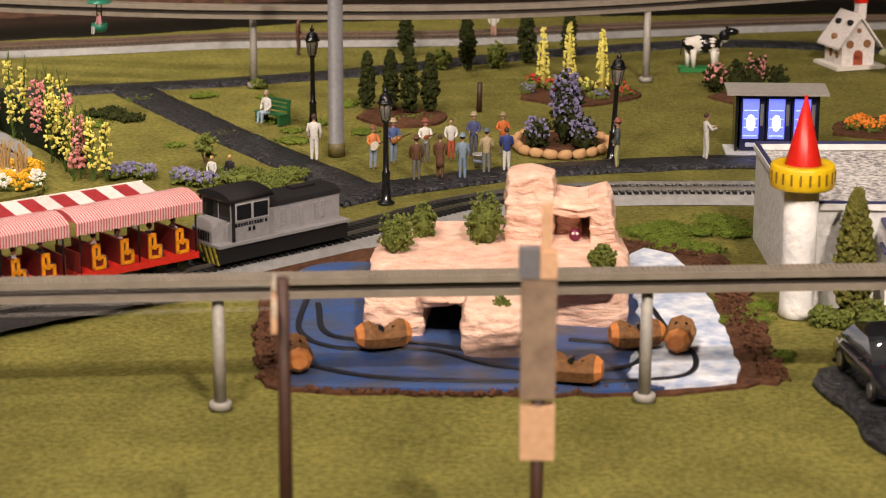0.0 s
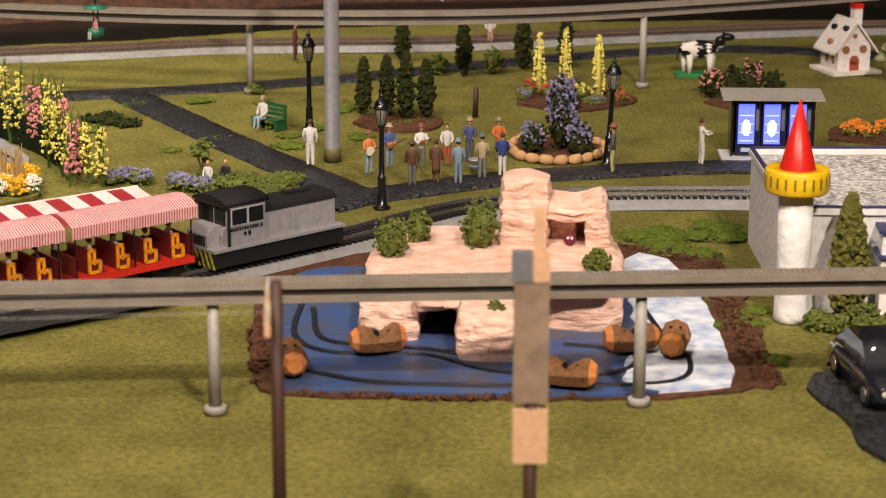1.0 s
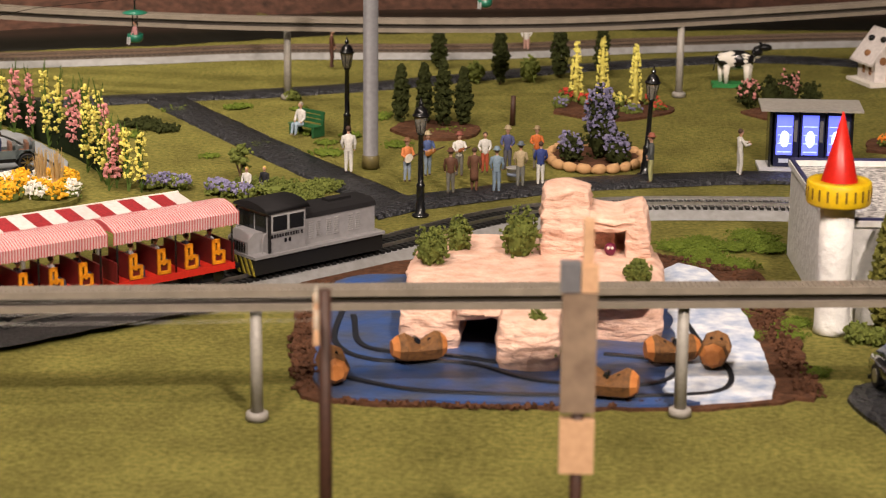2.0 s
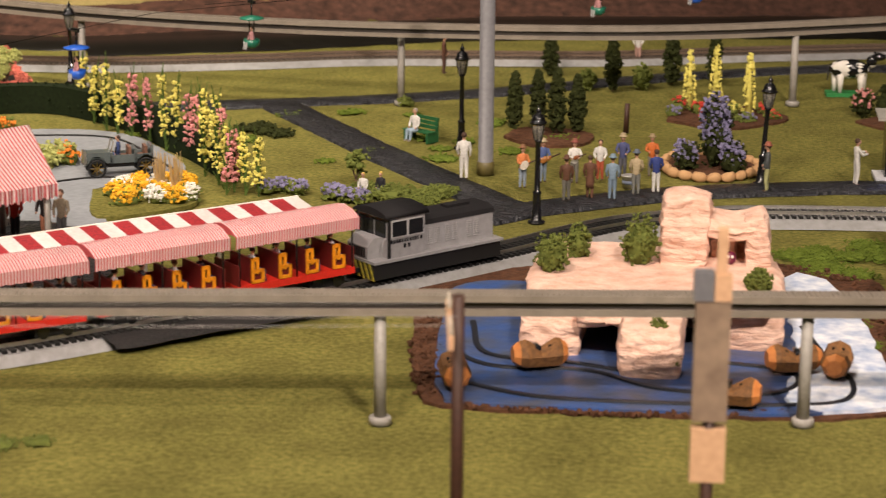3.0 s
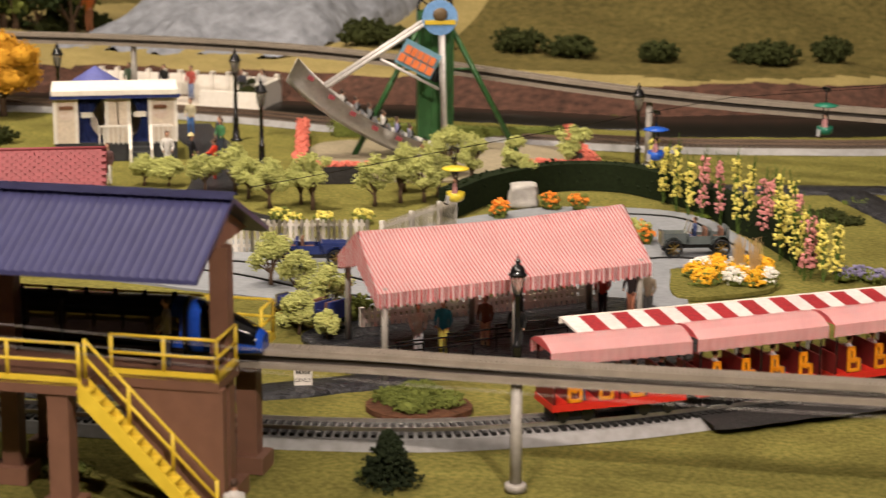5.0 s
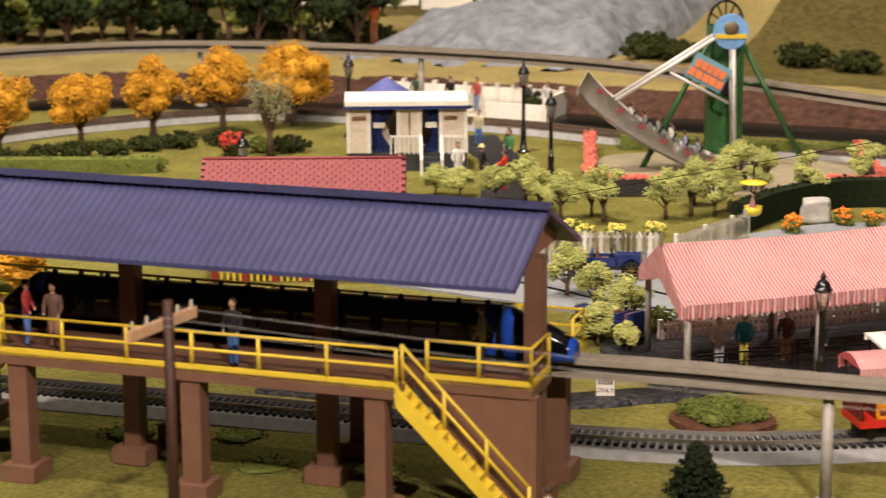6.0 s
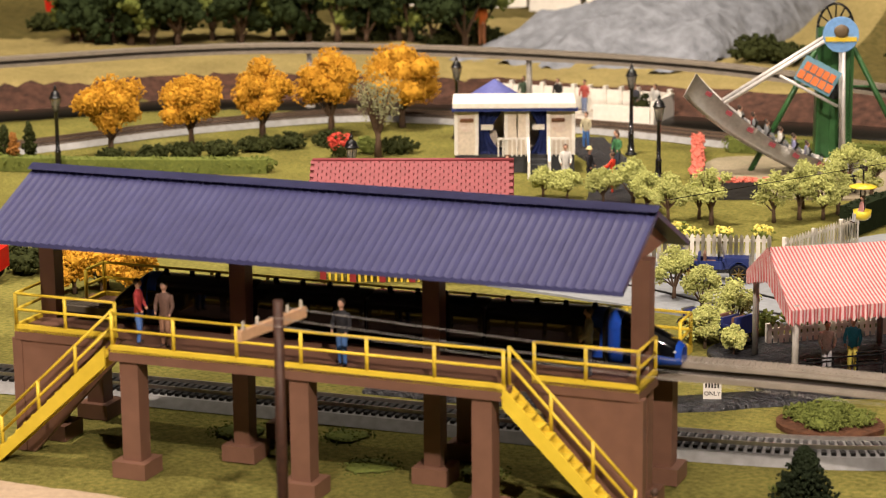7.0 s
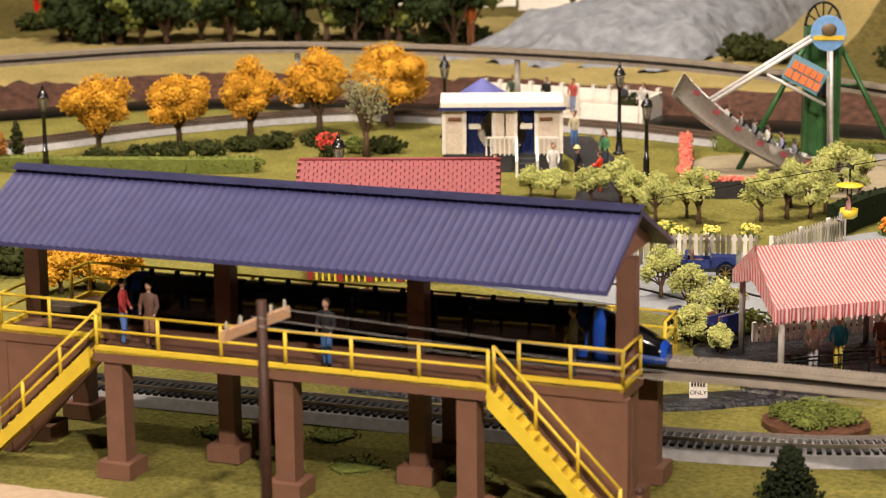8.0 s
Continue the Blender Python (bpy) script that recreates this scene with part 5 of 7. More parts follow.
# ---- vending shelter, cow, cottage ----
def vending():
    ob = thing("vending_shelter", 291, 1303, 0, 2, "black shelter with lit blue vending machines", "vending machine")
    bm = bmesh.new()
    box(bm, -38, 36, -20, 14, 0, 2.6)
    part("plinth", bm, mat("pale_plinth", (0.5, 0.5, 0.5), 0.6), ob)
    bm = bmesh.new()
    box(bm, -31, -29, -9, 10, 2.6, 45)
    box(bm, 29, 31, -9, 10, 2.6, 45)
    box(bm, -31, 31, 8, 10, 2.6, 45)
    part("case", bm, BLACK, ob)
    bm = bmesh.new()
    v = box(bm, -38, 37, -16, 14, 46, 47.6)
    for k in v:
        k.co.z += (k.co.y + 16) * 0.08
    part("roof", bm, POSTGREY, ob)
    BL = mat("lit_blue_panel", (0.12, 0.15, 0.95), 0.3, emit=1.6)
    BW = mat("lit_white_panel", (0.65, 0.75, 1.0), 0.3, emit=4.5)
    for i, x in enumerate((-27, -8, 11)):
        bm = bmesh.new()
        box(bm, x, x + 18, -8, 7.5, 3, 44)
        mc = part("machine", bm, mat("machine_navy", (0.012, 0.014, 0.05), 0.3), ob)
        bm = bmesh.new()
        box(bm, x + 1.5, x + 13.5, -8.6, -7.8, 12, 42)
        part("lit_panel", bm, BL, mc, "glowing blue front panel")
        bm = bmesh.new()
        blob(bm, (x + 7.5, -8.6, 24), 4.2, 2, 0.1, 1, (0.8, 0.12, 1.5))
        part("glow_patch", bm, BW, mc, "bright white lit patch")
        bm = bmesh.new()
        for k in range(4):
            box(bm, x + 2.4, x + 12.6, -8.9, -8.5, 14 + k * 6.4, 14.7 + k * 6.4)
        part("shelf_bar", bm, mat("pale_blue_lit", (0.4, 0.5, 1.0), 0.3, emit=1.5), mc)
        bm = bmesh.new()
        box(bm, x + 14.4, x + 16.8, -8.6, -7.8, 22, 38)
        part("keypad", bm, STEELGREY, mc)
        bm = bmesh.new()
        box(bm, x + 4, x + 11, -8.7, -7.8, 6, 9)
        part("slot", bm, mat("slot_pale", (0.5, 0.55, 0.7), 0.4), mc)


vending()


def cow():
    ob = thing("cow_statue", 250, 1618, 0, 4, "black and white cow statue on a green base", "statue")
    bm = bmesh.new()
    blob(bm, (0, 0, 24), 9.5, 3, 0.12, 1, (1.9, 0.85, 0.9), 0)
    blob(bm, (19, 0, 31), 5, 2, 0.1, 1, (1.0, 0.8, 1.2), 0)
    blob(bm, (25, 0, 35), 4.2, 2, 0.1, 1, (1.7, 0.85, 0.85), 1)
    for x in (-12, -8, 10, 13):
        rod(bm, (x, 4 if x in (-12, 13) else -4, 3), (x, 4 if x in (-12, 13) else -4, 20), 1.8, 3.4, 8, 0)
    rod(bm, (-17, 0, 28), (-19, 0, 14), 0.9, 0.7, 5, 1)
    for s in (-1, 1):
        rod(bm, (22, s * 3, 38), (21, s * 6.5, 39), 1.4, 0.5, 5, 1)
    bm.faces.ensure_lookup_table()
    for f in bm.faces:
        c = f.calc_center_median()
        if noise.noise(c * 0.11 + Vector((4.2, 1.7, 0.4))) > -0.03 and c.z > 12:
            f.material_index = 1
    # one plain shape, with its base as a slab below it
    box(bm, -20, 14, -8, 8, 0, 3.5, mi=2)
    part("body", bm, [WHITE, BLACK, mat("base_green", (0.03, 0.22, 0.06), 0.5)], ob)


cow()


def cottage():
    ob = thing("toy_cottage", 383, 1656, 0, 22, "white toy cottage with round brown windows", "cottage")
    PINKW = mat("cottage_white", (0.76, 0.70, 0.68), 0.5)
    DOT = mat("cookie_brown", (0.26, 0.12, 0.05), 0.7)
    bm = bmesh.new()
    box(bm, -24, 24, -24, 22, 0, 3)
    part("base", bm, WHITE, ob)
    bm = bmesh.new()
    v = [bm.verts.new((x, y, z)) for y in (-16, 16) for x, z in ((-16, 3), (16, 3), (16, 24), (0, 45), (-16, 24))]
    bm.faces.new(v[:5]), bm.faces.new(v[5:])
    for i in range(5):
        bm.faces.new((v[i], v[(i + 1) % 5], v[5 + (i + 1) % 5], v[5 + i]))
    part("wall", bm, PINKW, ob)
    for s in (-1, 1):
        bm = bmesh.new()
        w = [bm.verts.new((s * x, y, z)) for y in (-20, 20) for x, z in ((0, 48.5), (22, 20), (22, 18), (0, 45.5))]
        for f in ((0, 1, 5, 4), (1, 2, 6, 5), (2, 3, 7, 6), (3, 0, 4, 7), (0, 1, 2, 3), (4, 5, 6, 7)):
            bm.faces.new([w[i] for i in f])
        roof = part("roof", bm, PINKW, ob)
        for y, t in ((-12, 0.3), (8, 0.35), (-2, 0.75)):
            bm = bmesh.new()
            blob(bm, (s * (22 * t), y, 48.5 - 28.5 * t + 0.4), 4.2, 2, 0.1, 1, (0.75, 1, 0.75))
            part("roof_sweet", bm, BLACK if t < 0.5 else DOT, roof, "dark round sweet")
    bm = bmesh.new()
    box(bm, 6, 14, -2, 6, 36, 58)
    ch = part("chimney", bm, PINKW, ob)
    bm = bmesh.new()
    box(bm, 5.4, 14.6, -2.6, 6.6, 56, 60)
    part("chimney_cap", bm, RED, ch)
    for x, z, r in ((-8.5, 22, 3.6), (8.5, 22, 3.6), (0, 34, 2.2)):
        bm = bmesh.new()
        rod(bm, (x, -16.8, z), (x, -15.8, z), r, n=16)
        part("window", bm, DOT, ob)
    bm = bmesh.new()
    box(bm, -4.5, 4.5, -16.9, -15.8, 3, 12)
    rod(bm, (0, -16.9, 12), (0, -15.8, 12), 4.5, n=16)
    part("door", bm, mat("door_red", (0.35, 0.08, 0.04), 0.5), ob)
    for y in (-8, 4):
        bm = bmesh.new()
        box(bm, -16.9, -15.8, y - 2, y + 2, 9, 17)
        part("window", bm, DOT, ob)


cottage()
tree(420, 1600, 46, 34, SAGE, "thin grey green sapling beside the cottage", 120, 1.8, 0.3)


# ---- poles in front ----
def utility_pole(x, y, h, turn, label, arm=True):
    ob = thing("utility_pole", x, y, 0, turn, label, "utility pole", "utility poles")
    bm = bmesh.new()
    rod(bm, (0, 0, 0), (0, 0, h), 2.9, 2.4, 10)
    part("pole", bm, WOODDARK, ob)
    if arm:
        bm = bmesh.new()
        box(bm, -4.5, -2.2, -26, 26, h - 14, h - 9)
        a = part("crossarm", bm, WOODPALE, ob)
        for q in (-23, -12, 12, 23):
            bm = bmesh.new()
            lathe(bm, [(0.8, h - 9), (1.0, h - 8), (0.6, h - 6.8), (0.8, h - 6), (0.3, h - 5)], 10, (-3.3, q))
            part("insulator", bm, GLASS, a)
    return ob


utility_pole(39, 469, 140, 8, "dark brown utility pole with pale crossarm")
utility_pole(-503, 426, 140, -2, "dark brown utility pole with pale crossarm")
ob = thing("signal_post", 136, 480, 0, 4, "pale wooden signal post with grey box", "signal post")
bm = bmesh.new()
rod(bm, (0, 0, 0), (0, 0, 90), 2.6, n=10)
part("pole", bm, WOODDARK, ob)
bm = bmesh.new()
box(bm, -7, 6.5, -3, 3, 66, 88)
part("lower_block", bm, WOODPALE, ob)
# board in a darker mottled brown than the blocks above and below
bm = bmesh.new()
box(bm, -7, 6.5, -3, 3, 91, 139)
part("board", bm, mat("darker_wood", (0.26, 0.185, 0.125), 0.7, other=(0.12, 0.08, 0.055), grain=9), ob)
bm = bmesh.new()
box(bm, 0, 6.5, -3, 3, 139.5, 150)
box(bm, 0.5, 4.5, -2, 2, 150, 168)
part("upper_arm", bm, WOODPALE, ob)
bm = bmesh.new()
box(bm, -8, -0.3, -3, 3, 139.5, 151)
part("box", bm, STEELGREY, ob)
for k in (-20, -8, 10):
    bm = bmesh.new()
    pts = [Vector((39 + (-503 - 39) * i / 16, 469 + k + (426 - 469) * i / 16, 134 - 5 * math.sin(math.pi * i / 16))) for i in range(17)]
    tube(bm, pts, 0.14)
    tagged(part("power_wire", bm, POSTGREY), "thin grey wire between utility poles", "wire", "power wires")


# ---- figures in the park ----
WH, NV, GY, TN, BN = (0.70, 0.68, 0.64), (0.04, 0.06, 0.16), (0.22, 0.23, 0.24), (0.45, 0.36, 0.22), (0.13, 0.06, 0.035)
CROWD = "crowd round the musicians"
for x, y, turn, top, legs, hat, arm in (
    (-47, 1238, 95, WH, WH, None, 0.1), (238, 1266, 20, WH, WH, None, 0.9),
    (-2, 1217, 300, (0.7, 0.24, 0.08), (0.30, 0.36, 0.45), (0.25, 0.12, 0.06), 0.5), (11, 1237, 290, (0.08, 0.12, 0.28), (0.22, 0.28, 0.36), (0.45, 0.36, 0.22), 0.5),
    (32, 1184, 95, BN, (0.2, 0.19, 0.16), BN, 0.1), (48, 1194, 85, BN, BN, None, 0.1), (52, 1251, 270, WH, (0.45, 0.1, 0.05), None, 0.4), (64, 1192, 90, (0.22, 0.30, 0.38), (0.2, 0.27, 0.35), (0.2, 0.27, 0.33), 0.1),
    (80, 1210, 90, TN, (0.2, 0.2, 0.18), (0.12, 0.14, 0.17), 0.2), (94, 1218, 100, (0.04, 0.06, 0.22), WH, None, 0.2), (34, 1239, 280, WH, (0.15, 0.14, 0.12), (0.25, 0.08, 0.06), 0.5), (68, 1262, 265, (0.08, 0.09, 0.2), (0.1, 0.1, 0.12), (0.42, 0.33, 0.2), 0.5), (89, 1273, 275, (0.6, 0.16, 0.04), (0.2, 0.18, 0.14), (0.33, 0.24, 0.13), 0.6),
    (173, 1236, 180, (0.10, 0.11, 0.11), (0.42, 0.42, 0.20), (0.3, 0.1, 0.06), 0.15), (324, 1338, 200, (0.42, 0.48, 0.12), (0.42, 0.48, 0.12), None, 0.2), (-114, 1655, 0, (0.14, 0.06, 0.04), (0.1, 0.05, 0.04), None, 0.1),
    (-874, 1538, 270, (0.5, 0.45, 0.3), (0.08, 0.2, 0.5), None, 0.2), (-798, 1445, 250, (0.06, 0.2, 0.08), (0.05, 0.06, 0.08), None, 0.2), (-804, 1455, 240, (0.05, 0.05, 0.07), (0.05, 0.05, 0.07), None, 0.2), (-758, 1347, 180, (0.7, 0.05, 0.02), (0.7, 0.05, 0.02), None, 0.7), (-787, 1361, 0, (0.02, 0.02, 0.025), (0.02, 0.02, 0.025), (0.7, 0.6, 0.3), 0.2), (-812, 1364, 300, WH, WH, None, 0.1), (-834, 1295, 270, (0.1, 0.05, 0.05), WH, None, 0.1),
    (-398, 884, 300, WH, (0.5, 0.5, 0.52), None, 0.3), (-385, 895, 270, (0.02, 0.26, 0.42), (0.6, 0.52, 0.1), None, 0.1), (-366, 921, 270, BN, (0.6, 0.4, 0.25), None, 0.1), (-352, 950, 200, (0.03, 0.03, 0.035), (0.03, 0.03, 0.035), None, 0.1), (-316, 1018, 270, (0.5, 0.06, 0.04), (0.04, 0.04, 0.05), None, 0.2), (-298, 1024, 250, (0.04, 0.03, 0.03), (0.6, 0.25, 0.15), None, 0.2), (-286, 1022, 270, (0.25, 0.2, 0.14), (0.1, 0.1, 0.1), None, 0.1), (-340, 905, 290, (0.02, 0.02, 0.02), (0.1, 0.1, 0.1), None, 0.1),
    (-364, 540, 120, WH, WH, None, 0.1), (60, 1742, 270, WH, (0.5, 0.3, 0.25), None, 0.3), (-570, 1440, 250, (0.5, 0.5, 0.5), (0.03, 0.03, 0.03), None, 0.1),
):
    figure("figurine", x, y, 2.0 if y < 1270 and x < 260 and x > -60 else 1.2, turn, top, legs, (0.08, 0.045, 0.03), random.uniform(31, 33.5) if -10 < x < 100 else random.uniform(35.5, 37.5), hat=hat, arm=arm, label="painted plastic model figure standing on the path" if not hat else "painted plastic model figure wearing a hat", group=CROWD if -10 < x < 100 else "", coat=top == BN and legs == BN)
for x, y, turn, top, legs in ((-547, 552, 270, (0.02, 0.02, 0.025), (0.06, 0.14, 0.34)), (-425, 594, 200, (0.3, 0.3, 0.3), (0.05, 0.05, 0.06)), (-669, 540, 20, (0.35, 0.04, 0.04), (0.1, 0.2, 0.5)), (-652, 541, 280, (0.14, 0.08, 0.06), (0.3, 0.16, 0.1))):
    figure("figurine", x, y, 71.5, turn, top, legs, (0.05, 0.03, 0.02), 37, label="painted plastic passenger figure on the platform", group="waiting passengers")
figure("figurine", -101, 1369, 1.5, 235, WH, (0.35, 0.45, 0.55), (0.35, 0.3, 0.25), 34, True, label="painted plastic figure reading on the bench")
for x, y, top in ((-112, 1178, WH), (-100, 1182, (0.02, 0.02, 0.025))):
    figure("figurine", x, y, 0, 250, top, (0.1, 0.1, 0.12), (0.6, 0.4, 0.1), 25, True, label="painted plastic figure sitting on the lawn")

def instrument(name, x, y, z, turn, r, colour, label, round_body=False):
    """A small stringed instrument held across the chest."""
    ob = thing(name, x, y, z, turn, label, "instrument")
    bm = bmesh.new()
    if round_body:
        rod(bm, (0, 0, -1), (0, 0, 1), r, n=18)
    else:
        blob(bm, (0, 0, 0), r, 2, 0.0, 1, (1.1, 0.95, 0.35))
        blob(bm, (r * 1.15, 0, 0), r * 0.75, 2, 0.0, 1, (1, 0.95, 0.4))
    for v in bm.verts:
        v.co = Vector((v.co.z, v.co.x, v.co.y + 0.35 * v.co.x))
    part("body", bm, mat("wood_" + name, colour, 0.35, coat=0.3), ob)
    bm = bmesh.new()
    rod(bm, (0, r * 0.8, r * 0.28), (0, r * 4.2, r * 1.5), 0.55, 0.45, 6)
    part("neck", bm, WOODDARK, ob)


instrument("banjo", -0.5, 1212.5, 20, 300, 3.0, (0.70, 0.64, 0.54), "round pale banjo held by a figure", True)
instrument("guitar", 12.5, 1232.5, 20, 290, 2.8, (0.30, 0.12, 0.03), "brown guitar held by a figure")
instrument("fiddle", 35, 1234.5, 22, 280, 1.8, (0.22, 0.07, 0.02), "small brown fiddle held by a figure")
drum = thing("bucket_drum", 74, 1240, 0, 0, "pale metal tub drum standing on the lawn", "drum")
bm = bmesh.new()
lathe(bm, [(4.6, 0), (5.4, 8.4), (5.8, 8.6), (5.8, 9.3), (5.0, 9.2)], 20)
part("tub", bm, mat("tub_metal", (0.60, 0.58, 0.55), 0.4, 0.5), drum)
bm = bmesh.new()
lathe(bm, [(5.2, 3.0), (5.35, 5.6)], 20)
part("painted_band", bm, mat("tub_band", (0.22, 0.26, 0.36), 0.5), drum)

bench = thing("park_bench", -96, 1374, 0, 235, "green wooden park bench on the lawn", "bench")
GREENP = mat("green_paint", (0.02, 0.10, 0.035), 0.45)
for k in range(3):
    bm = bmesh.new()
    box(bm, -1 + k * 3.4, 1.6 + k * 3.4, -14, 14, 8, 9)
    part("seat_slat", bm, GREENP, bench)
    bm = bmesh.new()
    box(bm, -3.4 - k * 0.6, -2.4 - k * 0.6, -14, 14, 10 + k * 3.4, 12.6 + k * 3.4)
    part("back_slat", bm, GREENP, bench)
for s in (-1, 1):
    bm = bmesh.new()
    box(bm, -4, 8, s * 12 - 1, s * 12 + 1, 0, 8)
    box(bm, -5, -3, s * 12 - 1, s * 12 + 1, 0, 19)
    part("end_frame", bm, GREENP, bench)


# ---- striped platform roof behind the train ----
def platform_roof():
    a = 40.2
    ob = thing("platform_canopy", -202, 920, 0, a, "flat canopy with broad red and white stripes", "canopy")
    n = 21
    RS = mat("stripe_red", (0.36, 0.018, 0.024), 0.6, other=(0.20, 0.008, 0.012), grain=1.6, mix=0.3)
    WS = mat("stripe_white", (0.66, 0.62, 0.59), 0.6, other=(0.52, 0.48, 0.46), grain=3)
    for i in range(n):
        x0, x1 = -112 + 224 * i / n, -112 + 224 * (i + 1) / n
        bm = bmesh.new()
        box(bm, x0, x1, -15, 15, 37, 38.5)
        for v in bm.verts:
            v.co.z += 4 * (v.co.y + 15) / 30
        part("roof_board", bm, RS if i % 2 else WS, ob)
    bm = bmesh.new()
    box(bm, -113, 113, 15.2, 16.6, 39, 43)
    part("edge_board", bm, WHITE, ob)
    for x in (-100, -50, 0, 50, 100):
        bm = bmesh.new()
        rod(bm, (x, 4, 0), (x, 4, 39), 1.4, n=8)
        part("post", bm, POSTGREY, ob)


platform_roof()
ribbon("ballast", [(-206, 815), (-162, 855), (-115, 896), (-84, 930)], 58, 6.0, mat("black_ballast", (0.012, 0.011, 0.011), 0.9, other=(0.03, 0.028, 0.027), grain=2, bump=1.2, bump_size=2, spec=0.15), "black ballast shoulder beside the track", 4)


# ---- veteran cars on the ride ----
def ride_car(x, y, turn, paint, label):
    ob = thing("vintage_car", x, y, 1.5, turn, label, "car", "vintage ride cars")
    P = mat("paint_" + "_".join(str(c) for c in paint), paint, 0.3, coat=0.4)
    bm = bmesh.new()
    box(bm, -24, 26, -7, 7, 7, 10)
    part("chassis", bm, BLACK, ob)
    bm = bmesh.new()
    box(bm, 8, 25, -6, 6, 10, 18)
    part("bonnet", bm, P, ob)
    bm = bmesh.new()
    box(bm, 25, 27, -5.5, 5.5, 9, 19)
    part("radiator", bm, RAIL, ob)
    bm = bmesh.new()
    for q in ((-24, -22, -8, 8, 10, 22), (-24, 8, -8, -6.8, 10, 16), (-24, 8, 6.8, 8, 10, 16), (-12, -10, -8, 8, 10, 20), (6, 8, -8, 8, 10, 18)):
        box(bm, *q)
    part("tub", bm, P, ob)
    for q in (-18, -6):
        bm = bmesh.new()
        box(bm, q, q + 7, -6, 6, 10, 14)
        box(bm, q - 2, q, -6, 6, 10, 21)
        part("seat", bm, BROWN, ob)
    bm = bmesh.new()
    rod(bm, (7, -6, 18), (5, -6, 26), 0.5, n=5)
    rod(bm, (7, 6, 18), (5, 6, 26), 0.5, n=5)
    rod(bm, (5, -6, 26), (5, 6, 26), 0.5, n=5)
    part("windscreen_frame", bm, RAIL, ob)
    bm = bmesh.new()
    hoop(bm, (3, 3, 18), 2.6, 0.4, 14, "yz", 5)
    part("steering_wheel", bm, BLACK, ob)
    for wx in (-18, 18):
        for s in (-1, 1):
            bm = bmesh.new()
            hoop(bm, (wx, s * 9.4, 7), 6, 1.1, 22)
            w = part("wheel", bm, TIE, ob)
            bm = bmesh.new()
            for i in range(8):
                a0 = 2 * math.pi * i / 8
                rod(bm, (wx, s * 9.4, 7), (wx + 5.4 * math.cos(a0), s * 9.4, 7 + 5.4 * math.sin(a0)), 0.4, n=4)
            part("spoke_set", bm, mat("brass", (0.45, 0.30, 0.08), 0.35, 1.0), w)
            bm = bmesh.new()
            for i in range(5):
                a0, a1 = math.pi * (0.1 + 0.16 * i), math.pi * (0.1 + 0.16 * (i + 1))
                p0, p1 = (wx + 8.6 * math.cos(a0), 7 + 8.6 * math.sin(a0)), (wx + 8.6 * math.cos(a1), 7 + 8.6 * math.sin(a1))
                v = [bm.verts.new(q) for q in ((p0[0], s * 7.6, p0[1]), (p1[0], s * 7.6, p1[1]), (p1[0], s * 11.2, p1[1]), (p0[0], s * 11.2, p0[1]))]
                bm.faces.new(v)
            bmesh.ops.solidify(bm, geom=bm.faces[:], thickness=0.7)
            part("mudguard", bm, P, ob)
    return ob


ride_car(-300, 1216, 205, (0.10, 0.12, 0.12), "dark green open vintage ride car with brass wheels")
ride_car(-555, 1085, 20, (0.02, 0.035, 0.15), "dark blue open vintage ride car on the track")
ride_car(-488, 925, 160, (0.02, 0.03, 0.14), "dark blue open vintage ride car beside a shrub")
figure("figurine", -300, 1214, 10, 200, NV, NV, (0.05, 0.03, 0.02), 28, True, label="painted plastic driver figure in the car")
for pts in ([(-690, 1070), (-560, 1075), (-480, 1050), (-430, 1090), (-330, 1190), (-290, 1205), (-262, 1225), (-285, 1265), (-340, 1335), (-420, 1330)], [(-690, 1040), (-600, 1040), (-520, 1015), (-440, 1010)]):
    bm = bmesh.new()
    sweep(bm, smooth(pts, 8), [(-1, 1.4), (-0.8, 2.6), (0.8, 2.6), (1, 1.4)])
    tagged(part("guide_rail", bm, TIE), "black guide strip on the concrete ride floor", "guide rail")


# ---- picket fences ----
def picket(a, b, h, label, step=4.1):
    a, b = Vector(a), Vector(b)
    d = b - a
    ob = thing("picket_fence", a.x, a.y, 0, math.degrees(math.atan2(d.y, d.x)), label, "fence")
    n = int(d.length / step)
    bm = bmesh.new()
    v = [bm.verts.new(p) for p in ((-1.5, -0.4, 0), (1.5, -0.4, 0), (1.5, -0.4, h - 2), (0, -0.4, h), (-1.5, -0.4, h - 2))]
    bm.faces.new(v)
    bmesh.ops.solidify(bm, geom=bm.faces[:], thickness=0.8)
    first = part("picket", bm, WHITE, ob)
    for i in range(n + 1):
        o = first if i == 0 else new("picket", first.data)
        o.parent, o.matrix_basis = ob, spot(i * step, 0)
    for z in (5, h - 6):
        bm = bmesh.new()
        box(bm, -1, n * step + 1, 0.4, 1.4, z, z + 2)
        part("rail", bm, WHITE, ob)
    for i in range(0, n + 1, 10):
        bm = bmesh.new()
        box(bm, i * step - 1.5, i * step + 1.5, 1.5, 4.0, 0, h - 1)
        part("fence_post", bm, WHITE, ob)


picket((-644, 1096), (-531, 1141), 27, "white painted picket fence by the car ride")
picket((-519, 1140), (-498, 1244), 27, "white painted picket fence by the car ride")
picket((-455, 935), (-325, 1060), 16, "white painted picket fence behind the awning")

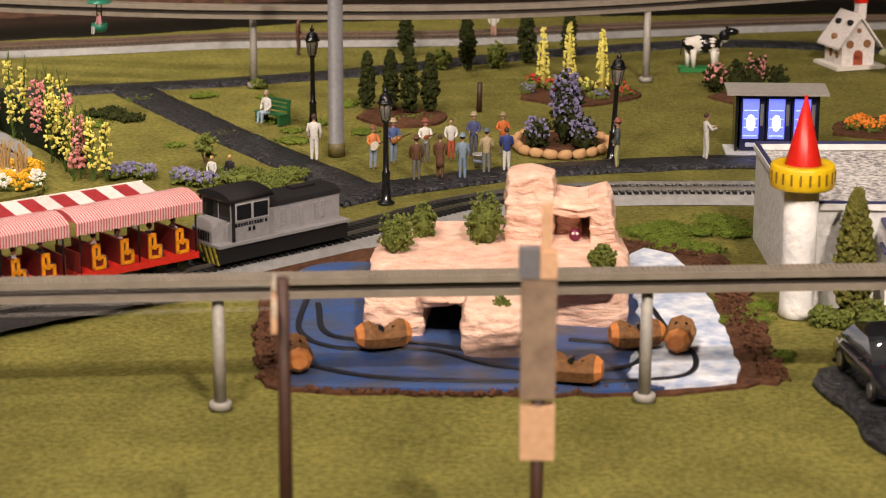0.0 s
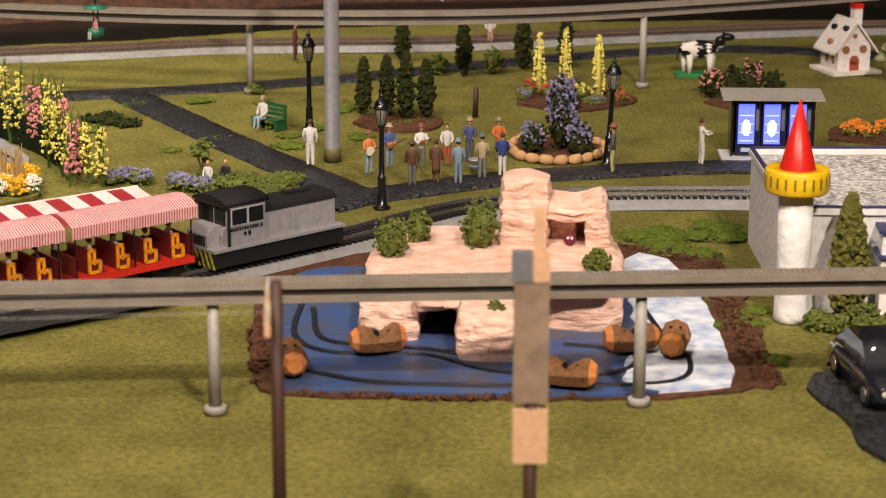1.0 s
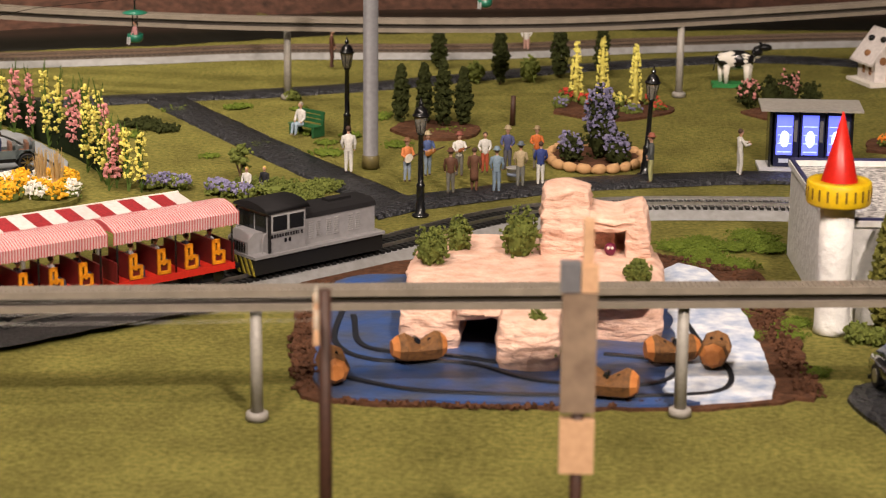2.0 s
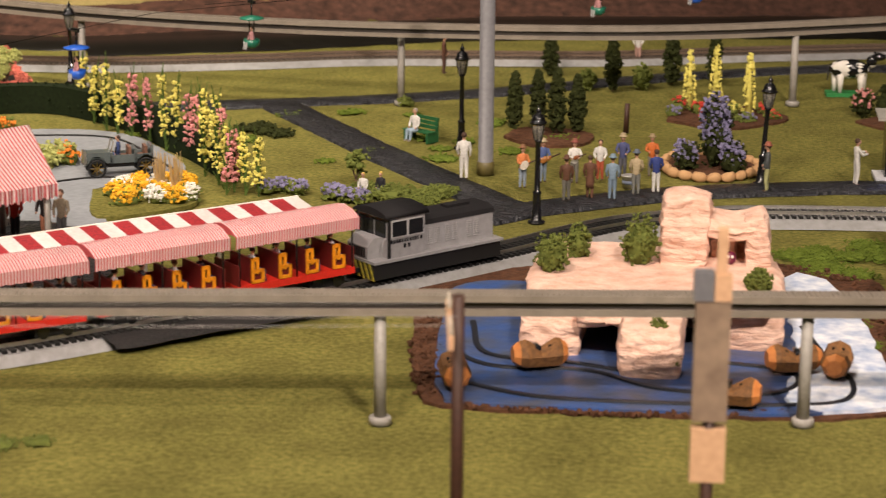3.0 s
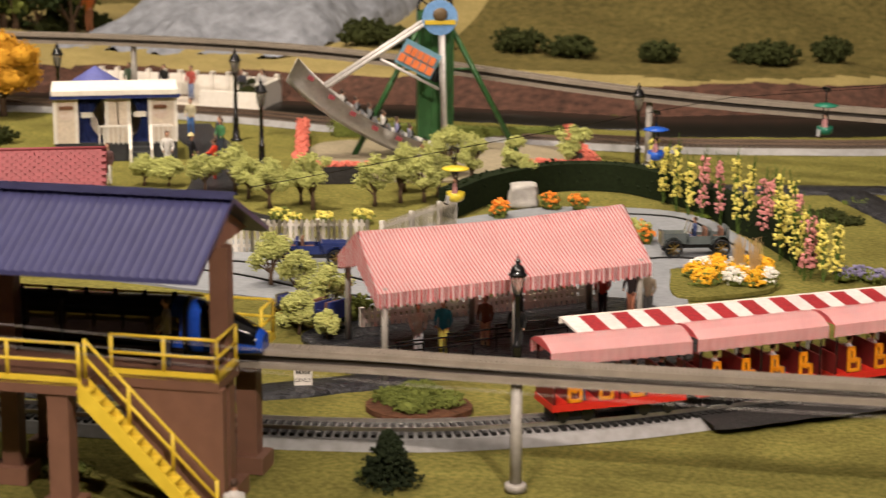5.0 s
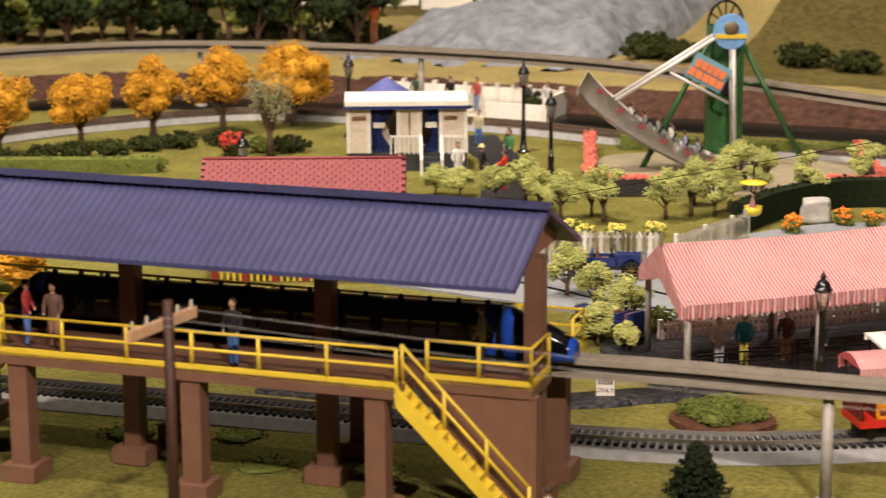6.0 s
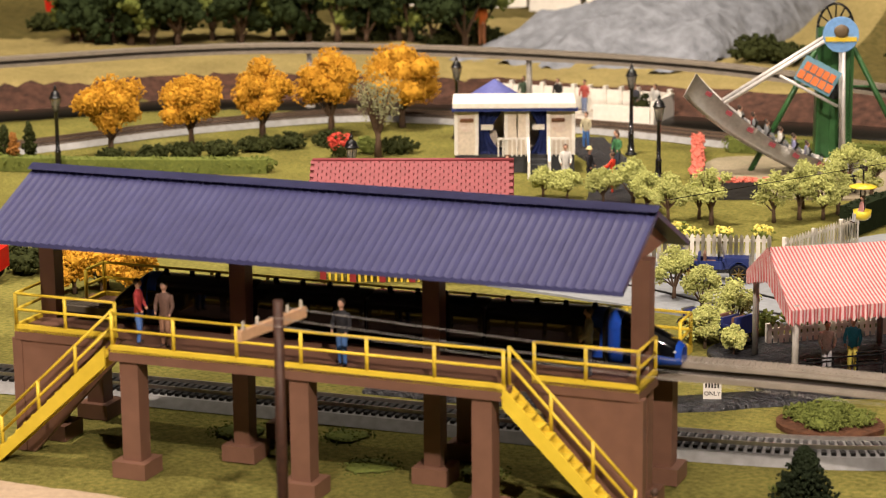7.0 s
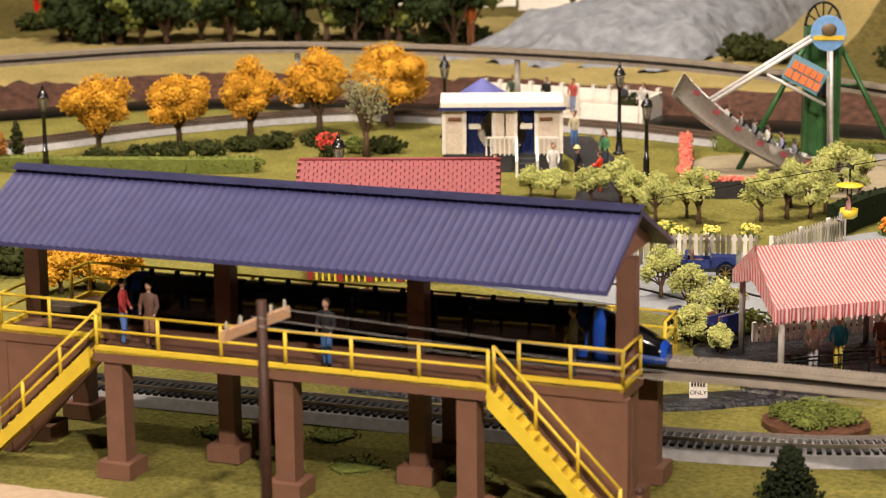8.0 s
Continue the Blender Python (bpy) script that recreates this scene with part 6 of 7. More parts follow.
# lime bushes and beds round the ride
for x, y, h, w in ((-560, 1022, 38, 34), (-482, 940, 40, 40), (-491, 912, 26, 30), (-528, 995, 32, 34), (-466, 900, 20, 22)):
    tree(x, y, h * 1.12, w * 0.95, LIME, "small lime green tree by the car ride", 1500, 1.0, 0.25, clumps=11, puff=0.19, core=0.5)
for x, y, h, w in ((-806, 1307, 24, 36), (-785, 1312, 22, 32), (-721, 1309, 36, 40), (-700, 1290, 30, 34), (-668, 1262, 36, 36), (-632, 1268, 42, 38), (-650, 1285, 30, 36), (-590, 1300, 38, 40), (-575, 1320, 40, 36), (-588, 1363, 38, 34), (-558, 1330, 34, 36), (-574, 1437, 40, 40), (-553, 1353, 42, 38), (-540, 1400, 42, 36), (-497, 1392, 44, 36), (-470, 1470, 42, 36), (-745, 1300, 28, 34)):
    tree(x, y, h * 1.22, w * 0.9, LIME, "small lime green tree in the garden", 1300, 1.1, 0.3, clumps=11, puff=0.19, core=0.5)
for x, y in ((-620, 1200), (-600, 1215), (-640, 1220), (-575, 1235)):
    bush(x, y, 12, 18, OLIVE, "low yellow flowering plant behind the fence", 50, 2.0, 0, BLOOM_Y, 60)
for x, y in ((-478, 1290), (-449, 1334), (-427, 1340), (-352, 1255), (-345, 1240)):
    bush(x, y, 16, 18, OLIVE, "orange flowering plant by the car ride", 50, 2.0, 0, BLOOM_O, 80)
for x, y, w in ((-355, 1245, 28), (-362, 1225, 26)):
    bush(x, y, 20, w, LIME, "leafy yellow green shrub by the car ride", 160, 2.2)
for x, y, w in ((-474, 1340, 24),):
    bm = bmesh.new()
    crag(bm, -w / 2, w / 2, -9, 9, 0, 20, 3, 6)
    tagged(part("boulder", bm, mat("grey_stone", (0.46, 0.44, 0.40), 0.9, other=(0.3, 0.29, 0.27), grain=6, bump=1), at=spot(x, y, 0, 20)), "pale grey boulder behind the awning", "rock")
for x, y in ((-420, 1000), (-390, 1030), (-450, 985), (-360, 1050), (-470, 960)):
    bush(x, y, 18, 30, OLIVE, "low green shrub behind the awning", 130, 2.2)

# queue rails under the awning
for k in range(4):
    q = thing("queue_rail", -405 + 22 * k, 845 + 30 * k, 2.2, 42, "thin black queue rail on the paving", "railing", "queue rails")
    for z in (9, 15):
        bm = bmesh.new()
        rod(bm, (-26, 0, z), (26, 0, z), 0.6, n=5)
        part("handrail", bm, BLACK, q)
    for x in (-25, -8, 8, 25):
        bm = bmesh.new()
        rod(bm, (x, 0, 0), (x, 0, 15), 0.6, n=5)
        part("post", bm, BLACK, q)

# small round bed, sign and dark bush in front
slab("flower_bed", [(-361 + 32 * math.cos(0.5236 * i), 786 + 28 * math.sin(0.5236 * i)) for i in range(12)], 3.0, SOIL, "round soil bed on the lawn", rag=2)
for x, y, k in ((-376, 786, 9), (-361, 776, 9), (-348, 790, 9), (-364, 798, 11), (-361, 786, 15)):
    bush(x, y, k, 28, OLIVE, "low green plants in a round soil bed", 500, 1.1, 2)
ob = thing("notice_sign", -440, 800, 0, 22, "white notice sign with black letters on a post", "sign")
bm = bmesh.new()
box(bm, -5.4, 5.4, -0.8, 0.8, 0.5, 15.5)
part("board", bm, WHITE, ob)
bm = bmesh.new()
rod(bm, (0, 1.6, 0), (0, 1.6, 12), 0.7, n=6)
part("post", bm, POSTGREY, ob)
bm = bmesh.new()
for i in range(5):
    box(bm, -4.3 + i * 1.8, -3.1 + i * 1.8, -1.1, -0.7, 9.4, 12.2)
part("lettering", bm, BLACK, ob, "black bar lettering")
cu = bpy.data.curves.new("word", "FONT")
cu.body, cu.size, cu.align_x, cu.extrude = "ONLY", 3.7 * MM, "CENTER", 0.1 * MM
cu.materials.append(BLACK)
tx = new("word", cu)
tx.parent, tx.matrix_basis = ob, pose(0, -1.0 * MM, 4.6 * MM, 90, 0, 0)
ob = thing("fir_bush", -330, 657, 0, 0, "small dark green cone shaped fir bush on the lawn", "bush")
bm = bmesh.new()
rod(bm, (0, 0, 0), (0, 0, 26), 1.4, 0.4, 6)
part("trunk", bm, BARK, ob)
bm = bmesh.new()
for i in range(1500):
    t = random.random() ** 1.5
    foliage(bm, (0, 0, 2.5 + 27 * t), 17.5 * (1 - t) ** 0.75 + 1, 1, 1.3, 0, (1, 1, 0.25))
part("crown", bm, leafmat("fir_needle", (0.018, 0.026, 0.011), (0.006, 0.009, 0.004)), ob)


# ---- swinging ship ride ----
def ship_ride():
    ob = thing("ship_ride", -614, 1520, 0, 26.8, "swinging ship ride with green tower and silver arms", "fairground ride")
    TG = mat("tower_green", (0.03, 0.10, 0.03), 0.35)
    SV = mat("silver_paint", (0.62, 0.60, 0.58), 0.4, 0.2)
    bm = bmesh.new()
    for q in ((-15, 15, 20, 34, 0, 132), (-16.5, -13.5, 18, 36, 0, 132), (13.5, 16.5, 18, 36, 0, 132), (-4, 4, 18.5, 22, 0, 128)):
        box(bm, *q)
    tw = part("tower", bm, TG, ob)
    bm = bmesh.new()
    rod(bm, (0, 17, 74), (0, 21, 74), 7, n=20)
    rod(bm, (0, 15, 74), (0, 17, 74), 4, n=16)
    part("motor_cover", bm, BLACK, tw)
    bm = bmesh.new()
    n = 20
    for i in range(n):
        a0, a1 = math.pi * i / n, math.pi * (i + 1) / n
        rod(bm, (16 * math.cos(a0), 27, 132 + 16 * math.sin(a0) * 1.35), (16 * math.cos(a1), 27, 132 + 16 * math.sin(a1) * 1.35), 1.3, n=6)
    for i in range(1, 6):
        a0 = math.pi * i / 6
        rod(bm, (0, 27, 132), (16 * math.cos(a0), 27, 132 + 21 * math.sin(a0)), 0.8, n=5)
    part("top_hoop", bm, BLACK, tw)
    for s in (-1, 1):
        bm = bmesh.new()
        rod(bm, (s * 13, 24, 120), (s * 76, 16, 0), 2.4, 2.8, n=8)
        part("brace", bm, TG, ob)
        bm = bmesh.new()
        rod(bm, (s * 14, 24, 78), (s * 36, 22, 78), 1.2, n=6)
        part("tie_bar", bm, TG, ob)
    bm = bmesh.new()
    rod(bm, (0, -8, 130), (0, 20, 130), 5, n=14)
    part("axle", bm, SV, ob)
    bm = bmesh.new()
    rod(bm, (0, -11, 130), (0, -8, 130), 16, n=32)
    disc = part("hub_disc", bm, mat("sky_blue", (0.16, 0.33, 0.62), 0.5), ob, "blue round badge")
    bm = bmesh.new()
    blob(bm, (0, -12, 133), 7, 2, 0.1, 1, (1, 0.25, 0.9))
    part("badge_dome", bm, mat("badge_brown", (0.12, 0.08, 0.04), 0.5), disc)
    bm = bmesh.new()
    box(bm, -14, 14, -12.5, -11, 124, 128)
    part("badge_band", bm, YELLOW, disc)
    # the swinging gondola, held over to one side
    swing = Matrix.Translation((0, 0, 130)) @ Matrix.Rotation(radians(28), 4, "Y") @ Matrix.Translation((0, 0, -130))

    def put(bm):
        for v in bm.verts:
            v.co = swing @ v.co
            v.co.z = max(v.co.z, 2.0)
        return bm

    bm = bmesh.new()
    for s in (-1, 1):
        for y in (-9, 9):
            rod(bm, (s * 4, y, 128), (s * 62, y, 26), 1.9, n=8)
    arms = part("swing_arm", put(bm), SV, ob)
    bm = bmesh.new()
    rod(bm, (-30, -9, 72), (30, -9, 72), 1.5, n=6)
    part("cross_bar", put(bm), SV, arms)
    bm = bmesh.new()
    box(bm, -18, 18, -12, -10.5, 76, 100)
    sg = part("sign_board", put(bm), mat("sign_blue", (0.14, 0.30, 0.40), 0.5), arms)
    for z, w in ((88, 15), (79, 17)):
        bm = bmesh.new()
        for i in range(5):
            box(bm, -w + i * w * 0.41, -w + i * w * 0.41 + w * 0.34, -13.6, -12, z, z + 7.5)
        part("sign_lettering", put(bm), mat("sign_orange", (0.75, 0.20, 0.06), 0.5), sg, "orange lettering bars")
    bm = bmesh.new()
    rows = []
    for i in range(17):
        t = -1 + 2 * i / 16
        x = 96 * t
        z = 1 + 13 * abs(t) ** 2.4
        w = 13 * (1 - abs(t) ** 3) + 1.5
        rows.append([bm.verts.new(p) for p in ((x, -w, z + 17 + 7 * abs(t)), (x, -w * 0.9, z + 5), (x, 0, z), (x, w * 0.9, z + 5), (x, w, z + 17 + 7 * abs(t)))])
    for a, b in zip(rows, rows[1:]):
        for k in range(4):
            bm.faces.new((a[k], a[k + 1], b[k + 1], b[k])).smooth = True
    bmesh.ops.solidify(bm, geom=bm.faces[:], thickness=1.2)
    hull = part("hull", put(bm), SV, ob, "silver ship hull with red trim")
    bm = bmesh.new()
    for i in range(16):
        t = -1 + 2 * (i + 0.5) / 16
        w = 13 * (1 - abs(t) ** 3) + 2.2
        z = 1 + 13 * abs(t) ** 2.4 + 13 + 7 * abs(t)
        if i % 2:
            box(bm, 96 * t - 3, 96 * t + 3, -w - 0.6, -w + 0.8, z - 2, z + 2)
    part("hull_trim", put(bm), mat("trim_red", (0.22, 0.04, 0.05), 0.5), hull)
    for i in range(7):
        bm = bmesh.new()
        x = -42 + 14 * i
        box(bm, x, x + 2, -11, 11, 14, 26)
        box(bm, x, x + 7, -11, 11, 14, 17)
        part("seat", put(bm), BLACK, hull)
    for i in range(6):
        for y in (-6, 5):
            q = ob.matrix_basis @ ((swing @ Vector((-37 + 14 * i, y, 12))) * MM)
            figure("figurine", q.x / MM, q.y / MM, q.z / MM, 26.8, random.choice([WH, (0.4, 0.08, 0.06), GY, (0.3, 0.3, 0.5)]), GY, (0.06, 0.04, 0.03), 28, True, label="painted plastic rider figure in the ship", group="ship riders")


ship_ride()


def low_wall(pts, label):
    ob = thing("planter_wall", 0, 0, 0, 0, label, "wall")
    line = smooth(pts, 9)
    bm = bmesh.new()
    sweep(bm, line, [(-5.5, 0), (-5.5, 15), (5.5, 15), (5.5, 0)])
    part("wall", bm, mat("black_stone", (0.02, 0.018, 0.018), 0.7, bump=1), ob)
    bm = bmesh.new()
    for p in line:
        foliage(bm, (p.x, p.y, 16), 6.5, 26, 2.0, 0, (1, 1, 0.35))
    part("flower_cover", bm, mat("salmon_bloom", (0.62, 0.17, 0.12), 0.8, other=(0.45, 0.10, 0.07)), ob, "salmon red flowers along the top")


low_wall([(-770, 1570), (-728, 1470), (-684, 1376), (-628, 1392)], "dark planter wall topped with salmon flowers")
low_wall([(-521, 1630), (-490, 1550), (-456, 1474), (-505, 1450)], "dark planter wall topped with salmon flowers")
slab("pavement", [(-690, 1390), (-600, 1400), (-500, 1450), (-470, 1480), (-520, 1600), (-640, 1590), (-740, 1540)], 1.4, mat("sand_paving", (0.27, 0.22, 0.15), 0.85, other=(0.17, 0.15, 0.09), grain=4, bump=0.6), "sandy paved floor under the ship ride", rag=2)
ribbon("pavement", [(-900, 1590), (-860, 1530), (-800, 1450), (-755, 1340), (-720, 1250), (-640, 1200)], 42, 1.3, ASPHALT, "dark footpath past the white booth")
hedge([(-745, 1590), (-700, 1600), (-600, 1612), (-520, 1640)], 14, 14, "low rough hedge behind the ship ride", OLIVE, 14, 2.2)


# ---- white booth, red-roofed building, yellow trees ----
def booth():
    ob = thing("white_booth", -891, 1418, 0, 28, "white wooden booth with navy curtains and steps", "booth")
    NVY = mat("navy_cloth", (0.012, 0.028, 0.15), 0.7, other=(0.006, 0.012, 0.07), grain=4)
    CREAM = mat("cream_paint", (0.66, 0.57, 0.45), 0.6)
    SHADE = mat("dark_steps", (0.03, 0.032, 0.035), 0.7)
    deck, eave = 17, 60
    bm = bmesh.new()
    box(bm, -55, 55, -22, 22, 0, deck)
    part("floor", bm, SHADE, ob)
    for x in (-54, -35, -8, 12, 31, 54):
        bm = bmesh.new()
        box(bm, x - 1.6, x + 1.6, -23, -19.6, deck, eave)
        part("pillar", bm, WHITE, ob)
    bm = bmesh.new()
    box(bm, -55, 55, 18, 22, deck, eave)
    part("back_wall", bm, CREAM, ob)
    for x in (-55, 51):
        bm = bmesh.new()
        box(bm, x, x + 4, -19, 18, deck, eave)
        part("side_wall", bm, CREAM, ob)
    for x0, x1 in ((-52.4, -36.6), (-6.4, 1.6), (3, 10.4), (32.6, 52.4)):
        bm = bmesh.new()
        box(bm, x0, x1, -21.6, -20, deck, eave)
        part("wall_panel", bm, CREAM, ob)
    for x in (-44, 40):
        bm = bmesh.new()
        rod(bm, (x, -22.6, 45), (x, -21.4, 45), 6.8, n=24)
        pic = part("round_picture", bm, mat("picture_tan", (0.50, 0.36, 0.26), 0.6, other=(0.62, 0.56, 0.50), grain=3), ob)
        bm = bmesh.new()
        rod(bm, (x - 6, -22.9, 49.5), (x + 6, -22.9, 49.5), 1.8, n=8)
        part("picture_band", bm, mat("picture_brown", (0.22, 0.10, 0.05), 0.6), pic)
    for s, x, w in ((1, -33, 22), (-1, 29.6, 16)):
        bm = bmesh.new()
        rows = []
        for i in range(13):
            t = i / 12
            z = eave - 1 - (eave - deck - 1) * t
            wide = w * (1 - 0.55 * math.sin(math.pi * min(1, t * 0.95)) ** 1.5)
            rows.append([bm.verts.new((x + s * wide * j / 12, -18.2 + 1.1 * math.sin(j * 1.9 + 0.4 * t), z)) for j in range(13)])
        for r, q in zip(rows, rows[1:]):
            for j in range(12):
                bm.faces.new((r[j], r[j + 1], q[j + 1], q[j])).smooth = True
        bmesh.ops.solidify(bm, geom=bm.faces[:], thickness=0.6)
        cur = part("curtain", bm, NVY, ob, "gathered navy curtain")
        bm = bmesh.new()
        box(bm, min(x, x + s * 11), max(x, x + s * 11), -20.6, -19.4, 40, 45, Matrix.Translation((s * 2, 0, 0)))
        part("placard", bm, WHITE, cur, "small white placard")
    bm = bmesh.new()
    v = box(bm, -57, 56, -28, 26, eave + 2.4, eave + 5)
    for k in v:
        k.co.z += (k.co.y + 28) * 0.03
    part("roof", bm, WHITE, ob)
    bm = bmesh.new()
    box(bm, -57, 56, -29.4, -28.2, eave + 1.6, eave + 6)
    part("fascia", bm, WHITE, ob)
    bm = bmesh.new()
    box(bm, -58, 58, -28.8, -24, eave - 1.6, eave + 1.4)
    part("fascia_trim", bm, NVY, ob, "navy painted trim under the roof edge")
    for i in range(4):
        bm = bmesh.new()
        box(bm, 14, 30, -29 - 7 * i, -22.2 - 7 * i, 0, deck - 3.6 - 3.6 * i)
        part("step", bm, SHADE, ob)
    for x in (12.6, 31.4):
        bm = bmesh.new()
        rod(bm, (x, -22, deck + 16), (x, -51, 14), 1.7, n=4)
        part("hand_rail", bm, WHITE, ob)
        bm = bmesh.new()
        rod(bm, (x, -50, 0), (x, -50, 16), 1.7, n=4)
        part("newel", bm, WHITE, ob)
        for k in range(4):
            bm = bmesh.new()
            rod(bm, (x, -24 - 7 * k, 0), (x, -24 - 7 * k, deck + 15 - 4.4 * k), 1.1, n=4)
            part("baluster", bm, WHITE, ob)
    for x0, x1 in ((-16, 11), (33, 50)):
        bm = bmesh.new()
        box(bm, x0, x1, -25.6, -24, deck + 14.4, deck + 16.4)
        part("top_rail", bm, WHITE, ob)
        for k in range(int((x1 - x0) / 4.2) + 1):
            bm = bmesh.new()
            rod(bm, (x0 + 1 + 4.2 * k, -24.8, deck - 1), (x0 + 1 + 4.2 * k, -24.8, deck + 15), 0.9, n=4)
            part("baluster", bm, WHITE, ob)
    bm = bmesh.new()
    lathe(bm, [(24, 60), (23, 62), (0.5, 76)], 6, (-18, 56))
    part("rear_tent", bm, mat("tent_blue", (0.09, 0.10, 0.30), 0.7), ob, "blue pointed tent top")
    bm = bmesh.new()
    rod(bm, (-18, 56, 0), (-18, 56, 62), 2, n=8)
    part("tent_pole", bm, WHITE, ob)


booth()


def red_building():
    ob = thing("red_roofed_building", -767, 1012, 0, 27, "low building with red shingle roof and red posts", "building")
    TILE = mat("red_shingle", (0.20, 0.036, 0.043), 0.65, other=(0.15, 0.025, 0.03), grain=4)
    half, top, low, L = 36, 85, 60, 75
    for s in (-1, 1):
        bm = bmesh.new()
        v = [bm.verts.new(p) for p in ((-L - 1, 0, top), (L, 0, top), (L, s * half, low), (-L - 1, s * half, low))]
        bm.faces.new(v)
        bmesh.ops.solidify(bm, geom=bm.faces[:], thickness=2)
        part("roof_slope", bm, mat("roof_felt", (0.16, 0.03, 0.03), 0.8), ob)
    bm = bmesh.new()
    box(bm, -2.85, 2.85, -1.75, 1.75, 0, 0.7)
    first = part("shingle", bm, TILE, ob)
    tilt = math.degrees(math.atan2(top - low, half))
    k = 0
    for r in range(13):
        for i in range(23):
            x = -L + 3.2 + i * (2 * L - 8) / 22 + (1.5 if r % 2 else -1.5)
            t = (r + 0.5) / 13
            o = first if k == 0 else new("shingle", first.data)
            o.parent, o.matrix_basis = ob, spot(x, -half * t, top - (top - low) * t + 0.3, 0, tilt + 3.5)
            k += 1
    bm = bmesh.new()
    rod(bm, (-L, 0, top + 1), (L, 0, top + 1), 1.5, n=6)
    part("ridge", bm, TILE, ob)
    bm = bmesh.new()
    box(bm, -66, 66, -4, 28, 0, 64)
    part("wall", bm, mat("straw_wall", (0.50, 0.38, 0.16), 0.8), ob)
    for i in range(7):
        bm = bmesh.new()
        box(bm, -66 + i * 22 - 2.2, -66 + i * 22 + 2.2, -32, -28, 0, 63)
        part("post", bm, mat("dark_red_paint", (0.25, 0.02, 0.02), 0.5), ob)
        if i < 6:
            for j in range(4):
                bm = bmesh.new()
                box(bm, -62 + i * 22 + j * 4.6, -60.4 + i * 22 + j * 4.6, -31, -29.5, 0, 22)
                part("fence_slat", bm, YELLOW, ob)


red_building()
for x, y, h, w in ((-1264, 1293, 80, 70), (-1226, 1373, 76, 68), (-1175, 1423, 90, 64), (-1139, 1495, 90, 76), (-1100, 1571, 88, 92)):
    tree(x, y, h, w * 0.92, GOLD, "autumn tree with golden yellow foam leaves", 5200, 1.5, 0.30, clumps=13, puff=0.22)
tree(-1035, 1412, 88, 52, SAGE, "thin grey green tree with sparse leaves", 900, 1.1, 0.3, clumps=22, puff=0.22, core=0)
bush(-1055, 1425, 18, 24, OLIVE, "bushy red and green shrub on the lawn", 120, 2.2)
bush(-1070, 1400, 22, 26, CONIFER, "bright red flowering shrub on the lawn", 60, 2.4, 0, BLOOM_R, 180)
for x, y, w in ((-1219, 1300, 34), (-1200, 1325, 40), (-1175, 1350, 36), (-1160, 1388, 40), (-1140, 1415, 36), (-1110, 1445, 34), (-1030, 1440, 40), (-1245, 1270, 30)):
    bush(x, y, 16, w, CONIFER, "dark green spreading shrub under the trees", 170, 2.6)
hedge([(-1330, 1195), (-1240, 1225), (-1160, 1262), (-1085, 1300)], 14, 16, "clipped green hedge along the lawn", OLIVE, 16, 2.4)
for x, y, h, m in ((-1312, 1230, 42, CONIFER), (-1309, 1203, 36, leafmat("rust_leaf", (0.30, 0.13, 0.03), (0.16, 0.07, 0.02))), (-1330, 1215, 40, CONIFER)):
    conifer(x, y, h, 15, m, "slim cypress tree beside the hedge", 220)
for x, y in ((-955, 843), (-935, 850), (-915, 862), (-945, 868)):
    tree(x, y, 46, 40, GOLD, "autumn tree with golden yellow foam leaves", 1500, 1.6, 0.2)
for x, y in ((-1000, 890), (-985, 905), (-1030, 880)):
    bush(x, y, 24, 40, CONIFER, "dark green shrub by the platform", 200, 2.6)
wg = thing("red_wagon", -1052, 838, 0, 20, "small red farm wagon with black wheels", "wagon")
bm = bmesh.new()
box(bm, -30, 30, -10, 10, 10, 26)
part("body", bm, RED, wg)
for x in (-18, 18):
    for s in (-1, 1):
        bm = bmesh.new()
        rod(bm, (x, s * 10, 7), (x, s * 13, 7), 7, n=18)
        part("wheel", bm, TIE, wg)

# white terrace beyond the booth
ter = thing("white_terrace", -965, 1715, 0, 5, "white walled terrace with figures", "terrace")
for q in ((-110, 96, 22, 26, 0, 26), (-110, -106, -26, 22, 0, 24), (92, 96, -40, 22, 0, 26), (30, 92, -42, -38, 0, 20)):
    bm = bmesh.new()
    box(bm, *q)
    part("wall", bm, WHITE, ter)
bm = bmesh.new()
box(bm, -106, 92, -38, 22, 0, 3)
part("floor", bm, mat("terrace_floor", (0.5, 0.45, 0.38), 0.8), ter)
for i in range(12):
    bm = bmesh.new()
    box(bm, -108 + i * 18, -104 + i * 18, 20, 27.5, 0, 30)
    part("pier", bm, WHITE, ter)
for x, y, c in ((-990, 1712, (0.02, 0.02, 0.02)), (-960, 1715, (0.5, 0.1, 0.08)), (-900, 1712, (0.06, 0.06, 0.08)), (-880, 1718, WH), (-1030, 1710, (0.1, 0.15, 0.1))):
    figure("figurine", x, y, 3, 270, c, (0.2, 0.25, 0.4), label="painted plastic figure on the white terrace")
bush(-885, 1695, 30, 24, CONIFER, "dark green shrub on the white terrace", 140, 2.4, 3)


# ---- far hills ----
def on_ground(x, y):
    return hill(x, y) - 1


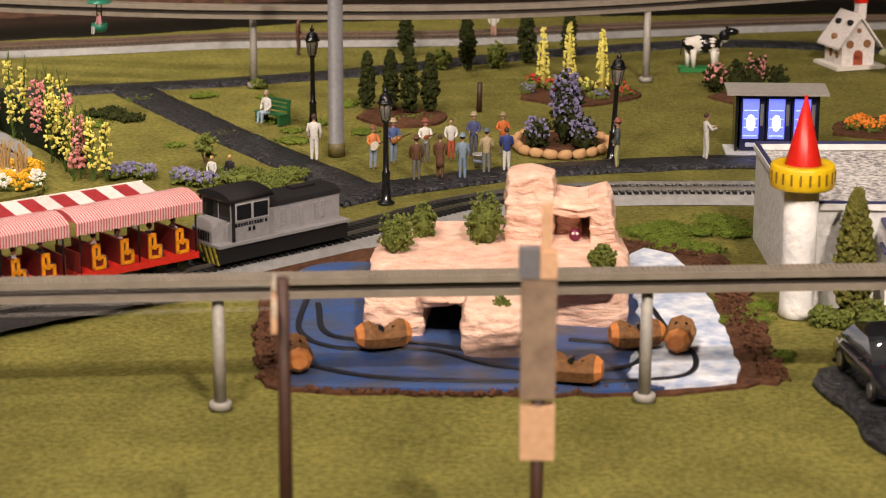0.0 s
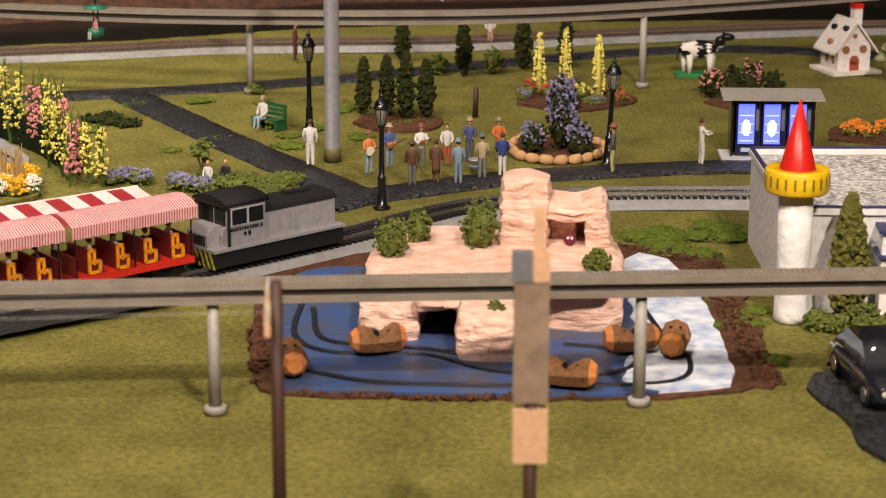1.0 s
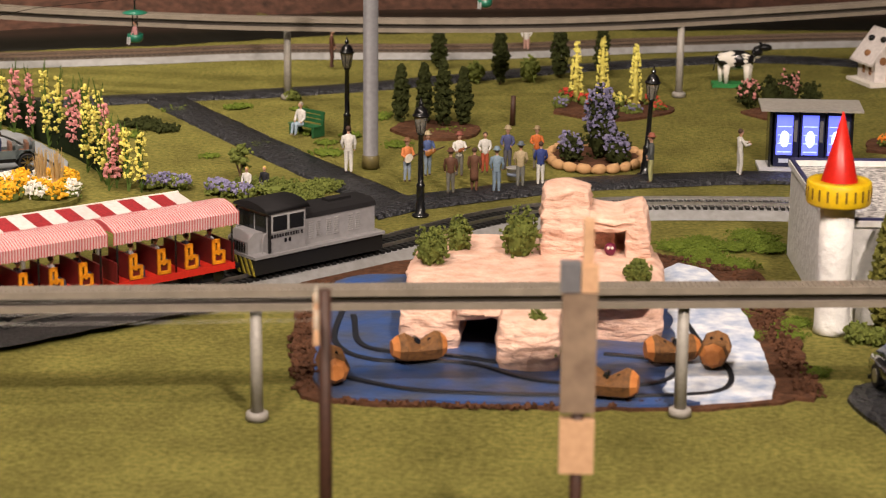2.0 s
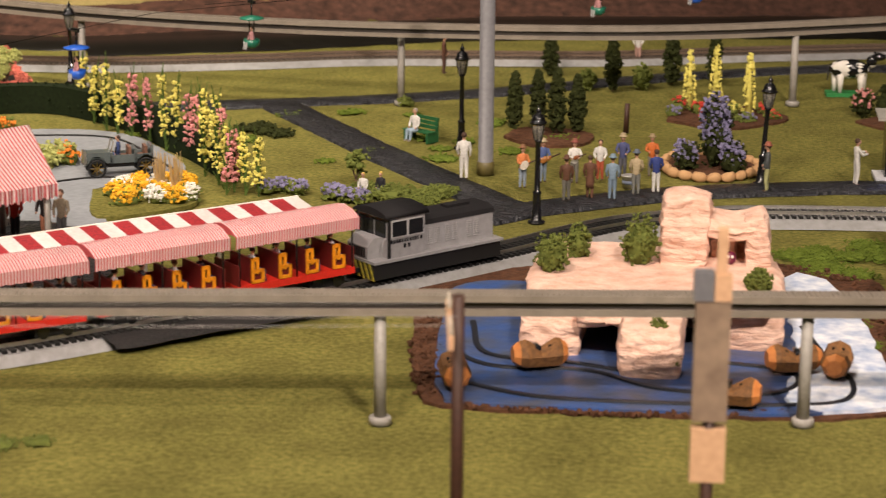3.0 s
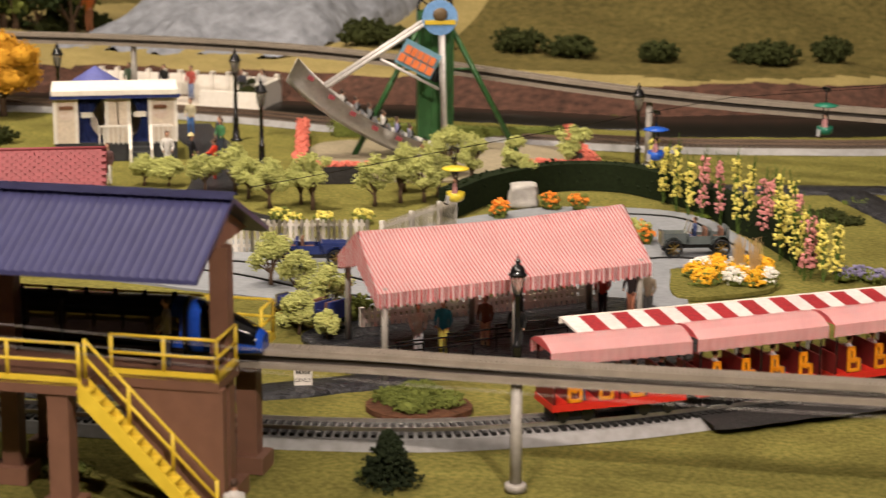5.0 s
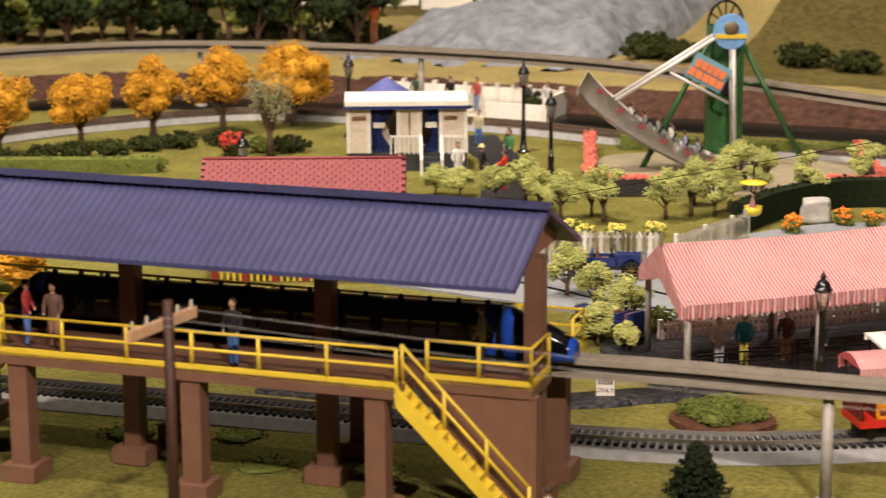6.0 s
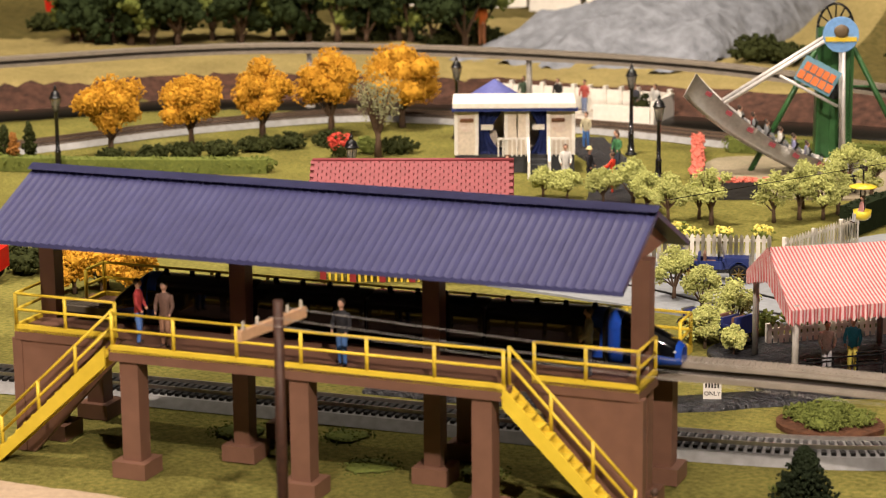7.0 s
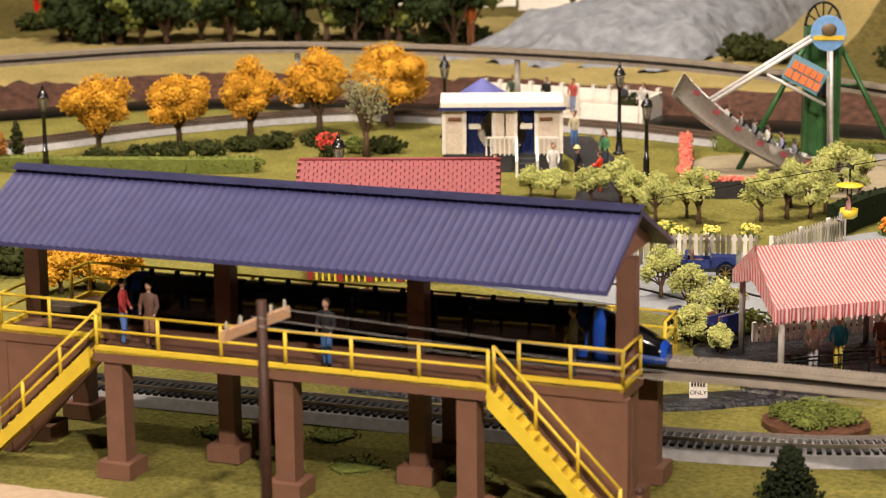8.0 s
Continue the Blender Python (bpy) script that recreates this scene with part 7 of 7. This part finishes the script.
for i in range(26):
    x = -1720 + 19 * i + random.uniform(-8, 8)
    y = 1800 + 0.42 * (x + 1720) + random.uniform(-10, 60)
    tree(x, y, random.uniform(80, 130), random.uniform(60, 90), DARKLEAF if i % 4 else OLIVE, "dark green woodland tree on the far hill", 420, 4.5, 0.14, on_ground(x, y))
for x, y in ((-1460, 1960), (-1380, 1990), (-1290, 2010), (-1690, 1880), (-1830, 1900), (-1250, 2040), (-880, 2010), (-850, 2015), (-800, 2020), (-540, 2040), (-430, 2060), (-410, 2050), (-350, 2070), (-250, 2080), (-180, 2090), (-640, 2030), (-700, 2030)):
    bush(x, y, random.uniform(20, 32), random.uniform(40, 70), CONIFER, "dark green shrub on the far hillside", 260, 3.6, on_ground(x, y))
RG = mat("grey_cliff", (0.25, 0.265, 0.30), 0.85, other=(0.10, 0.105, 0.12), grain=16, mix=0.6, bump=16, bump_size=34, patch=0.35, stretch=1.0)
bm = bmesh.new()
gx = []
for j in range(40):
    r = []
    for i in range(60):
        x, y = -1235 + 290 * i / 59, 1885 + 560 * j / 39
        k = math.sin(math.pi * i / 59) ** 0.5 * min(1, j / 9)
        r.append(bm.verts.new((x + 0.1 * (y - 1860), y, hill(x, y) - 6 + k * (18 + 0.17 * (y - 1860)) + 16 * noise.noise(Vector((x * 0.026, y * 0.012, 3))) + 11 * abs(noise.noise(Vector((x, y * 0.6, 0)) * 0.035)) + 5 * noise.noise(Vector((x, y, 0)) * 0.08))))
    gx.append(r)
for a, b in zip(gx, gx[1:]):
    for i in range(59):
        bm.faces.new((a[i], a[i + 1], b[i + 1], b[i])).smooth = True
tagged(part("rock_slope", bm, RG), "grey plaster rock slope on the far hill", "rock slope")
boat = thing("red_boat", -1800, 1960, on_ground(-1800, 1960), 12, "red and white model boat on a stand", "boat")
bm = bmesh.new()
rows = []
for i in range(13):
    t = -1 + i / 6
    w = 16 * (1 - abs(t) ** 2.5) + 1
    rows.append([bm.verts.new(p) for p in ((70 * t, -w, 40), (68 * t, -w * 0.7, 18), (68 * t, w * 0.7, 18), (70 * t, w, 40))])
for a, b in zip(rows, rows[1:]):
    for k in range(4):
        bm.faces.new((a[k], a[(k + 1) % 4], b[(k + 1) % 4], b[k]))
part("hull", bm, RED, boat)
bm = bmesh.new()
box(bm, -40, 20, -9, 9, 40.5, 58)
part("cabin", bm, WHITE, boat)
for x in (-30, 30):
    bm = bmesh.new()
    box(bm, x - 6, x + 6, -12, 12, 0, 19)
    part("stand", bm, WOODDARK, boat)
figure("figurine", -1234, 2000, on_ground(-1234, 2000), 250, (0.62, 0.16, 0.03), (0.3, 0.12, 0.05), h=60, label="orange painted plastic figure on the far hill")
for i in range(9):
    x, y = -1500 + 90 * i, 2330 + random.uniform(-30, 60)
    hs = thing("distant_house", x, y, on_ground(x, y), random.uniform(0, 40), "plain white model house on the far hill", "house", "distant houses")
    bm = bmesh.new()
    box(bm, -36, 36, -26, 26, 0, 60)
    part("wall", bm, WHITE, hs)
    bm = bmesh.new()
    v = [bm.verts.new(p) for p in ((-40, -30, 58), (40, -30, 58), (40, 30, 58), (-40, 30, 58), (-40, 0, 84), (40, 0, 84))]
    for f in ((0, 1, 5, 4), (2, 3, 4, 5), (0, 4, 3), (1, 2, 5), (0, 3, 2, 1)):
        bm.faces.new([v[k] for k in f])
    part("roof", bm, STEELGREY, hs)


# ---- sky ride ----
CABLE = [((180, 1760, 104), (-306, 1348, 100)), ((-306, 1348, 100), (-530, 927, 92)), ((190, 1720, 108), (-270, 1372, 104))]
for a, b in CABLE:
    bm = bmesh.new()
    rod(bm, a, b, 0.3, n=4)
    tagged(part("cable", bm, BLACK), "thin black sky ride cable", "cable", "sky ride cables")


def chair(t, which, colour, label):
    a, b = Vector(CABLE[which][0]), Vector(CABLE[which][1])
    p = a.lerp(b, t)
    ob = thing("sky_ride_chair", p.x, p.y, p.z, 40, label, "chairlift chair", "sky ride chairs")
    P = mat("chair_" + "_".join(str(c) for c in colour), colour, 0.3, coat=0.3)
    bm = bmesh.new()
    box(bm, -1, 1, -5, 5, -2, 0.8)
    part("grip", bm, BLACK, ob)
    bm = bmesh.new()
    rod(bm, (0, 0, -1), (0, 0, -13), 0.7, n=6)
    for s in (-1, 1):
        rod(bm, (0, s * 4, -14), (0, s * 4, -30), 0.5, n=5)
    part("hanger", bm, BLACK, ob)
    bm = bmesh.new()
    lathe(bm, [(10, -14.5), (9.6, -13.6), (4, -12.2), (0.5, -11.8)], 16, squash=1.0)
    part("sunshade", bm, P, ob)
    bm = bmesh.new()
    lathe(bm, [(3.5, -38), (6, -36), (6.6, -31), (5.8, -31), (5.2, -35)], 12)
    part("tub", bm, P, ob)
    figure("figurine", p.x, p.y, p.z - 40, 220, (0.6, 0.3, 0.3), (0.5, 0.5, 0.5), h=26, seated=True, label="painted plastic rider figure in the chair")


BLU, GRN, YEL = (0.02, 0.10, 0.5), (0.02, 0.16, 0.10), (0.75, 0.6, 0.05)
chair(0.18, 1, BLU, "blue sky ride chair with round sunshade")
chair(0.62, 1, YEL, "yellow sky ride chair with round sunshade")
chair(0.93, 2, GRN, "green sky ride chair with round sunshade")
chair(0.35, 2, GRN, "green sky ride chair with round sunshade")
chair(0.14, 0, BLU, "blue sky ride chair with round sunshade")

# ---- board edge and hall ----
slab("board_edge", [(-1300, 470), (-900, 468), (-724, 484), (-655, 492), (-600, 486), (-560, 460), (-540, 380), (-1300, 380)], 1.2, mat("tan_board", (0.50, 0.38, 0.26), 0.7), "bare tan edge of the layout board", rag=2)
HALLW = mat("hall_wall", (0.32, 0.28, 0.24), 0.9, grain=200)
for nm, q in (("wall_north", (-5000, 5000, 4500, 4600, -900, 2700)), ("wall_south", (-5000, 5000, -4100, -4000, -900, 2700)), ("wall_west", (-5100, -5000, -4000, 4500, -900, 2700)), ("wall_east", (5000, 5100, -4000, 4500, -900, 2700)), ("ceiling", (-5000, 5000, -4000, 4500, 2700, 2800)), ("floor", (-5000, 5000, -4000, 4500, -1000, -900))):
    bm = bmesh.new()
    box(bm, *q)
    tagged(part(nm, bm, HALLW), "plain dim exhibition hall " + nm.split("_")[0], kind="structure")

bm = bmesh.new()
for q in ((-3400, 1800, 372, 380, -880, -1), (-3408, -3400, 372, 4200, -880, -1), (1800, 1808, 372, 4200, -880, -1)):
    box(bm, *q)
tagged(part("table_skirt", bm, mat("black_cloth", (0.02, 0.02, 0.022), 0.9)), "black cloth skirt round the layout table", kind="structure")
for x, y, w in ((-210, 650, 26), (-190, 656, 18), (-345, 668, 16), (-560, 600, 40), (-600, 640, 34), (-500, 620, 36), (-660, 620, 40)):
    bush(x, y, 1.6, w, OLIVE, "flat mossy green patch in the turf", 160, 0.9)
for i in range(20):
    bush(random.uniform(-330, 60), random.uniform(1230, 1480), 2.2, random.uniform(16, 34), TUFT, "flat mossy green patch in the turf", 50, 1.4)
